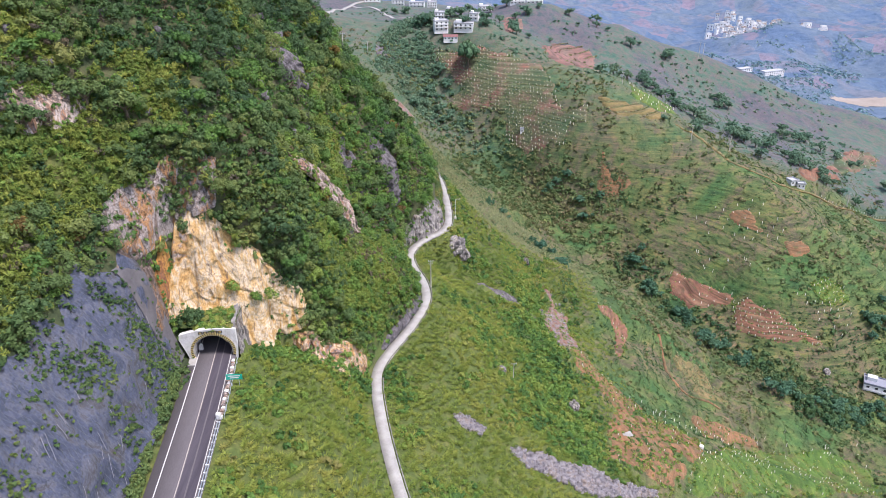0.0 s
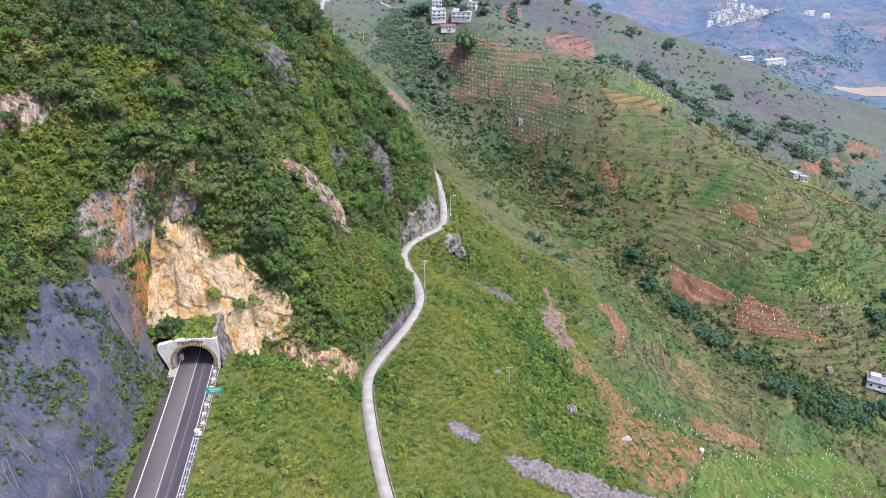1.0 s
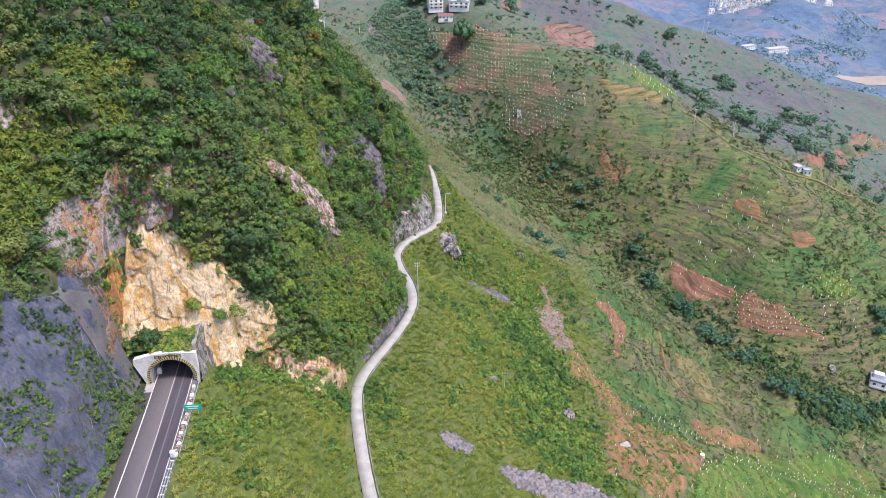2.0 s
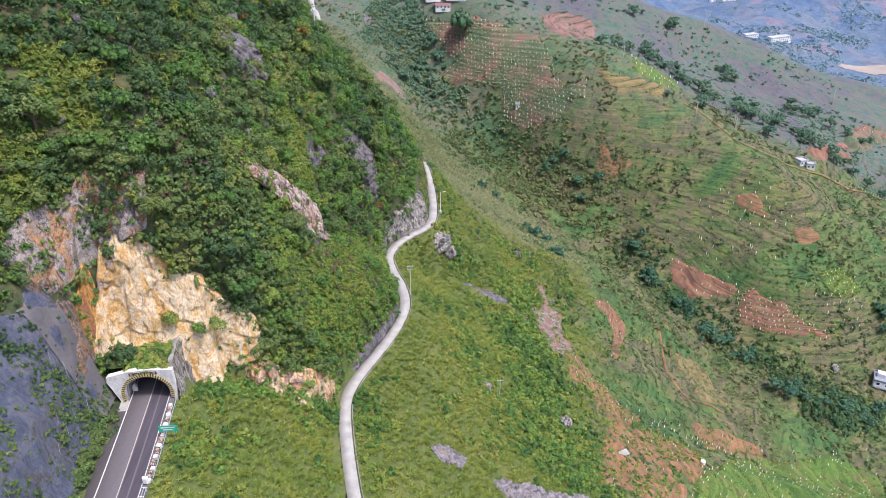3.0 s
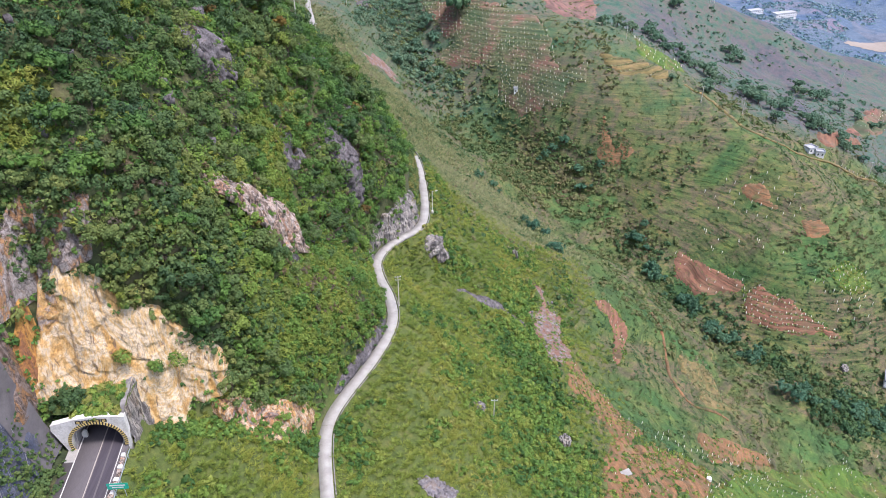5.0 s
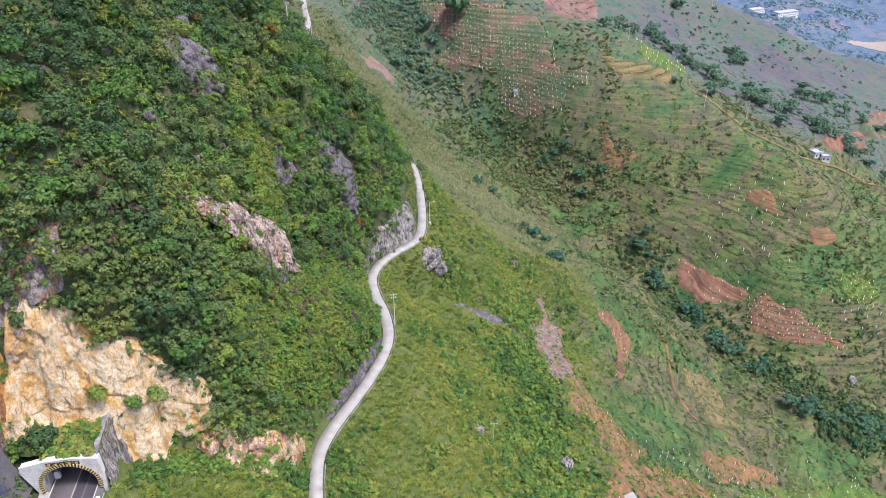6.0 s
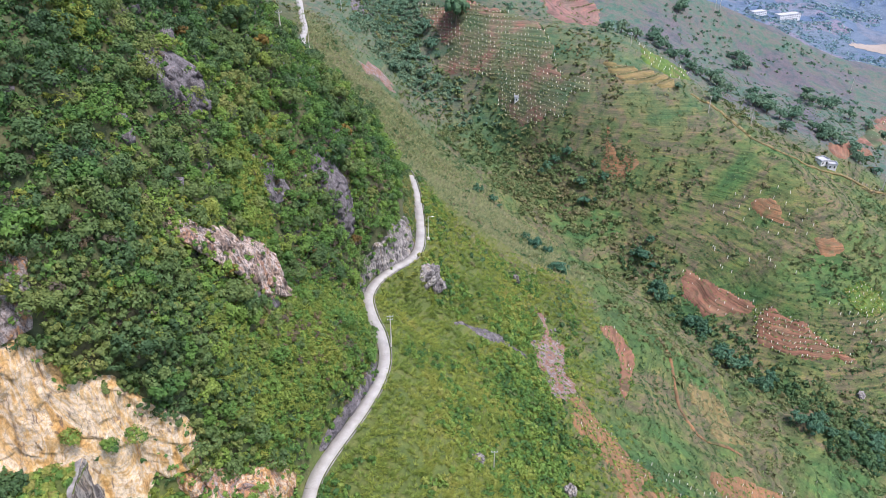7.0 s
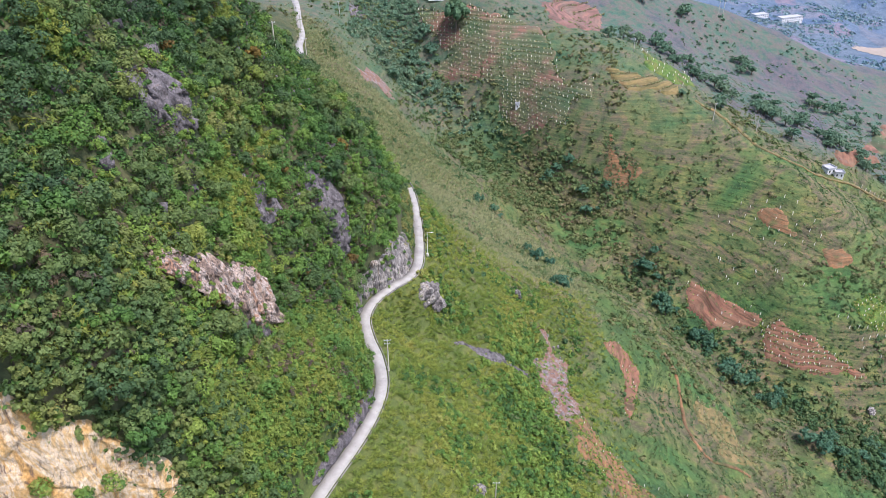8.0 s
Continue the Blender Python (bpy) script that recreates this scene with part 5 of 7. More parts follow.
def patch(name, label, category, material, poly, step=1.2, lift=0.3, row=0.0, ridge=0.35, seed=0, ragged=2.0, lumps=0.0):
    """A worked field or bare slip lying on the slope; rows follow the contours."""
    xs, ys = [p[0] for p in poly], [p[1] for p in poly]
    gx_, gy_ = np.arange(min(xs) - 3, max(xs) + 3, step), np.arange(min(ys) - 3, max(ys) + 3, step)
    X, Y = np.meshgrid(gx_, gy_, indexing="ij")
    wx, wy = X + ragged * vnoise(X / 6, Y / 6, 0, seed), Y + ragged * vnoise(X / 6, Y / 6, 7, seed)
    inn = inside(poly, wx, wy)
    Z = lie(X, Y)
    base = Z.copy()
    if row:
        t = (Z / row) % 1.0
        Z = Z + ridge * (1 - np.abs(2 * t - 1)) * 1.6
    if lumps:
        Z = Z + lumps * np.abs(fbm(X / 1.7, Y / 1.7, 0, 3, seed + 3)) + lumps * 0.6 * lattice_hash(np.round(X / step).astype(np.int64), np.round(Y / step).astype(np.int64), 0, seed)
    core = inn.copy()
    core[1:-1, 1:-1] = inn[1:-1, 1:-1] & inn[:-2, 1:-1] & inn[2:, 1:-1] & inn[1:-1, :-2] & inn[1:-1, 2:]
    Z = np.where(core, Z + lift, base - 0.4)
    grow = inn.copy()
    f = grid_faces(*X.shape)
    keep = grow.ravel()[f].sum(1) >= 2
    f = f[keep]
    used, inv = np.unique(f, return_inverse=True)
    v = np.stack([X, Y, Z], -1).reshape(-1, 3)[used]
    ob = raw_mesh(name, v, inv.reshape(-1, 4), material, soft=not lumps)
    FIELDS.append(poly)
    return tagged(ob, label, category, kind="structure")


def contour_spots(poly, every, row, keep, wander=0.3):
    """Places in rows that keep to the contours of a field."""
    xs, ys = [p[0] for p in poly], [p[1] for p in poly]
    yy = np.arange(min(ys), max(ys), 0.25)
    at = []
    for x in np.arange(min(xs), max(xs), every):
        col = np.full_like(yy, x) + 0.3 * np.sin(yy)
        k = np.floor(lie(col, yy) / row)
        hit = np.nonzero(np.diff(k))[0]
        for i in hit:
            if RNG.random() < keep:
                at.append((x + RNG.uniform(-wander, wander), yy[i] + RNG.uniform(-0.25, 0.25)))
    if not at:
        return None
    at = np.array(at)
    at = at[inside(poly, at[:, 0], at[:, 1])]
    return at


def stakes(label, poly, every, row, tall=2.0, wide=0.2, keep=0.85):
    """Pale posts standing in rows along the contours of a field."""
    at = contour_spots(poly, every, row, keep)
    if at is None:
        return None
    z = lie(at[:, 0], at[:, 1])
    n = len(at)
    lean = RNG.normal(scale=0.05, size=(n, 2)) * tall
    h = tall * RNG.uniform(0.8, 1.1, n)
    v = []
    for dz, sx, sy in ((-0.3, -1, -1), (-0.3, 1, -1), (-0.3, 1, 1), (-0.3, -1, 1), (1, -1, -1), (1, 1, -1), (1, 1, 1), (1, -1, 1)):
        top = dz > 0
        v.append(np.c_[at[:, 0] + sx * wide / 2 + top * lean[:, 0], at[:, 1] + sy * wide / 2 + top * lean[:, 1], z + np.where(top, h, -0.3)])
    v = np.stack(v, 1).reshape(-1, 3)
    f = (np.arange(n)[:, None, None] * 8 + np.array([(0, 1, 5, 4), (1, 2, 6, 5), (2, 3, 7, 6), (3, 0, 4, 7), (4, 5, 6, 7)])[None]).reshape(-1, 4)
    return tagged(raw_mesh("vineyard_stakes", v, f, STAKE), label, "stakes", kind="stuff")


def lips(label, poly, row, material, every=0.9, radius=0.55, leaf=0.5):
    """Grass along the edges of the terraces of a field."""
    at = contour_spots(poly, every, row, 0.9, 0.5)
    c = np.c_[at, lie(at[:, 0], at[:, 1]) + 0.7]
    r = RNG.uniform(0.6, 1.2, len(c)) * radius
    v, fs, tn = leaf_cloud(c, r, r * 0.7, 7, leaf)
    return tagged(raw_mesh("terrace_edge", v, fs, material, tone=0.4 + 0.6 * tn), label, "grass", kind="stuff")


def crop(label, poly, n, leaf, radius, material, each=10):
    xs, ys = [p[0] for p in poly], [p[1] for p in poly]
    x, y = RNG.uniform(min(xs), max(xs), n * 3), RNG.uniform(min(ys), max(ys), n * 3)
    ok = inside(poly, x, y)
    x, y = x[ok][:n], y[ok][:n]
    z = lie(x, y)
    c = np.stack([x, y, z + 0.2], -1)
    r = RNG.uniform(0.6, 1.2, len(c)) * radius
    v, f, tn = leaf_cloud(c, r, r * 0.8, each, leaf)
    return tagged(raw_mesh("field_crop", v, f, material, tone=tn), label, "crop", kind="stuff")


VINE = [(-8.8, 595.2), (7.4, 592.4), (30.1, 587.3), (43.2, 577.5), (54.4, 576.0), (77.9, 563.4), (84.1, 539.7), (85.7, 524.8), (91.2, 514.9), (106.8, 513.2), (103.4, 501.1), (90.2, 503.6), (89.5, 493.7), (73.4, 501.4), (64.0, 508.7), (53.2, 521.7), (47.5, 529.2), (50.5, 536.3), (37.7, 541.2), (5.9, 561.3), (10.9, 569.8), (19.9, 568.8), (7.3, 578.3), (-0.5, 584.9)]
patch("vineyard", "terraced hillside vineyard of red soil and green vines", "vineyard", VINE_SOIL, VINE, 1.0, 0.4, 3.0, 0.9, 1)
stakes("rows of pale vineyard stakes on the terraces", VINE, 2.6, 2.5, 2.0, 0.22)
crop("green vines between the stakes", VINE, 1900, 0.6, 0.9, FARLEAF)
lips("pale grass along the vineyard terraces", VINE, 2.5, PALEGRASS, 1.1, 0.7, 0.7)
RED_A = [(144.3, 390.8), (152.0, 375.9), (159.3, 363.5), (167.8, 352.1), (167.5, 348.1), (162.1, 346.6), (143.8, 353.7), (141.2, 364.2), (137.8, 375.9), (138.4, 383.4)]
patch("ploughed_field", "freshly ploughed red field with contour furrows", "field", RED_SOIL, RED_A, 0.9, 0.3, 1.5, 0.35, 2)
stakes("sparse pale stakes in the red field", RED_A, 3.2, 2.6, 1.8, 0.2)
RED_B = [(166.9, 347.9), (171.5, 348.6), (176.1, 343.6), (192.8, 331.8), (207.9, 322.4), (205.2, 320.4), (196.4, 321.8), (174.1, 327.5), (164.5, 336.1), (163.4, 342.5)]
patch("terraced_field", "red terraced field with rows of stakes", "field", RED_SOIL, RED_B, 0.8, 0.3, 2.0, 0.6, 3)
stakes("pale stakes along the red terraces", RED_B, 2.4, 2.0, 1.8, 0.2)
crop("grass strips along the terraces", RED_B, 220, 0.45, 0.7, LUSH)
crop("weeds in the ploughed field", RED_A, 130, 0.4, 0.6, LUSH)
lips("grass edges of the red terraces", RED_B, 2.0, PALEGRASS)
STRIP = [(76.1, 304.4), (84.0, 309.8), (89.4, 302.9), (90.7, 291.4), (85.7, 273.4), (80.3, 262.4), (77.2, 262.7), (83.0, 286.5), (81.4, 296.3)]
patch("field_strip", "narrow curved strip of tilled red soil", "field", RED_SOIL, STRIP, 0.7, 0.3, 1.2, 0.3, 4, 1.0)
stakes("short pale stakes in the curved strip", STRIP, 1.8, 1.4, 1.4, 0.14)
crop("weeds in the curved strip", STRIP, 220, 0.4, 0.6, LUSH)
SLIP = [(46.1, 290.8), (51.3, 294.2), (55.6, 291.5), (58.8, 286.0), (57.3, 266.2), (56.6, 251.2), (50.0, 239.7), (46.1, 248.6), (44.5, 264.6), (43.0, 274.7), (50.2, 287.5)]
patch("landslip", "reddish landslip scar with broken lilac-grey stones", "landslip", LANDSLIP, SLIP, 0.6, 0.25, 0, 0, 5, 3.5, 0.5)
rubble("loose lilac-grey stones on the landslip", SLIP, 170, 0.2, 0.7, SCREE, 4)
crop("weeds creeping over the landslip", SLIP, 150, 0.4, 0.8, LUSH, 20)
SLIP_B = [(55.9, 252.0), (62.5, 246.1), (68.5, 241.7), (72.4, 227.5), (78.1, 218.2), (69.7, 208.4), (64.4, 216.3), (57.9, 224.4), (53.1, 231.1)]
patch("bare_strip", "tan bare strip running down below the landslip", "landslip", TAN_SOIL, SLIP_B, 0.6, 0.25, 0, 0, 25, 3.0, 0.25)
crop("dry tufts on the bare strip", SLIP_B, 420, 0.4, 0.55, LUSH, 10)
stakes("short pale stakes on the bare strip", SLIP_B, 2.6, 2.0, 1.3, 0.1, 0.6)
ORANGE = [(63.4, 207.1), (80.7, 216.4), (93.0, 217.1), (101.4, 211.9), (93.6, 195.1), (85.9, 189.6), (80.4, 176.4), (74.5, 173.1), (68.2, 172.9), (61.1, 176.4), (52.0, 179.3), (57.8, 192.1)]
patch("bare_field", "bare orange hillside field with weeds", "field", TAN_SOIL, ORANGE, 0.7, 0.25, 0, 0, 6, 3.0, 0.2)
stakes("scattered pale stakes on bare orange soil", ORANGE, 3.4, 3.0, 1.4, 0.11, 0.6)
crop("weeds on the bare orange field", ORANGE, 420, 0.4, 0.9, LUSH, 24)
SCAR = [(181.3, 419.6), (188.5, 422.1), (194.6, 416.0), (197.5, 406.0), (198.3, 394.4), (193.4, 399.3), (187.1, 406.6)]
patch("bare_terrace", "bare tan terrace cut into the slope", "field", TAN_SOIL, SCAR, 1.0, 0.3, 2.2, 0.5, 7)
for k, poly in enumerate(([(165, 425), (200, 430), (214, 400), (205, 385), (180, 392), (166, 405)], [(150, 405), (165, 385), (180, 375), (190, 360), (172, 362), (158, 378)], [(195, 345), (215, 350), (232, 340), (222, 325), (208, 330)])):
    stakes("pale stakes scattered over the grassy slope", poly, 4.2, 3.2, 1.9, 0.2, 0.8)
patch("bare_terrace", "small bare tan terrace on the slope", "field", TAN_SOIL, [(205, 386), (216, 383), (218, 374), (206, 370)], 0.9, 0.3, 2.2, 0.5, 8)
RED_FAR = [(82.0, 626.3), (101.0, 649.8), (125.8, 654.8), (136.9, 642.2), (123.7, 582.1), (100.5, 566.0), (86.7, 580.5)]
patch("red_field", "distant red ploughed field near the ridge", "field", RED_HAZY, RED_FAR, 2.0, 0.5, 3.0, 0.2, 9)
lips("grass edges of the distant red field", RED_FAR, 3.0, PALEGRASS, 1.6, 0.9, 0.9)
RED_C = [(260.7, 491.9), (288.1, 518.0), (304.7, 518.1), (305.1, 511.4), (267.3, 479.4), (255.5, 475.3)]
patch("red_field", "bright red soil field beyond the ridge", "field", RED_SOIL, RED_C, 1.3, 0.4, 2.5, 0.5, 10)
YELLOW = [(112.2, 520.2), (127.3, 517.8), (148.6, 518.4), (162.3, 516.7), (161.9, 503.8), (145.8, 504.0), (127.0, 503.0), (117.7, 509.2)]
patch("straw_terraces", "yellow harvested terraces on the ridge side", "field", STRAW, YELLOW, 0.9, 0.5, 2.6, 0.9, 11)
lips("grass edges of the yellow terraces", YELLOW, 2.6, PALEGRASS, 0.9, 0.8, 0.7)
CREST = [(142.5, 554.0), (160.6, 547.9), (183.0, 558.7), (180.1, 537.4), (161.0, 518.3), (142.2, 527.6)]
patch("vineyard", "green vineyard strip along the ridge crest", "vineyard", GREEN_FIELD, CREST, 1.3, 0.4, 2.0, 0.4, 12)
stakes("pale stakes along the ridge crest", CREST, 2.8, 1.8, 2.0, 0.24)
LOW = [(89.4, 191.7), (123.8, 229.4), (153.5, 237.2), (180.8, 247.4), (193.1, 239.7), (189.2, 223.3), (103.4, 183.5), (81.3, 175.0)]
patch("vineyard", "lush green vineyard on the lower slope", "vineyard", GREEN_FIELD, LOW, 1.1, 0.3, 2.4, 0.35, 13)
stakes("rows of pale stakes in the lower vineyard", LOW, 2.9, 1.8, 1.6, 0.15)
crop("bright green vines in the lower vineyard", LOW, 1800, 0.4, 0.7, LUSH, 14)
STAKED = [(74.7, 228.8), (93.9, 233.5), (124.4, 238.2), (159.6, 251.0), (202.4, 256.2), (195.9, 241.5), (153.5, 237.2), (98.0, 205.7), (74.7, 212.2)]
stakes("pale stakes in rows over the grassy lower slope", STAKED, 3.0, 2.2, 1.6, 0.15)
RED_UP = [(53.8, 679.3), (72.6, 675.8), (75.0, 660.4), (51.7, 617.1)]
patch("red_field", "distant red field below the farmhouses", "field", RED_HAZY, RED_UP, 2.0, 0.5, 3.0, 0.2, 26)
BRIGHT = [(208.0, 351.4), (220.9, 358.8), (230.8, 355.1), (230.4, 345.4), (217.0, 337.8), (210.7, 341.4)]
patch("vineyard", "bright green staked vineyard plot on the valley side", "vineyard", GREEN_FIELD, BRIGHT, 1.0, 0.3, 2.4, 0.35, 27)
stakes("pale stakes in the bright green plot", BRIGHT, 2.8, 1.9, 1.7, 0.18)
crop("bright green vines in the staked plot", BRIGHT, 420, 0.5, 0.8, LUSH, 12)
TERR = [(293.8, 519.7), (356.0, 598.4), (378.3, 600.4), (381.5, 588.5), (336.3, 540.3), (312.0, 522.6)]
patch("straw_terraces", "pale curved terraces beyond the ridge", "field", VINE_SOIL, TERR, 1.4, 0.5, 2.6, 0.9, 14)
stakes("pale stakes on the curved terraces", TERR, 3.0, 2.4, 1.8, 0.2)
lips("grass edges of the curved terraces", TERR, 2.4, PALEGRASS, 1.0, 0.8, 0.7)
BANDP = [(106.8, 237.6), (118.0, 241.4), (127.4, 239.2), (140.2, 242.2), (137.7, 236.4), (121.4, 230.4), (104.5, 215.9), (105.2, 227.3)]
patch("bare_terrace", "orange bare soil terrace above the vineyard", "field", TAN_SOIL, BANDP, 0.8, 0.3, 0, 0, 15, 2.5, 0.2)
crop("tufts along the bare terrace", BANDP, 120, 0.4, 0.7, LUSH, 12)
MEADOW = [(116.2, 295.5), (128.7, 295.2), (134.1, 279.4), (134.7, 262.9), (125.2, 260.7), (115.3, 262.3), (113.4, 274.8)]
patch("straw_meadow", "yellowed grass meadow on the slope", "field", STRAW, MEADOW, 1.0, 0.25, 0, 0, 16, 4.5)
crop("dry grass over the meadow", MEADOW, 320, 0.4, 0.8, PALEGRASS, 10)
SCREE_SMALL = [(2.1, 159.6), (7.6, 163.1), (12.6, 161.4), (11.1, 157.2), (6.3, 156.3)]
SCREE_LONG = [(19.3, 158.8), (30.1, 162.6), (37.7, 164.3), (47.9, 168.8), (52.9, 167.4), (59.8, 168.7), (70.2, 169.3), (68.7, 167.3), (47.6, 157.8), (41.1, 156.9), (29.3, 155.6), (22.1, 156.0)]
patch("scree", "grey rubble scree in the grass", "scree", SCREE, SCREE_SMALL, 0.4, 0.2, 0, 0, 17, 1.0, 0.5)
patch("scree", "lilac-grey boulder scree running down the slope", "scree", SCREE, SCREE_LONG, 0.45, 0.2, 0, 0, 18, 1.5, 0.7)
rubble("lilac-grey boulders of the long scree", SCREE_LONG, 1500, 0.15, 1.1, SCREE, 5)
rubble("grey stones of the small scree", SCREE_SMALL, 260, 0.12, 0.6, SCREE, 6)
patch("gully", "stony gully running down through grass", "gully", DARKROCK, [(13, 254), (27, 256.5), (41, 267), (42, 264), (28, 253), (14, 251.5)], 0.5, 0.1, 0, 0, 19, 1.0, 0.4)
SCARP = [(110.1, 484.0), (117.2, 480.7), (115.9, 473.8), (126.0, 470.8), (129.7, 465.1), (123.0, 457.8), (112.4, 460.3), (109.3, 471.8)]
patch("landslip", "brown eroded patch on the far slope", "landslip", TAN_SOIL, SCARP, 1.0, 0.3, 0, 0, 20, 7.0, 0.3)
crop("scrub over the eroded patch", SCARP, 200, 0.5, 1.0, FARLEAF, 14)
patch("landslip", "pale stony slip beyond the hill", "landslip", LANDSLIP, [(-46, 496), (-38, 512), (-23, 519), (-17, 512), (-26, 500), (-36, 494)], 1.2, 0.2, 0, 0, 21, 6.0, 0.5)
PATH = along([(107.8, 314.8, 0), (109.5, 302.0, 0), (108.4, 291.9, 0), (107.3, 281.9, 0), (106.0, 268.5, 0), (108.5, 258.8, 0), (116.4, 257.2, 0), (126.8, 255.0, 0)], 2)
path_pts = np.c_[PATH[:, :2], lie(PATH[:, 0], PATH[:, 1])]
v, f = ribbon(path_pts, -0.7, 0.7, 0.3, 0.5)
tagged(raw_mesh("field_path", v, f, TAN_SOIL), "worn tan footpath along the field terraces", "path", kind="structure")
crest_line = along([(170, 505, 0), (192, 485, 0), (202, 467, 0), (213, 455, 0), (232, 452, 0), (255, 456, 0), (280, 450, 0), (313, 460, 0), (350, 470, 0)], 3)
crest_line[:, 2] = lie(crest_line[:, 0], crest_line[:, 1])
v, f = ribbon(crest_line, -1.3, 1.3, 0.5, 0.9)
tagged(raw_mesh("ridge_path", v, f, STRAW), "pale dirt path along the ridge crest", "path", kind="structure")
fence = thing("ridge_fence", (0, 0, 0), "row of short pale posts along the ridge path", "fence")
for x, y, z in along(crest_line, 2.6):
    if 262 < x < 345:
        part("post", tube(bmesh.new(), (x, y + 2.0, float(lie(x, y + 2.0)) - 0.3), (x + 0.1, y + 2.0, float(lie(x, y + 2.0)) + 1.7), 0.14, 0.12, 6), STAKE, fence)
UPPER = along([(-66, 455, 0), (-69, 469, 0), (-71, 490, 0), (-76, 511, 0), (-82, 540, 0), (-92, 580, 0), (-97, 616, 0), (-101, 680, 0), (-100, 720, 0), (-93, 772, 0), (-72, 790, 0)], 5)
UPPER[:, 2] = lie(UPPER[:, 0], UPPER[:, 1])
v, f = ribbon(UPPER, -2.0, 2.0, 0.7, 1.2)
tagged(raw_mesh("hill_road", v, f, CONCRETE), "pale concrete road climbing to the upper village", "road", kind="structure")
BRANCH = along([(-92, 765, 0), (-70, 745, 0), (-46, 660, 0), (-31, 640, 0), (-10, 632, 0)], 5)
BRANCH[:, 2] = lie(BRANCH[:, 0], BRANCH[:, 1])
v, f = ribbon(BRANCH, -1.6, 1.6, 0.7, 1.2)
tagged(raw_mesh("hill_road", v, f, CONCRETE), "narrow concrete lane to the farmhouses", "road", kind="structure")


def off_fields(x, y):
    free = np.ones(len(x))
    for poly in FIELDS:
        free[inside(poly, x, y)] = 0
    return free

# ---- houses ----
HOUSE_WALL = surface("rendered_wall", [(0.3, (0.68, 0.68, 0.67)), (0.7, (0.82, 0.82, 0.8))], 0.3, 0.85, 0.12)


def house(name, at, size, storeys, label, rz=0.0, bays=4, roof=None, group="", category="house", slope=False):
    """A plain rendered village house: walls, flat or low roof, and rows of windows."""
    w, d = size
    h = 3.0 * storeys
    z = float(lie(at[0], at[1]))
    if at[1] > 1000:
        z += 16 + 22 * float(smooth(1000, 1500, at[1]) * fbm(at[0] / 260, at[1] / 260, 0, 4, 88))
    ob = thing(name, (at[0], at[1], z), label, category, group, rz=rz)
    bm = bmesh.new()
    box(bm, (w, d, h + 3), (0, 0, h / 2 - 1.5), bevel=0.05)
    part("wall", bm, HOUSE_WALL, ob)
    bm = bmesh.new()
    if slope:
        vs = [bm.verts.new(p) for p in ((-w / 2 - 0.5, -d / 2 - 0.5, h), (w / 2 + 0.5, -d / 2 - 0.5, h), (w / 2 + 0.5, d / 2 + 0.5, h), (-w / 2 - 0.5, d / 2 + 0.5, h), (-w / 2 - 0.5, 0, h + d * 0.22), (w / 2 + 0.5, 0, h + d * 0.22))]
        for f in ((0, 1, 5, 4), (2, 3, 4, 5), (0, 4, 3), (1, 2, 5), (3, 2, 1, 0)):
            bm.faces.new([vs[k] for k in f])
    else:
        box(bm, (w + 0.6, d + 0.6, 0.3), (0, 0, h + 0.15))
        for sx, sy, lx, ly in ((0, 1, w + 0.6, 0.2), (0, -1, w + 0.6, 0.2), (1, 0, 0.2, d + 0.2), (-1, 0, 0.2, d + 0.2)):
            box(bm, (lx, ly, 0.8), (sx * (w / 2 + 0.2), sy * (d / 2 + 0.2), h + 0.7))
    part("roof", bm, roof or ROOF_GREY, ob)
    for s in range(storeys):
        for i in range(bays):
            bm = bmesh.new()
            box(bm, (w / bays * 0.34, 0.16, 1.3), (-w / 2 + (i + 0.5) * w / bays, -d / 2, 3.0 * s + 1.7))
            part("window" if s or i != bays // 2 else "door", bm, WINDOW_DARK, ob)
    if storeys > 1 and at[1] < 1000:
        for s in range(1, storeys):
            bm = bmesh.new()
            box(bm, (w * 0.92, 1.3, 0.18), (0, -d / 2 - 0.6, 3.0 * s))
            box(bm, (w * 0.92, 0.1, 0.9), (0, -d / 2 - 1.2, 3.0 * s + 0.45))
            part("balcony", bm, HOUSE_WALL, ob)
        if not slope:
            bm = bmesh.new()
            box(bm, (w * 0.3, d * 0.4, 2.4), (-w * 0.28, d * 0.15, h + 1.3), bevel=0.05)
            part("stair_hut", bm, HOUSE_WALL, ob)
    return ob


house("farmhouse", (-2, 606), (14, 9), 3, "white three-storey farmhouse with a flat roof", 12, 3)
house("farmhouse", (6, 600), (14, 8), 1, "low reddish farm outbuilding beside the houses", 5, 4, plain("rust_roof", (0.22, 0.1, 0.1), 0.8), slope=True)
house("farmhouse", (17, 605), (19, 10), 2, "white two-storey farmhouse with a grey roof", -8, 4)
house("farmhouse", (26, 616), (9, 8), 2, "small white farmhouse behind a tall tree", -15, 2)
house("farmhouse", (-3, 622), (10, 8), 2, "plain white farmhouse at the back of the yard", 0, 3)
for x, y, w, st, rz, lb in ((-74, 786, 20, 1, 8, "long low white village house by the road"), (-48, 800, 16, 2, 0, "white village house with a flat roof"), (-28, 806, 20, 2, -4, "white village house with dark windows"),
                            (-12, 812, 12, 3, 6, "tall narrow white village house"), (10, 826, 16, 2, 0, "white village house on the upper slope"), (40, 716, 15, 2, 10, "white house standing alone among trees"), (70, 716, 18, 2, 14, "white house on the second ridge"),
                            (88, 726, 20, 2, 10, "long white house on the second ridge")):
    house("village_house", (x, y), (w, 9), st, lb, rz, 4, group="upper village houses")
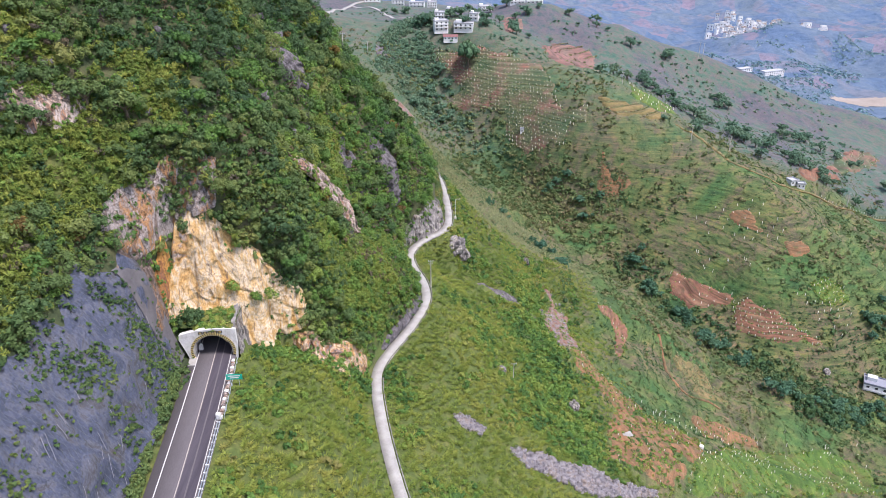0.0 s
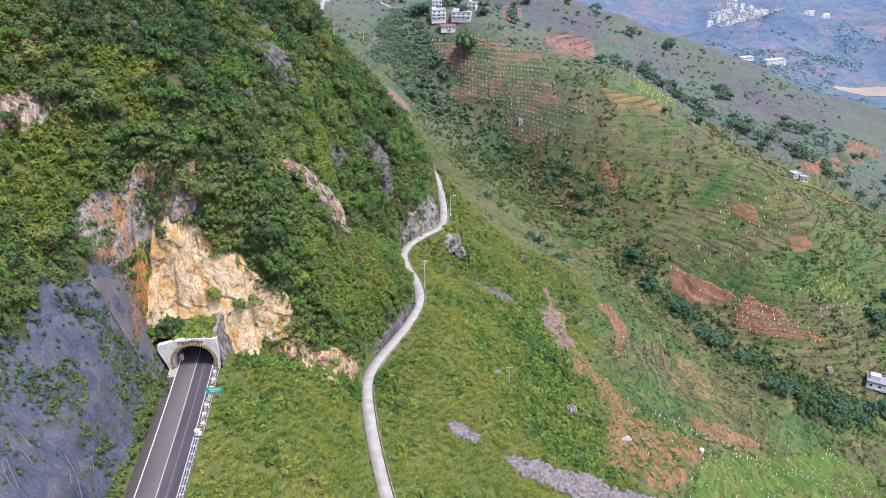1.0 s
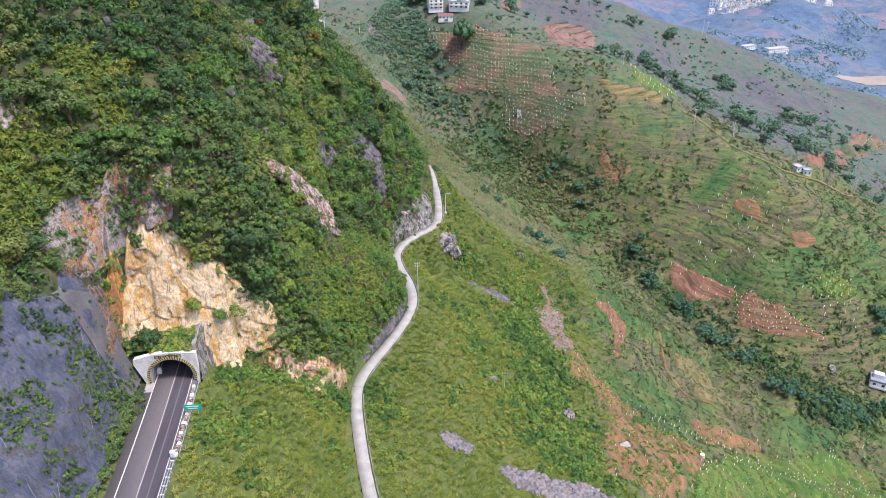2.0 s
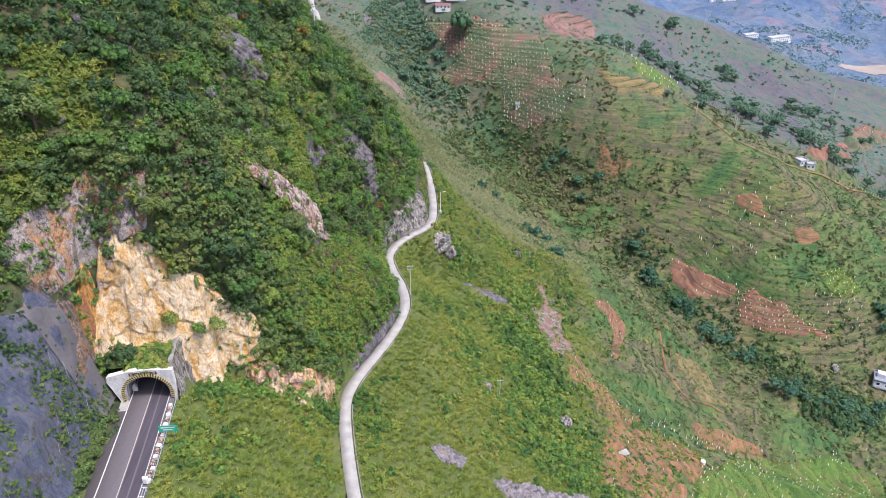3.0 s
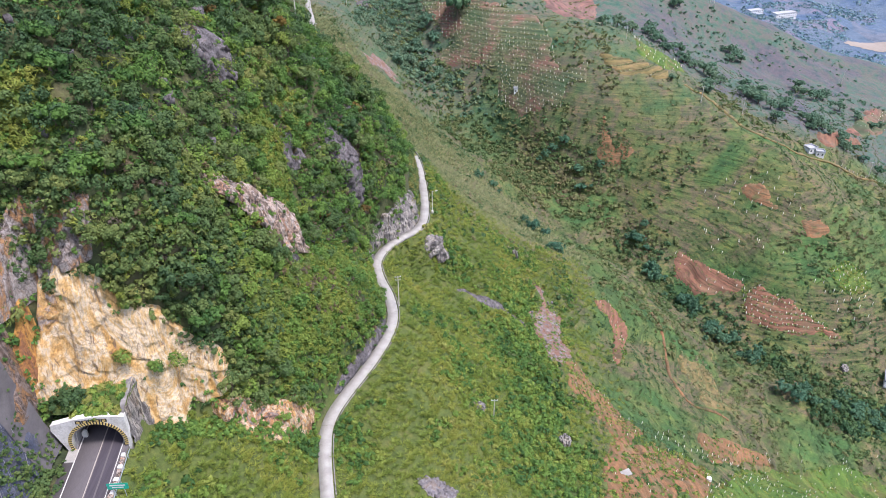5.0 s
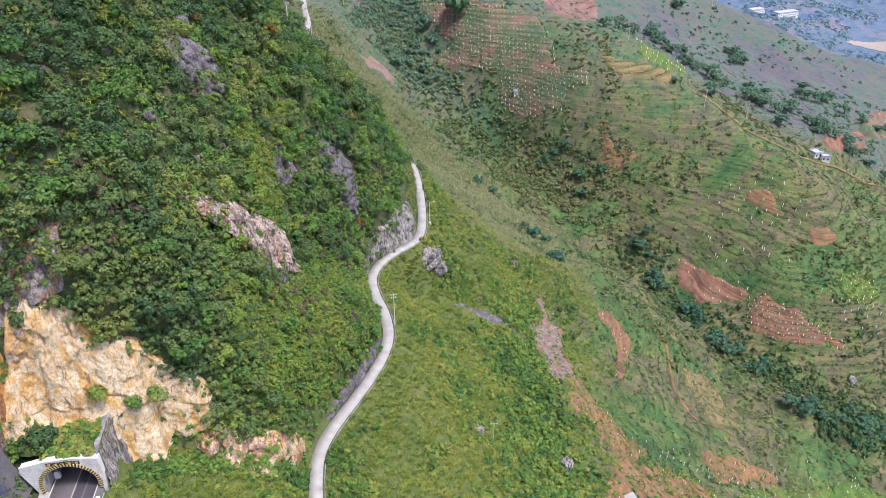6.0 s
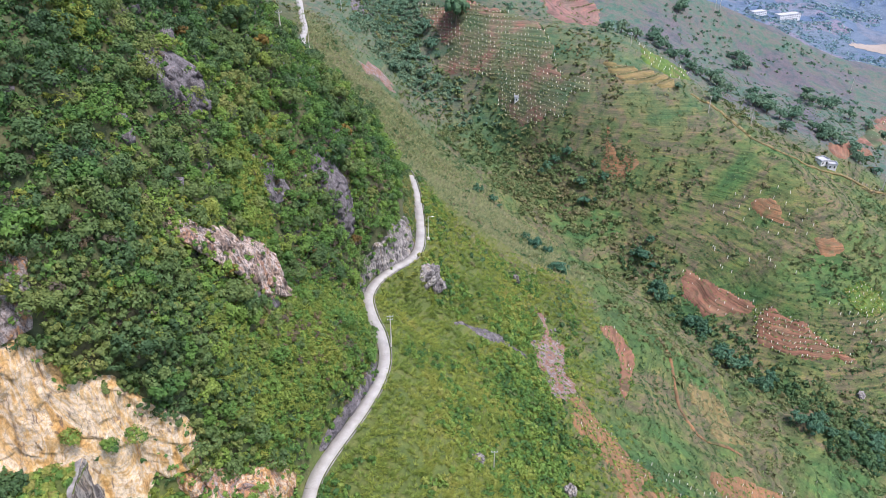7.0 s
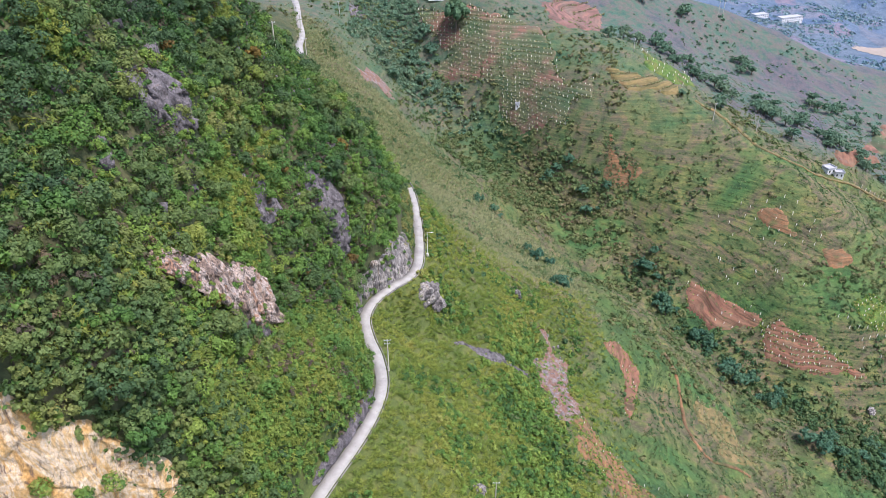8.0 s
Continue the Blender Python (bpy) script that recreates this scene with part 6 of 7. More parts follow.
house("valley_house", (233, 303), (16, 8), 2, "white valley house with a long grey roof", -28, 4, plain("slate_roof", (0.25, 0.26, 0.3), 0.75))
house("valley_house", (243, 298), (9, 8), 1, "low white annexe beside the valley house", -28, 2)
house("shed", (243, 463), (6, 5), 1, "small white shed on the ridge", 20, 2, category="shed")
house("shed", (248, 460), (5, 4), 1, "tumbledown grey shed on the ridge", -10, 2, category="shed")
house("field_hut", (60, 524), (2.4, 2.0), 1, "tiny white hut standing in the vineyard", 0, 1, category="hut")

for ob in [o for o in bpy.data.objects if o.name.split(".")[0] in ("farmhouse", "village_house")]:
    ob.matrix_basis = ob.matrix_basis @ Matrix.Scale(0.82, 4)

# ruined slab and tank on the lower slope
slab = thing("concrete_slab", (66, 195, float(ground(66, 195))), "broken grey concrete slab lying on the slope", "slab", rz=25)
bm = bmesh.new()
box(bm, (3.4, 2.2, 0.35), (0, 0, 0.6), Matrix.Rotation(0.25, 4, "X"), 0.05)
part("top", bm, CONCRETE, slab)
bm = bmesh.new()
box(bm, (3.0, 0.3, 0.9), (0, 0.8, 0.2), None, 0.04)
part("support", bm, CONCRETE, slab)
tank = thing("water_tank", (98.5, 206, float(ground(98.5, 206))), "small white water tank at the field edge", "tank", rz=10)
part("drum", tube(bmesh.new(), (0, 0, -0.3), (0, 0, 1.5), 0.9, 0.85, 14), PALE, tank)
part("lid", tube(bmesh.new(), (0, 0, 1.5), (0, 0, 1.75), 0.6, 0.3, 14), PALE, tank)

# ---- poles, lamps, wires ----
def utility_pole(at, tall, arms, label, z=None, rz=0.0, thick=0.16):
    z = float(lie(at[0], at[1])) if z is None else z
    ob = thing("utility_pole", (at[0], at[1], z), label, "pole", "utility poles", rz=rz)
    part("shaft", tube(bmesh.new(), (0, 0, -0.8), (0, 0, tall), thick * 1.35, thick * 0.8, 10), POLE_CONCRETE, ob)
    for k in range(arms):
        zz = tall - 0.3 - 1.1 * k
        bm = bmesh.new()
        box(bm, (1.9 - 0.3 * k, 0.12, 0.12), (0, 0, zz))
        arm = part("crossarm", bm, STEEL, ob)
        for x in (-0.8, 0.0, 0.8):
            bm = bmesh.new()
            tube(bm, (x * (1 - 0.15 * k), 0, zz + 0.05), (x * (1 - 0.15 * k), 0, zz + 0.4), 0.1, 0.07, 8)
            part("insulator", bm, PALE, arm)
    return ob


utility_pole((-4.3, 219.6), 11.0, 2, "tall concrete utility pole with crossarms beside the farm road", -32.3, 10)
utility_pole((23.8, 194.2), 7.6, 1, "slim concrete utility pole in the grassy slope", None, 0, 0.13)
for x, y, h, lb in ((176, 486, 11, "concrete utility pole on the ridge path"), (207, 492, 11, "concrete utility pole beside ridge trees"), (281, 455, 10, "utility pole at the ridge end"), (137, 544, 9, "utility pole on the vineyard crest"), (-39, 284, 9, "pale pole on the wooded crest"),
                    (-58, 560, 10, "utility pole on the far slope"), (-9, 316, 8, "roadside pole where the farm road turns"), (352, 640, 12, "utility pole on the second ridge"), (247, 700, 16, "tall utility pole on the second ridge"), (251, 700, 16, "tall utility pole beside its twin"),
                    (-73, 500, 9, "utility pole beside the hill road"), (-64, 462, 9, "utility pole at the hill road bend")):
    utility_pole((x, y), h, 1, lb, None, RNG.uniform(-20, 20), 0.2)

lamp = thing("street_lamp", (5.2, 277, -32.1), "slender white street lamp at the farm road bend", "street lamp")
part("shaft", tube(bmesh.new(), (0, 0, -0.8), (0, 0, 8.6), 0.14, 0.08, 10), PALE, lamp)
bm = bmesh.new()
tube(bm, (0, 0, 8.5), (1.3, -0.2, 8.8), 0.05, 0.05, 6)
part("arm", bm, PALE, lamp)
bm = bmesh.new()
box(bm, (0.9, 0.3, 0.14), (1.6, -0.25, 8.85), bevel=0.04)
part("lamp_head", bm, PALE, lamp)
part("footing", tube(bmesh.new(), (0, 0, -0.5), (0, 0, 0.35), 0.6, 0.5, 10), POLE_CONCRETE, lamp)


def wire(a, b, sag, label):
    a, b = Vector(a), Vector(b)
    bm = bmesh.new()
    pts = [a.lerp(b, s) - Vector((0, 0, sag * 4 * s * (1 - s))) for s in (i / 10 for i in range(11))]
    for p, q in zip(pts, pts[1:]):
        tube(bm, p, q, 0.03, 0.03, 4)
    return tagged(part("overhead_wire", bm, WIRE_DARK), label, "wire", "overhead wires")


for dx in (-0.8, 0.8):
    wire((176 + dx, 486, float(lie(176, 486)) + 11), (207 + dx, 492, float(lie(207, 492)) + 11), 0.8, "thin overhead wire between ridge poles")
    wire((207 + dx, 492, float(lie(207, 492)) + 11), (281 + dx, 455, float(lie(281, 455)) + 10), 2.0, "long overhead wire along the ridge")

# ---- single trees ----
def tree_kind(name, label, crown_mat, tall, radius, leaves_n, leaf, seed, group):
    """A tapered trunk with limbs, and a crown of clumps with gaps."""
    rng = np.random.default_rng(seed)
    ob = thing(name, (0, 0, 0), label, "tree", group)
    bm = bmesh.new()
    base = 0.07 * tall
    tube(bm, (0, 0, -0.8), (0.1, 0.05, tall * 0.55), base, base * 0.5, 7)
    tips = []
    for i in range(6):
        a = i * 1.05 + rng.uniform(-0.3, 0.3)
        tip = (radius * 0.6 * math.cos(a), radius * 0.6 * math.sin(a), tall * rng.uniform(0.55, 0.85))
        tube(bm, (0.05, 0.03, tall * rng.uniform(0.3, 0.5)), tip, base * 0.4, base * 0.12, 5)
        tips.append(tip)
    part("trunk", bm, BARK, ob)
    tips.append((0, 0, tall * 0.8))
    c = np.array([t for t in tips for _ in range(1)]) + rng.normal(scale=0.12 * radius, size=(len(tips), 3))
    r = rng.uniform(0.5, 0.75, len(c)) * radius
    v, f, tn = crowns(c, r, r * 0.85, 5, leaves_n // (5 * len(c)), leaf, rng=rng)
    raw_mesh("crown", v, f, crown_mat, ob, tone=0.4 * np.repeat(rng.random(), len(v)) + 0.25 * tn)
    return ob


hill_kinds = [tree_kind("tree", "small dark green tree rooted in the steep hillside", SHRUB, 3.6 + 0.5 * i, 2.5 + 0.2 * i, 1050, 0.33, 100 + i, "hillside trees") for i in range(3)]
hill_kinds += [tree_kind("tree", "bright green leafy tree on the steep hillside", LUSH, 3.2, 2.3, 1050, 0.32, 110, "hillside trees"), tree_kind("tree", "rust-brown autumn tree on the steep hillside", leaves("autumn_leaves", [(0.3, (0.13, 0.09, 0.03)), (0.5, (0.22, 0.15, 0.035)), (0.7, (0.15, 0.1, 0.06))]), 2.8, 1.7, 490, 0.36, 111, "hillside trees")]
spots = scatter(240, -95, -14, 100, 318, lambda x, y: sample(WOODED, x, y) * (1 - 0.9 * bright_grass(x, y)) * off_roads(x, y, 2.5) * bare(x, y, lie(x, y)) * smooth(-0.2, 0.5, fbm(x / 20, y / 20, 0, 2, 55)))
for i, (x, y, z) in enumerate(spots):
    pick = (0, 1, 2, 0, 1, 2, 3, 0, 1, 2, 3, 0, 1, 2, 3, 0, 1, 2, 3, 4)[int(RNG.integers(0, 20))]
    s = RNG.uniform(0.7, 1.35)
    m = pose(x, y, z, RNG.uniform(-6, 6), RNG.uniform(-6, 6), RNG.uniform(0, 360)) @ Matrix.Scale(s, 4)
    if i < 5:
        hill_kinds[i].matrix_basis = pose(x, y, z)
    else:
        copy_thing(hill_kinds[pick], m)

valley_kinds = [tree_kind("valley_tree", "broad dark green tree on the valley side", DARKLEAF, 7.0, 3.8, 760, 0.7, 120 + i, "valley trees") for i in range(2)]
valley_kinds.append(tree_kind("valley_tree", "hazy blue-green tree on the ridge", HAZED_RIDGELEAF, 6.5, 3.8, 760, 0.7, 124, "valley trees"))
big = tree_kind("big_tree", "large rounded dark tree below the farmhouses", DARKLEAF, 20, 10.5, 2400, 1.6, 130, "valley trees")
big.matrix_basis = pose(20, 578, float(lie(20, 578)) - 1) @ Matrix.Diagonal((0.7, 0.7, 1.1, 1))
clumps = [((168, 283), 6, 4), ((180, 280), 9, 5), ((196, 280), 9, 6), ((212, 278), 8, 6), ((222, 284), 7, 3), ((240, 332), 12, 6), ((252, 345), 10, 4), ((163, 506), 3, 1), ((186, 505), 4, 2), ((231, 540), 12, 6), ((245, 524), 12, 7), ((258, 505), 14, 6),
          ((300, 580), 14, 5), ((320, 560), 20, 5), ((150, 322), 9, 7), ((137, 345), 9, 7), ((126, 372), 9, 6), ((118, 405), 9, 6), ((100, 455), 10, 5), ((75, 480), 12, 5), ((160, 305), 7, 5), ((148, 585), 14, 6), ((172, 590), 16, 6), ((196, 585), 14, 5), ((-20, 560), 16, 9),
          ((-5, 545), 14, 7), ((0, 575), 10, 5), ((60, 640), 20, 6), ((140, 700), 25, 6), ((200, 690), 22, 5), ((30, 690), 25, 5), ((70, 345), 8, 3), ((55, 385), 8, 4), ((30, 425), 9, 4), ((290, 480), 12, 4), ((320, 470), 14, 4), ((350, 490), 16, 4), ((20, 620), 12, 4), ((172, 575), 7, 7), ((188, 562), 7, 7), ((205, 545), 7, 7), ((226, 527), 7, 6), ((262, 502), 7, 7), ((280, 492), 7, 6), ((300, 600), 10, 6), ((250, 640), 12, 6), ((8, 626), 7, 6), ((-16, 612), 6, 6), ((34, 608), 6, 5), ((28, 628), 7, 5), ((-40, 690), 12, 5), ((80, 690), 12, 5)]
first = True
for (cx, cy), spreadr, n in clumps:
    for j in range(n):
        x, y = cx + RNG.normal() * spreadr * 0.62, cy + RNG.normal() * spreadr * 0.62
        s = RNG.uniform(0.45, 1.2)
        m = pose(x, y, float(lie(x, y)) - 0.4, 0, 0, RNG.uniform(0, 360)) @ Matrix.Scale(s, 4)
        if first:
            valley_kinds[0].matrix_basis, valley_kinds[1].matrix_basis = m, m @ pose(5, 3, 0)
            valley_kinds[2].matrix_basis = pose(176, 568, float(lie(176, 568)) - 0.4)
            first = False
        else:
            copy_thing(valley_kinds[2 if y > 480 else j % 2], m)

# shrubs rooted in the cliff face
for x, y, z, r in ((-49.2, 144.4, 13.5, 1.6), (-44.6, 146.2, 9.6, 1.4), (-42.0, 149.8, 8.0, 1.9), (-48.1, 147.8, 22.8, 1.0), (-46.2, 149.2, 23.0, 0.8)):
    ob = thing("cliff_shrub", (x, y, z), "round bright green shrub growing from the cliff face", "shrub", "cliff shrubs")
    v, f, tn = leaf_cloud(np.array([[0, 0, 0.0], [0.4 * r, -0.2, -0.3 * r], [-0.4 * r, 0, 0.3 * r]]), np.array([r, 0.7 * r, 0.7 * r]), np.array([r, 0.7 * r, 0.7 * r]) * 0.9, 130, 0.3)
    raw_mesh("foliage", v, f, LUSH, ob, tone=tn)
    part("stem", tube(bmesh.new(), (0, 1.6, -0.4), (0, 0, 0), 0.1, 0.05, 6), BARK, ob)

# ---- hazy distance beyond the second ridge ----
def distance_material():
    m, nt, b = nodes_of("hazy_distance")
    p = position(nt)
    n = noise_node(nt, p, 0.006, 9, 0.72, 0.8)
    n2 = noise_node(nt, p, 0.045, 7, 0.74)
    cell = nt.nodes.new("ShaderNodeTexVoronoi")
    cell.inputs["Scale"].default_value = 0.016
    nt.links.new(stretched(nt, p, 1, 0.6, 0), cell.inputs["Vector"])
    # the distance's haze is mixed into these blue land colours
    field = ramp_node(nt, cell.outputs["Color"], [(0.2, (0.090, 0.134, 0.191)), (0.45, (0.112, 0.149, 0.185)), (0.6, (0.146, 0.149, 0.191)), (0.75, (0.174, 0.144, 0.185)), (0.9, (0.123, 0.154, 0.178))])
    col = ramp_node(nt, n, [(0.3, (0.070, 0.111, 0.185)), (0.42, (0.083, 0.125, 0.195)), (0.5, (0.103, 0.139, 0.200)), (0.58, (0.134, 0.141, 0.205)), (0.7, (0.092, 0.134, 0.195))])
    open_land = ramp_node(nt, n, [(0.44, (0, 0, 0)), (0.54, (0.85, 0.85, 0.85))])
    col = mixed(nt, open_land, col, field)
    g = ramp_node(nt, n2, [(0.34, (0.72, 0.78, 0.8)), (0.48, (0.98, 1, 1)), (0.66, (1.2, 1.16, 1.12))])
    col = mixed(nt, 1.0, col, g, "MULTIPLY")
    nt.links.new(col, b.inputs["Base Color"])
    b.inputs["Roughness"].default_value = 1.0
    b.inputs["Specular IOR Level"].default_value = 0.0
    # a weak glow in the same blue adds the haze's brightness
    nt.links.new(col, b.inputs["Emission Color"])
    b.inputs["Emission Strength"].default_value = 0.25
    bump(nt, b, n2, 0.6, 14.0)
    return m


def far_height(x, y):
    return lie(x, y) + 60 * smooth(1010, 1110, y) - 30 * (1 - smooth(1000, 1130, y)) + smooth(1100, 1600, y) * 45 * fbm(x / 330, y / 330, 0, 5, 88)


bx, by = np.linspace(-900, 2600, 220), np.geomspace(985, 4400, 170)
BX, BY = np.meshgrid(bx, by, indexing="ij")
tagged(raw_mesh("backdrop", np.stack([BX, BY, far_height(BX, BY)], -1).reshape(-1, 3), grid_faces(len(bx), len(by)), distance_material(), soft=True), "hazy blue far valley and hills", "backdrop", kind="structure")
sand_poly = [(656, 1216), (731, 1270), (800, 1262), (800, 1210), (720, 1195)]
xs, ys = np.meshgrid(np.arange(640, 830, 6.0), np.arange(1180, 1300, 6.0), indexing="ij")
inn = inside(sand_poly, xs, ys)
f = grid_faces(*xs.shape)
f = f[inn.ravel()[f].all(1)]
tagged(raw_mesh("sand_flat", np.stack([xs, ys, far_height(xs, ys) + 0.8], -1).reshape(-1, 3), f, SAND), "pale sandy river flat in the far valley", "river bed", kind="structure")
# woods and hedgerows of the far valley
# leaf greens shifted to pale blue, so haze is part of their colour
HAZELEAF = leaves("hazed_leaves", [(0.12, (0.102, 0.212, 0.264)), (0.34, (0.136, 0.255, 0.281)), (0.6, (0.187, 0.297, 0.306)), (0.9, (0.255, 0.323, 0.306))], patch=0.004)
_n = 22000
wx, wy = RNG.uniform(250, 1500, _n), 1050 * (2500 / 1050) ** RNG.random(_n)
ok = (fbm(wx / 110, wy / 110, 0, 4, 41) + RNG.normal(scale=0.2, size=_n) > 0.3) & ~inside([(620, 1170), (740, 1300), (840, 1290), (840, 1180)], wx, wy) & (wx > 0.36 * wy)
wx, wy = wx[ok], wy[ok]
rad = RNG.uniform(2, 6, len(wx)) * (wy / 1500) ** 0.5
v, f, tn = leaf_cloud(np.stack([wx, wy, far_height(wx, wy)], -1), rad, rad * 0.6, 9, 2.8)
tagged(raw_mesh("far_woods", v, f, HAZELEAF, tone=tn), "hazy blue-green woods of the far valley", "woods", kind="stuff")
# buildings of the far valley
for at, size, st, lb, rz, bays in (((622, 1354), (46, 14), 3, "long white hall in the far valley", 20, 9), ((575, 1370), (30, 12), 2, "white school-like building in the far valley", 24, 6)):
    hall = house("hall", at, size, st, lb, rz, bays, category="building")
    hall.matrix_basis = pose(*at, float(far_height(*at)), 0, 0, rz)
TOWN_WALL = plain("town_whitewash", (0.88, 0.87, 0.84), 0.8)
town_kinds = []
for k, (size, lb) in enumerate((((14, 11), "white rendered town house in the far valley"), ((20, 10), "long pale town building in the far valley"), ((12, 12), "square white town house with a tan roof"))):
    one = house("town_house", (800 + 30 * k, 2300), size, 2, lb, 10, 2, roof=(plain("pale_roof", (0.62, 0.62, 0.62), 0.8), plain("white_roof", (0.75, 0.74, 0.72), 0.8), plain("tan_roof", (0.55, 0.45, 0.38), 0.8))[k], group="far town houses")
    for child in one.children:
        if child.data and child.data.materials and child.data.materials[0] == HOUSE_WALL:
            child.data.materials[0] = TOWN_WALL
    town_kinds.append(one)
for i in range(280):
    a, r = RNG.uniform(0, 2 * math.pi), RNG.random() ** 0.55
    x, y = 1080 + 225 * r * math.cos(a) + 70 * r * math.sin(a), 2440 + 290 * r * math.sin(a) + 60 * r * math.cos(a)
    m = pose(x, y, float(far_height(x, y)), 0, 0, RNG.uniform(-35, 35)) @ Matrix.Diagonal((RNG.uniform(0.6, 1.1), RNG.uniform(0.7, 1.1), RNG.uniform(0.8, 2.0), 1))
    if i < 3:
        town_kinds[i].matrix_basis = m
    else:
        copy_thing(town_kinds[i % 3], m)

# ---- vegetation of the slopes ----
def kinds(x, y):
    """0 dark shrub .. 1 bright fern and grass, in patches over the hill."""
    bowl = smooth(-36, -24, x) * (1 - smooth(200, 230, y)) * smooth(158, 170, y)
    spur = smooth(-44, -36, x) * smooth(222, 236, y) * (1 - smooth(-30, -24, x)) * (1 - smooth(246, 260, y))
    return 0.42 + 0.5 * fbm(x / 15, y / 15, 0, 3, 77) + 0.6 * bowl + 0.35 * spur + 0.3 * smooth(-60, -72, x) * (1 - smooth(150, 165, y))


def hill_weight(x, y):
    z = lie(x, y)
    fill = (x > -62) & (x < -46.5) & (y < 147.5)
    return sample(WOODED, x, y) * off_roads(x, y, 1.6) * bare(x, y, z) * off_fields(x, y) * np.where(fill, 0, 1)


hill_all = scatter(9000, -96, -5, 88, 318, lambda x, y: hill_weight(x, y) * (1 - 0.9 * bright_grass(x, y)))
rad = 0.8 + 2.7 * RNG.random(len(hill_all)) ** 1.6
order = np.argsort(-rad[:3000])
hill_all[:3000], rad[:3000] = hill_all[:3000][order], rad[:3000][order]
keep = apart(hill_all, rad, 1.25)
hill_all, rad = hill_all[keep], rad[keep]
# neighbours share a hue: shrubs of one kind grow together
clump = 0.5 + 0.5 * fbm(hill_all[:, 0] / 8, hill_all[:, 1] / 8, hill_all[:, 2] / 8, 2, 71)
stand = fbm(hill_all[:, 0] / 26, hill_all[:, 1] / 26, hill_all[:, 2] / 26, 2, 73)
shade = np.clip(0.06 + 0.46 * RNG.random(len(rad)) ** 1.7 + 0.2 * clump + 0.28 * stand - 0.26 * smooth(-42, -54, hill_all[:, 0]) * smooth(150, 165, hill_all[:, 1]), 0, 1)
lush = (clump >= 0.55) & ((hill_all[:, 0] > -50) | (hill_all[:, 1] < 150))
bright = RNG.random(len(rad)) < 0.08 + 0.68 * smooth(-46, -34, hill_all[:, 0]) * smooth(150, 175, hill_all[:, 1])
for name, mat, sel, lumps, per, leaf, label in (("hillside_shrubs", SHRUB, (rad > 2.0) & ~bright, 10, 56, 0.33, "dense dark green shrubs covering the steep hillside"),
                                                ("bright_shrubs", LUSH, (rad > 2.0) & bright, 10, 56, 0.33, "large bright green shrubs among the dark ones"),
                                                ("small_shrubs", SHRUB, (rad <= 2.0) & ~lush, 6, 32, 0.3, "smaller dark shrubs filling the gaps on the hillside"),
                                                ("low_shrubs", LUSH, (rad <= 2.0) & lush, 6, 32, 0.3, "lower bright green shrubs between the large ones")):
    q, r = hill_all[sel], rad[sel]
    v, f, tn = crowns(q + np.stack([0 * r, 0 * r, r * 0.45], -1), r, r * RNG.uniform(0.8, 1.15, len(r)), lumps, per, leaf)
    tagged(raw_mesh(name, v, f, mat, tone=(0.92 if mat == SHRUB else 0.85) * np.repeat(shade[sel], lumps * per * 3) + 0.05 * tn), label, "shrubs", kind="stuff")
dry = spaced(scatter(750, -96, -8, 100, 318, lambda x, y: hill_weight(x, y) * np.clip(smooth(0.1, 0.4, fbm(x / 16, y / 16, 0, 2, 33)) + np.exp(-((x + 47) / 6) ** 2 - ((y - 159) / 6) ** 2), 0, 1)), 1.6)
rad = RNG.uniform(0.8, 1.7, len(dry))
v, f, tn = crowns(dry + np.array([0.2, -0.3, 1.0]), rad, rad * 0.9, 5, 24, 0.3, slim=0.35)
tagged(raw_mesh("dry_bushes", v, f, TWIGS, tone=tn), "brown twiggy bushes losing their leaves", "bushes", kind="stuff")
fern = scatter(3600, -96, -5, 88, 318, lambda x, y: hill_weight(x, y) * np.clip(bright_grass(x, y) + 0.1 * smooth(0.1, 0.6, kinds(x, y)), 0, 1))
rad = RNG.uniform(0.8, 1.7, len(fern))
v, f, tn = crowns(fern + np.array([0.2, -0.2, 0.3]), rad, rad * 0.8, 5, 11, 0.62, slim=0.2, droop=0.3)
bowl = smooth(-36, -28, fern[:, 0]) * smooth(160, 168, fern[:, 1])
tagged(raw_mesh("hillside_grass", v, f, GRASS, tone=0.5 * tn + 0.12 * np.repeat(1 - bowl, 165)), "bright feathery grass in patches on the hillside", "grass", kind="stuff")
cleft = np.concatenate(CLEFTS[:7])
rad = RNG.uniform(0.4, 1.1, len(cleft))
v, f, tn = crowns(cleft + np.array([0.2, -0.2, 0.1]), rad, rad, 4, 22, 0.28)
tagged(raw_mesh("cleft_shrubs", v, f, LUSH, tone=0.6 * tn), "small green shrubs rooted in clefts of the rocks", "shrubs", kind="stuff")
# shrubs holding on to the steep ground above the cliff
def steep(x, y):
    return smooth(1.6, 3.0, np.hypot(lie(x + 0.7, y) - lie(x - 0.7, y), lie(x, y + 0.7) - lie(x, y - 0.7)) / 1.4)


ledge = scatter(800, -68, -28, 143, 176, lambda x, y: steep(x, y) * bare(x, y, lie(x, y)) * sample(WOODED, x, y))
rad = RNG.uniform(0.7, 1.7, len(ledge))
keep = apart(ledge, rad, 0.7)
v, f, tn = crowns(ledge[keep] + np.array([0.3, -0.6, 0.1]), rad[keep], rad[keep], 5, 26, 0.32)
tagged(raw_mesh("ledge_shrubs", v, f, SHRUB, tone=0.05 + 0.6 * tn), "shrubs clinging to the steep ground above the cliff", "shrubs", kind="stuff")
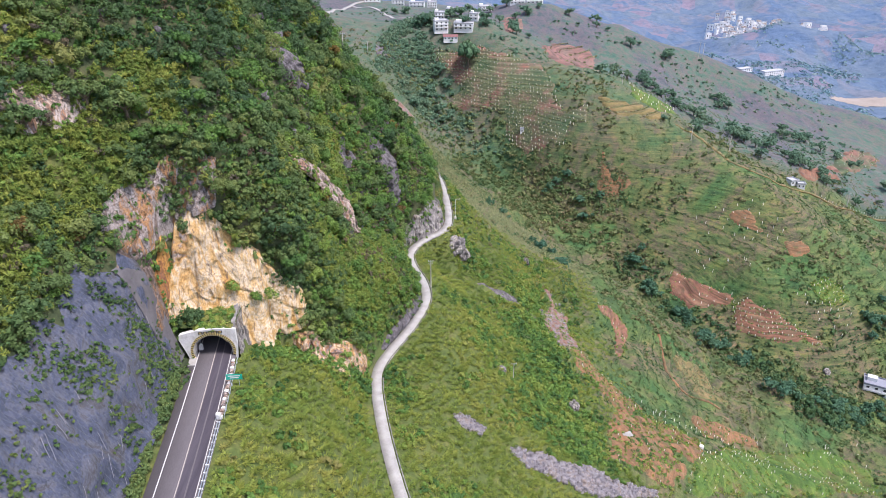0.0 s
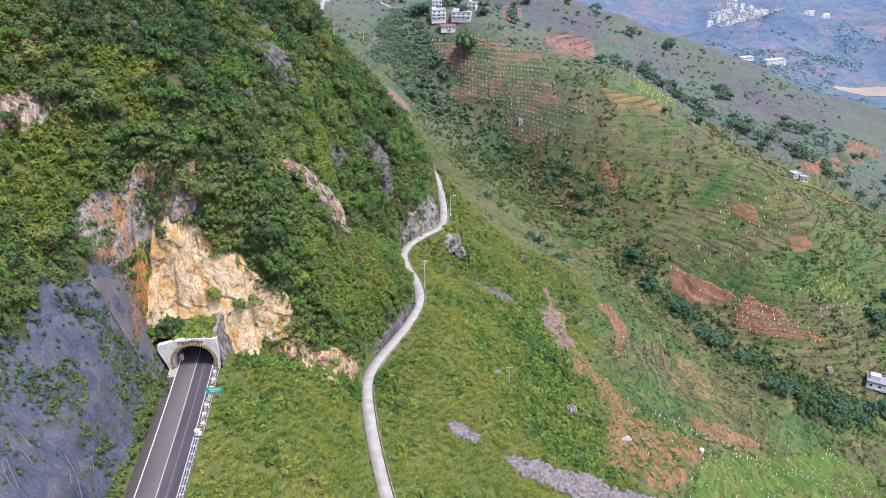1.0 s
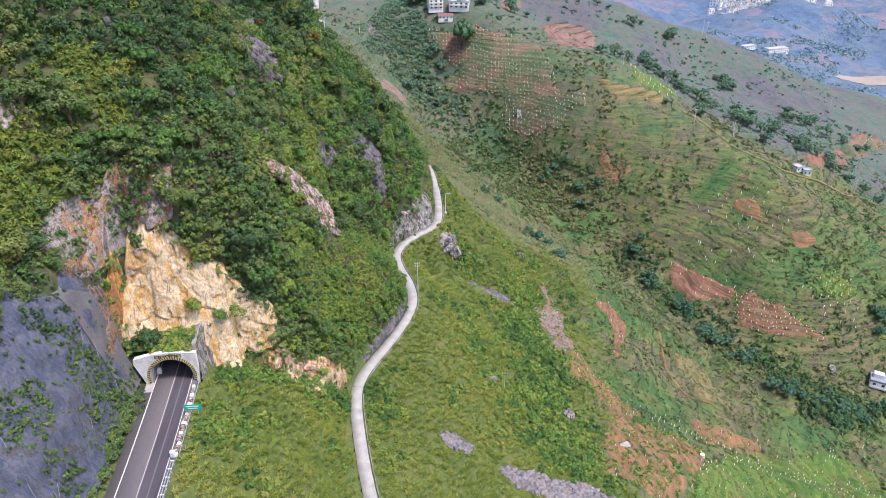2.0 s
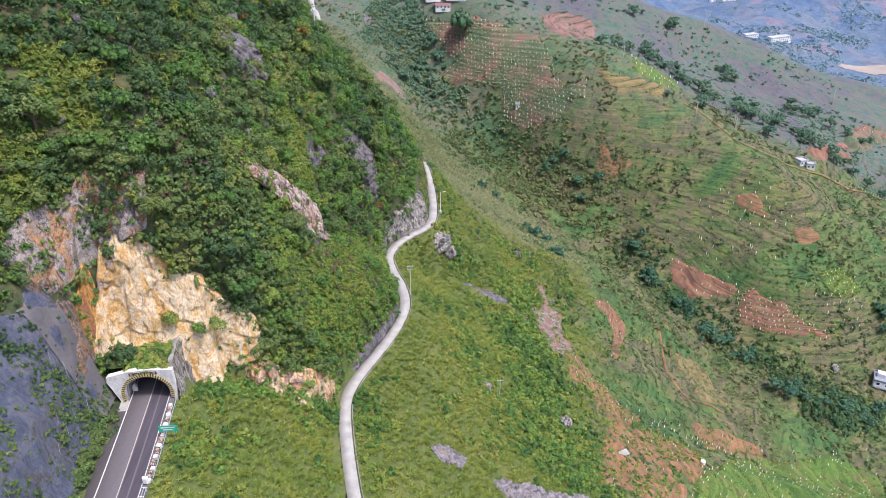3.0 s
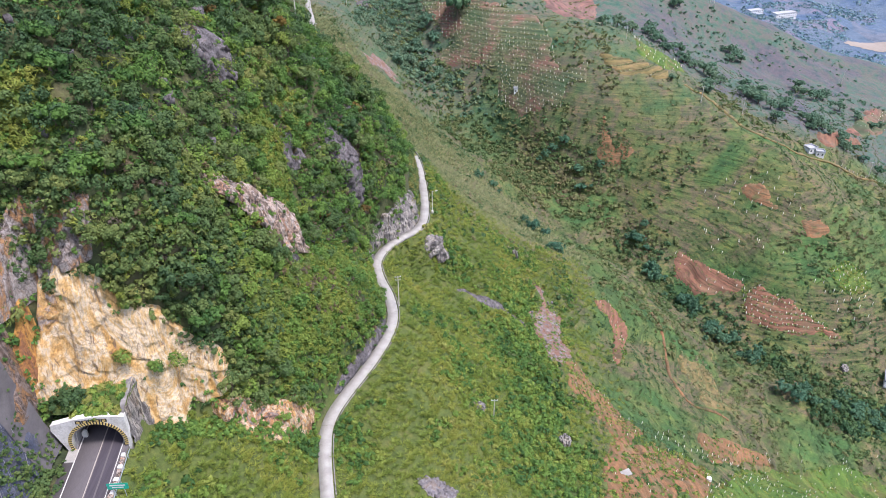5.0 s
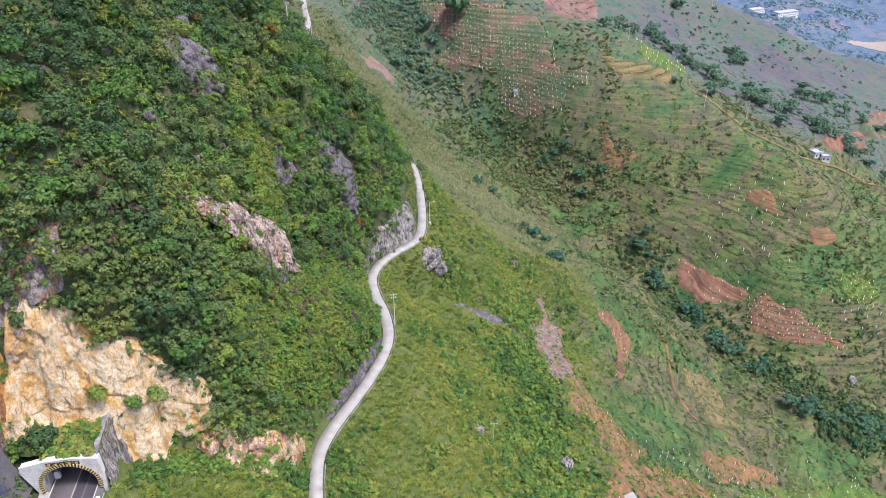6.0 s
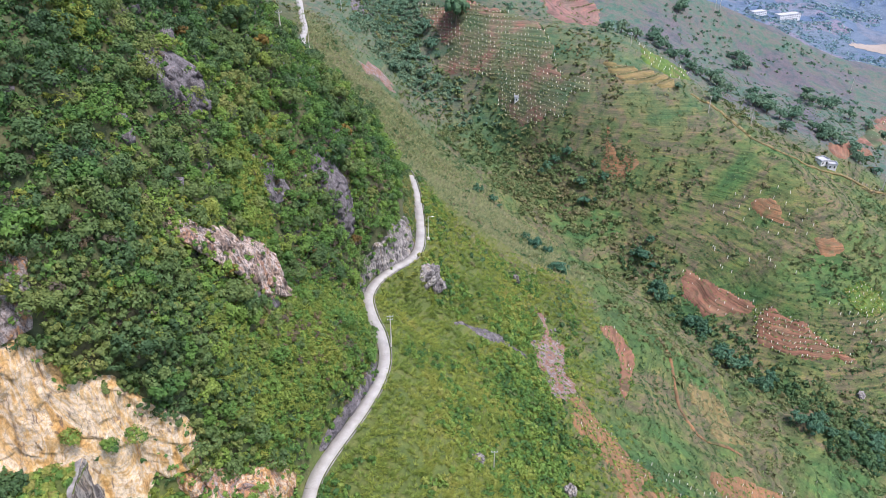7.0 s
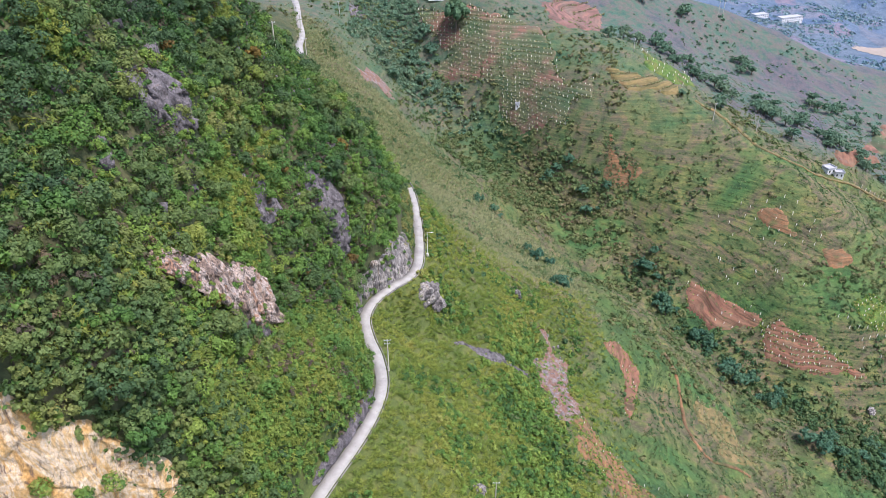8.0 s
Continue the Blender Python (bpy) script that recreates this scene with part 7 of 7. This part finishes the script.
# a belt of bushes along the foot of the cliff
def cliff_foot(x, y):
    return np.exp(-((y - np.interp(x, (-46, -40, -33, -26, -21), (142.5, 147.5, 153.5, 159.5, 165.5)) + 1.0) / 2.0) ** 2)


foot_pts = scatter(420, -45.5, -20.5, 138, 168, lambda x, y: cliff_foot(x, y) * off_roads(x, y, 1.0))
rad = RNG.uniform(0.7, 1.5, len(foot_pts))
keep = apart(foot_pts, rad, 0.8)
v, f, tn = crowns(foot_pts[keep] + np.array([0, 0, 0.3]), rad[keep], rad[keep], 6, 22, 0.34)
tagged(raw_mesh("foot_bushes", v, f, LUSH, tone=0.45 * tn), "dark green bushes along the foot of the cliff", "bushes", kind="stuff")
glade = scatter(2600, -38, -8, 158, 236, lambda x, y: hill_weight(x, y) * bright_grass(x, y))
rad = RNG.uniform(0.6, 1.5, len(glade))
keep = apart(glade, rad, 1.0)
v, f, tn = crowns(glade[keep] + np.array([0, 0, 0.2]), rad[keep], rad[keep] * 0.8, 5, 20, 0.36)
tagged(raw_mesh("glade_bushes", v, f, LUSH, tone=0.16 + 0.32 * tn), "bright green leafy growth in the hillside hollow", "bushes", kind="stuff")
low = scatter(11000, -96, -5, 88, 318, lambda x, y: sample(WOODED, x, y) * off_roads(x, y, 0.8) * np.where((x > -80) & (x < -55) & (y < 136), 0, 1))
rad = RNG.uniform(0.7, 1.4, len(low))
v, f, tn = crowns(low + np.array([0, 0, 0.1]), rad, rad * 0.6, 4, 6, 0.42)
tagged(raw_mesh("undergrowth", v, f, LUSH, tone=tn * 0.5 + np.repeat(0.2 * bright_grass(low[:, 0], low[:, 1]) - 0.25 * smooth(-44, -54, low[:, 0]) * smooth(150, 165, low[:, 1]), 72)), "low green undergrowth on the hillside", "undergrowth", kind="stuff")


def open_weight(x, y):
    z = lie(x, y)
    return (1 - sample(WOODED, x, y)) * off_roads(x, y, 0.5) * bare(x, y, z) * off_fields(x, y)


open_pts = scatter(15000, -46, 78, 86, 345, lambda x, y: open_weight(x, y) * grassy(x, y))
v, f, tn = blades(open_pts + np.array([0, 0, 0.35]), 22, 0.45, 1.05, wide=0.1)
patchy = 0.5 + 0.45 * fbm(open_pts[:, 0] / 6, open_pts[:, 1] / 6, 0, 3, 15)
tagged(raw_mesh("slope_grass", v, f, GRASS, tone=0.4 * tn + 0.36 * np.repeat(np.clip(patchy, 0, 1), 66)), "tall yellow-green grass on the open slope", "grass", kind="stuff")
open_pts = scatter(13500, -110, 80, 300, 545, lambda x, y: open_weight(x, y) * grassy(x, y) * smooth(300, 340, y))
v, f, tn = blades(open_pts, 9, 1.1, 1.5, wide=0.2)
tagged(raw_mesh("upper_grass", v, f, PALEGRASS, tone=tn), "pale grass on the slope beyond the road bend", "grass", kind="stuff")
up_bush = scatter(900, -60, 70, 290, 500, lambda x, y: open_weight(x, y) * grassy(x, y) * smooth(-0.1, 0.5, fbm(x / 12, y / 12, 0, 2, 29)))
rad = RNG.uniform(0.7, 1.8, len(up_bush))
v, f, tn = crowns(up_bush, rad, rad * 0.8, 4, 13, 0.6)
tagged(raw_mesh("upper_bushes", v, f, FARLEAF, tone=tn), "green bushes on the slope beyond the road bend", "bushes", kind="stuff")
def thicket(x, y):
    """The belt of tall bushes along the foot of the grass slope."""
    mid = np.interp(y, (165, 200, 240, 290), (42, 40, 36, 44))
    return np.exp(-((x - mid) / 11) ** 2) * smooth(160, 182, y) * (1 - smooth(262, 300, y))


low_pts = scatter(4300, -44, 66, 86, 330, lambda x, y: open_weight(x, y) * np.clip(1.0 * thicket(x, y) + 0.75 * smooth(0.0, 0.6, fbm(x / 14, y / 14, 0, 3, 91) + 0.25 * smooth(250, 280, y)) + 0.5 * (1 - smooth(2.5, 7, sample(FARM_AWAY, x, y))) * smooth(285, 300, y), 0, 1))
rad = RNG.uniform(0.6, 1.5, len(low_pts)) * (1 + 0.9 * thicket(low_pts[:, 0], low_pts[:, 1]))
keep = apart(low_pts, rad, 0.9)
low_pts, rad = low_pts[keep], rad[keep]
v, f, tn = crowns(low_pts + np.array([0, 0, 0.3]), rad, rad * 0.95, 6, 18, 0.4)
belt = np.repeat(thicket(low_pts[:, 0], low_pts[:, 1]), 324)
tn = tn * (0.85 - 0.2 * belt)
tagged(raw_mesh("slope_bushes", v, f, LUSH, tone=tn), "green bushes dotted over the grassy slope", "bushes", kind="stuff")

GULLY = np.array([(-34, 580, 0), (-14, 566, 0), (0, 555, 0), (30, 530, 0), (48, 510, 0), (91, 462, 0), (116, 412, 0), (137, 350, 0), (160, 310, 0), (205, 283, 0), (260, 270, 0)], float)


def far_weight(x, y):
    near = 1 - smooth(6, 28, away(GULLY, x, y)[0])
    return np.clip(1 - grassy(x, y) + smooth(500, 540, y), 0, 1) * off_fields(x, y) * (1 - 0.72 * smooth(540, 590, y + 0.25 * (x - 150))) * np.clip(0.06 + smooth(0.0, 0.45, fbm(x / 34, y / 34, 0, 4, 17)) + near, 0, 1)


far_pts = scatter(4300, -110, 380, 215, 700, far_weight)
near = 1 - smooth(6, 28, away(GULLY, far_pts[:, 0], far_pts[:, 1])[0])
rad = (0.6 + 1.9 * RNG.random(len(far_pts)) ** 2.2) * (1 + 0.8 * near * RNG.random(len(far_pts)))
beyond = far_pts[:, 1] + 0.25 * (far_pts[:, 0] - 150) > 545
for sel, mat, low_tone, label in ((~beyond, FARLEAF, 0.42, "scattered green bushes on the far valley side"), (beyond, HAZED_RIDGELEAF, 0.2, "hazy blue-green bushes on the second ridge")):
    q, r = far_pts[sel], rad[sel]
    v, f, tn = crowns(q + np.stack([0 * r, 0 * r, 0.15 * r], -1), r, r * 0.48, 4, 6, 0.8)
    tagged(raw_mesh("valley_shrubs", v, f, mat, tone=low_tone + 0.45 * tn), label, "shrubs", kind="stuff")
bed = np.c_[RNG.uniform(-59, -49.0, 130), RNG.uniform(135.9, 146, 130)]
bed = np.c_[bed, 7.2 + 0.13 * (bed[:, 1] - 136)]
rad = RNG.uniform(0.5, 1.0, len(bed))
v, f, tn = leaf_cloud(bed, rad, rad * 0.8, 80, 0.32)
tagged(raw_mesh("portal_weeds", v, f, LUSH, tone=tn), "green weeds growing on top of the tunnel portal", "weeds", kind="stuff")
weed = scatter(2400, -82, -57, 68, 135, lambda x, y: smooth(-0.1, 0.9, fbm(x / 4, y / 6, 0, 4, 63)) + 0.06)
rad = 0.2 + 0.6 * RNG.random(len(weed)) ** 2
v, f, tn = crowns(weed + np.array([0.7, 0, 0.45]), rad, rad * 0.3, 3, 7, 0.3)
tagged(raw_mesh("slope_weeds", v, f, SHRUB, tone=0.1 + 0.4 * tn), "weeds sprouting through the netted shotcrete", "weeds", kind="stuff")


def terrace_lips(x, y):
    """Grass grows along the lips of the old terraces, which keep to the contours."""
    step = (lie(x, y) + 1.2 * fbm(x / 30, y / 30, 0, 3, 23)) / 2.6
    return np.where(step % 1.0 < 0.26, 1.0, 0.14)


tuft = scatter(30000, -70, 330, 180, 600, lambda x, y: (1 - grassy(x, y)) * off_fields(x, y) * (1 - 0.75 * smooth(330, 560, y)) * terrace_lips(x, y))
rad = RNG.uniform(0.5, 1.0, len(tuft))
v, f, tn = leaf_cloud(tuft, rad, rad * 0.5, 6, 0.6, slim=0.32)
tagged(raw_mesh("valley_grass", v, f, FARLEAF, tone=0.02 + 0.38 * tn + 0.3 * np.repeat(np.clip(0.5 + fbm(tuft[:, 0] / 16, tuft[:, 1] / 16, 0, 3, 43), 0, 1), 18)), "tufts of green grass along the valley terraces", "grass", kind="stuff")

# rocks that break through the shrubs, and bushes over the road's uphill edge
rubble("grey-brown rocks showing between the shrubs", [(-92, 140), (-70, 150), (-45, 165), (-30, 178), (-22, 240), (-14, 290), (-60, 300), (-92, 240)], 260, 0.5, 1.6, DARKROCK, 12)
edge_pts = scatter(260, -16, 4, 272, 334, lambda x, y: smooth(2.0, 2.5, sample(FARM_AWAY, x, y)) * (1 - smooth(4.0, 6.0, sample(FARM_AWAY, x, y))) * sample(WOODED, x, y))
rad = RNG.uniform(0.9, 1.8, len(edge_pts))
v, f, tn = leaf_cloud(edge_pts + np.array([0, 0, 0.7]), rad, rad * 1.1, 180, 0.24)
tagged(raw_mesh("roadside_bushes", v, f, SHRUB, tone=tn), "green bushes leaning over the road's uphill edge", "bushes", kind="stuff")
woods_poly = [(-60, 545), (-45, 610), (-20, 650), (5, 600), (5, 558), (45, 524), (62, 498), (104, 468), (110, 430), (70, 420), (40, 470), (0, 520)]
woods = scatter(1700, -60, 112, 415, 650, lambda x, y: inside(woods_poly, x + 8 * vnoise(x / 12, y / 12, 0, 5), y) * off_fields(x, y) * (0.15 + smooth(-0.2, 0.4, fbm(x / 18, y / 18, 0, 3, 37))))
rad = RNG.uniform(0.9, 2.6, len(woods))
for sel, mat, label in ((woods[:, 1] < 520, FARLEAF, "dense green woods low in the ravine"), (woods[:, 1] >= 520, HAZED_RIDGELEAF, "dense haze-tinted woods high in the ravine")):
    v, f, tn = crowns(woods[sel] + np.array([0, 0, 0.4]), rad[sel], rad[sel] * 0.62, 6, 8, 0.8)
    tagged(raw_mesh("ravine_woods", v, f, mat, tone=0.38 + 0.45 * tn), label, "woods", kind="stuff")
_q = RNG.random(230)
thick = np.r_[np.c_[RNG.normal(188, 11, 46), RNG.normal(274, 5, 46)], np.c_[np.interp(_q, (0, 0.3, 0.6, 1), (118, 137, 160, 205)), np.interp(_q, (0, 0.3, 0.6, 1), (410, 350, 312, 283))] + RNG.normal(scale=6, size=(230, 2))]
thick = thick[off_fields(thick[:, 0], thick[:, 1]) > 0.5]
thick = np.c_[thick, lie(thick[:, 0], thick[:, 1]) + 0.8]
rad = np.where(thick[:, 1] < 284, RNG.uniform(1.8, 3.6, len(thick)), RNG.uniform(0.8, 2.2, len(thick)))
v, f, tn = crowns(thick, rad, rad * 1.1, 7, 18, 0.55)
tagged(raw_mesh("gully_thicket", v, f, FARLEAF, tone=0.45 * tn), "dense dark green thicket along the stream gully", "thicket", kind="stuff")
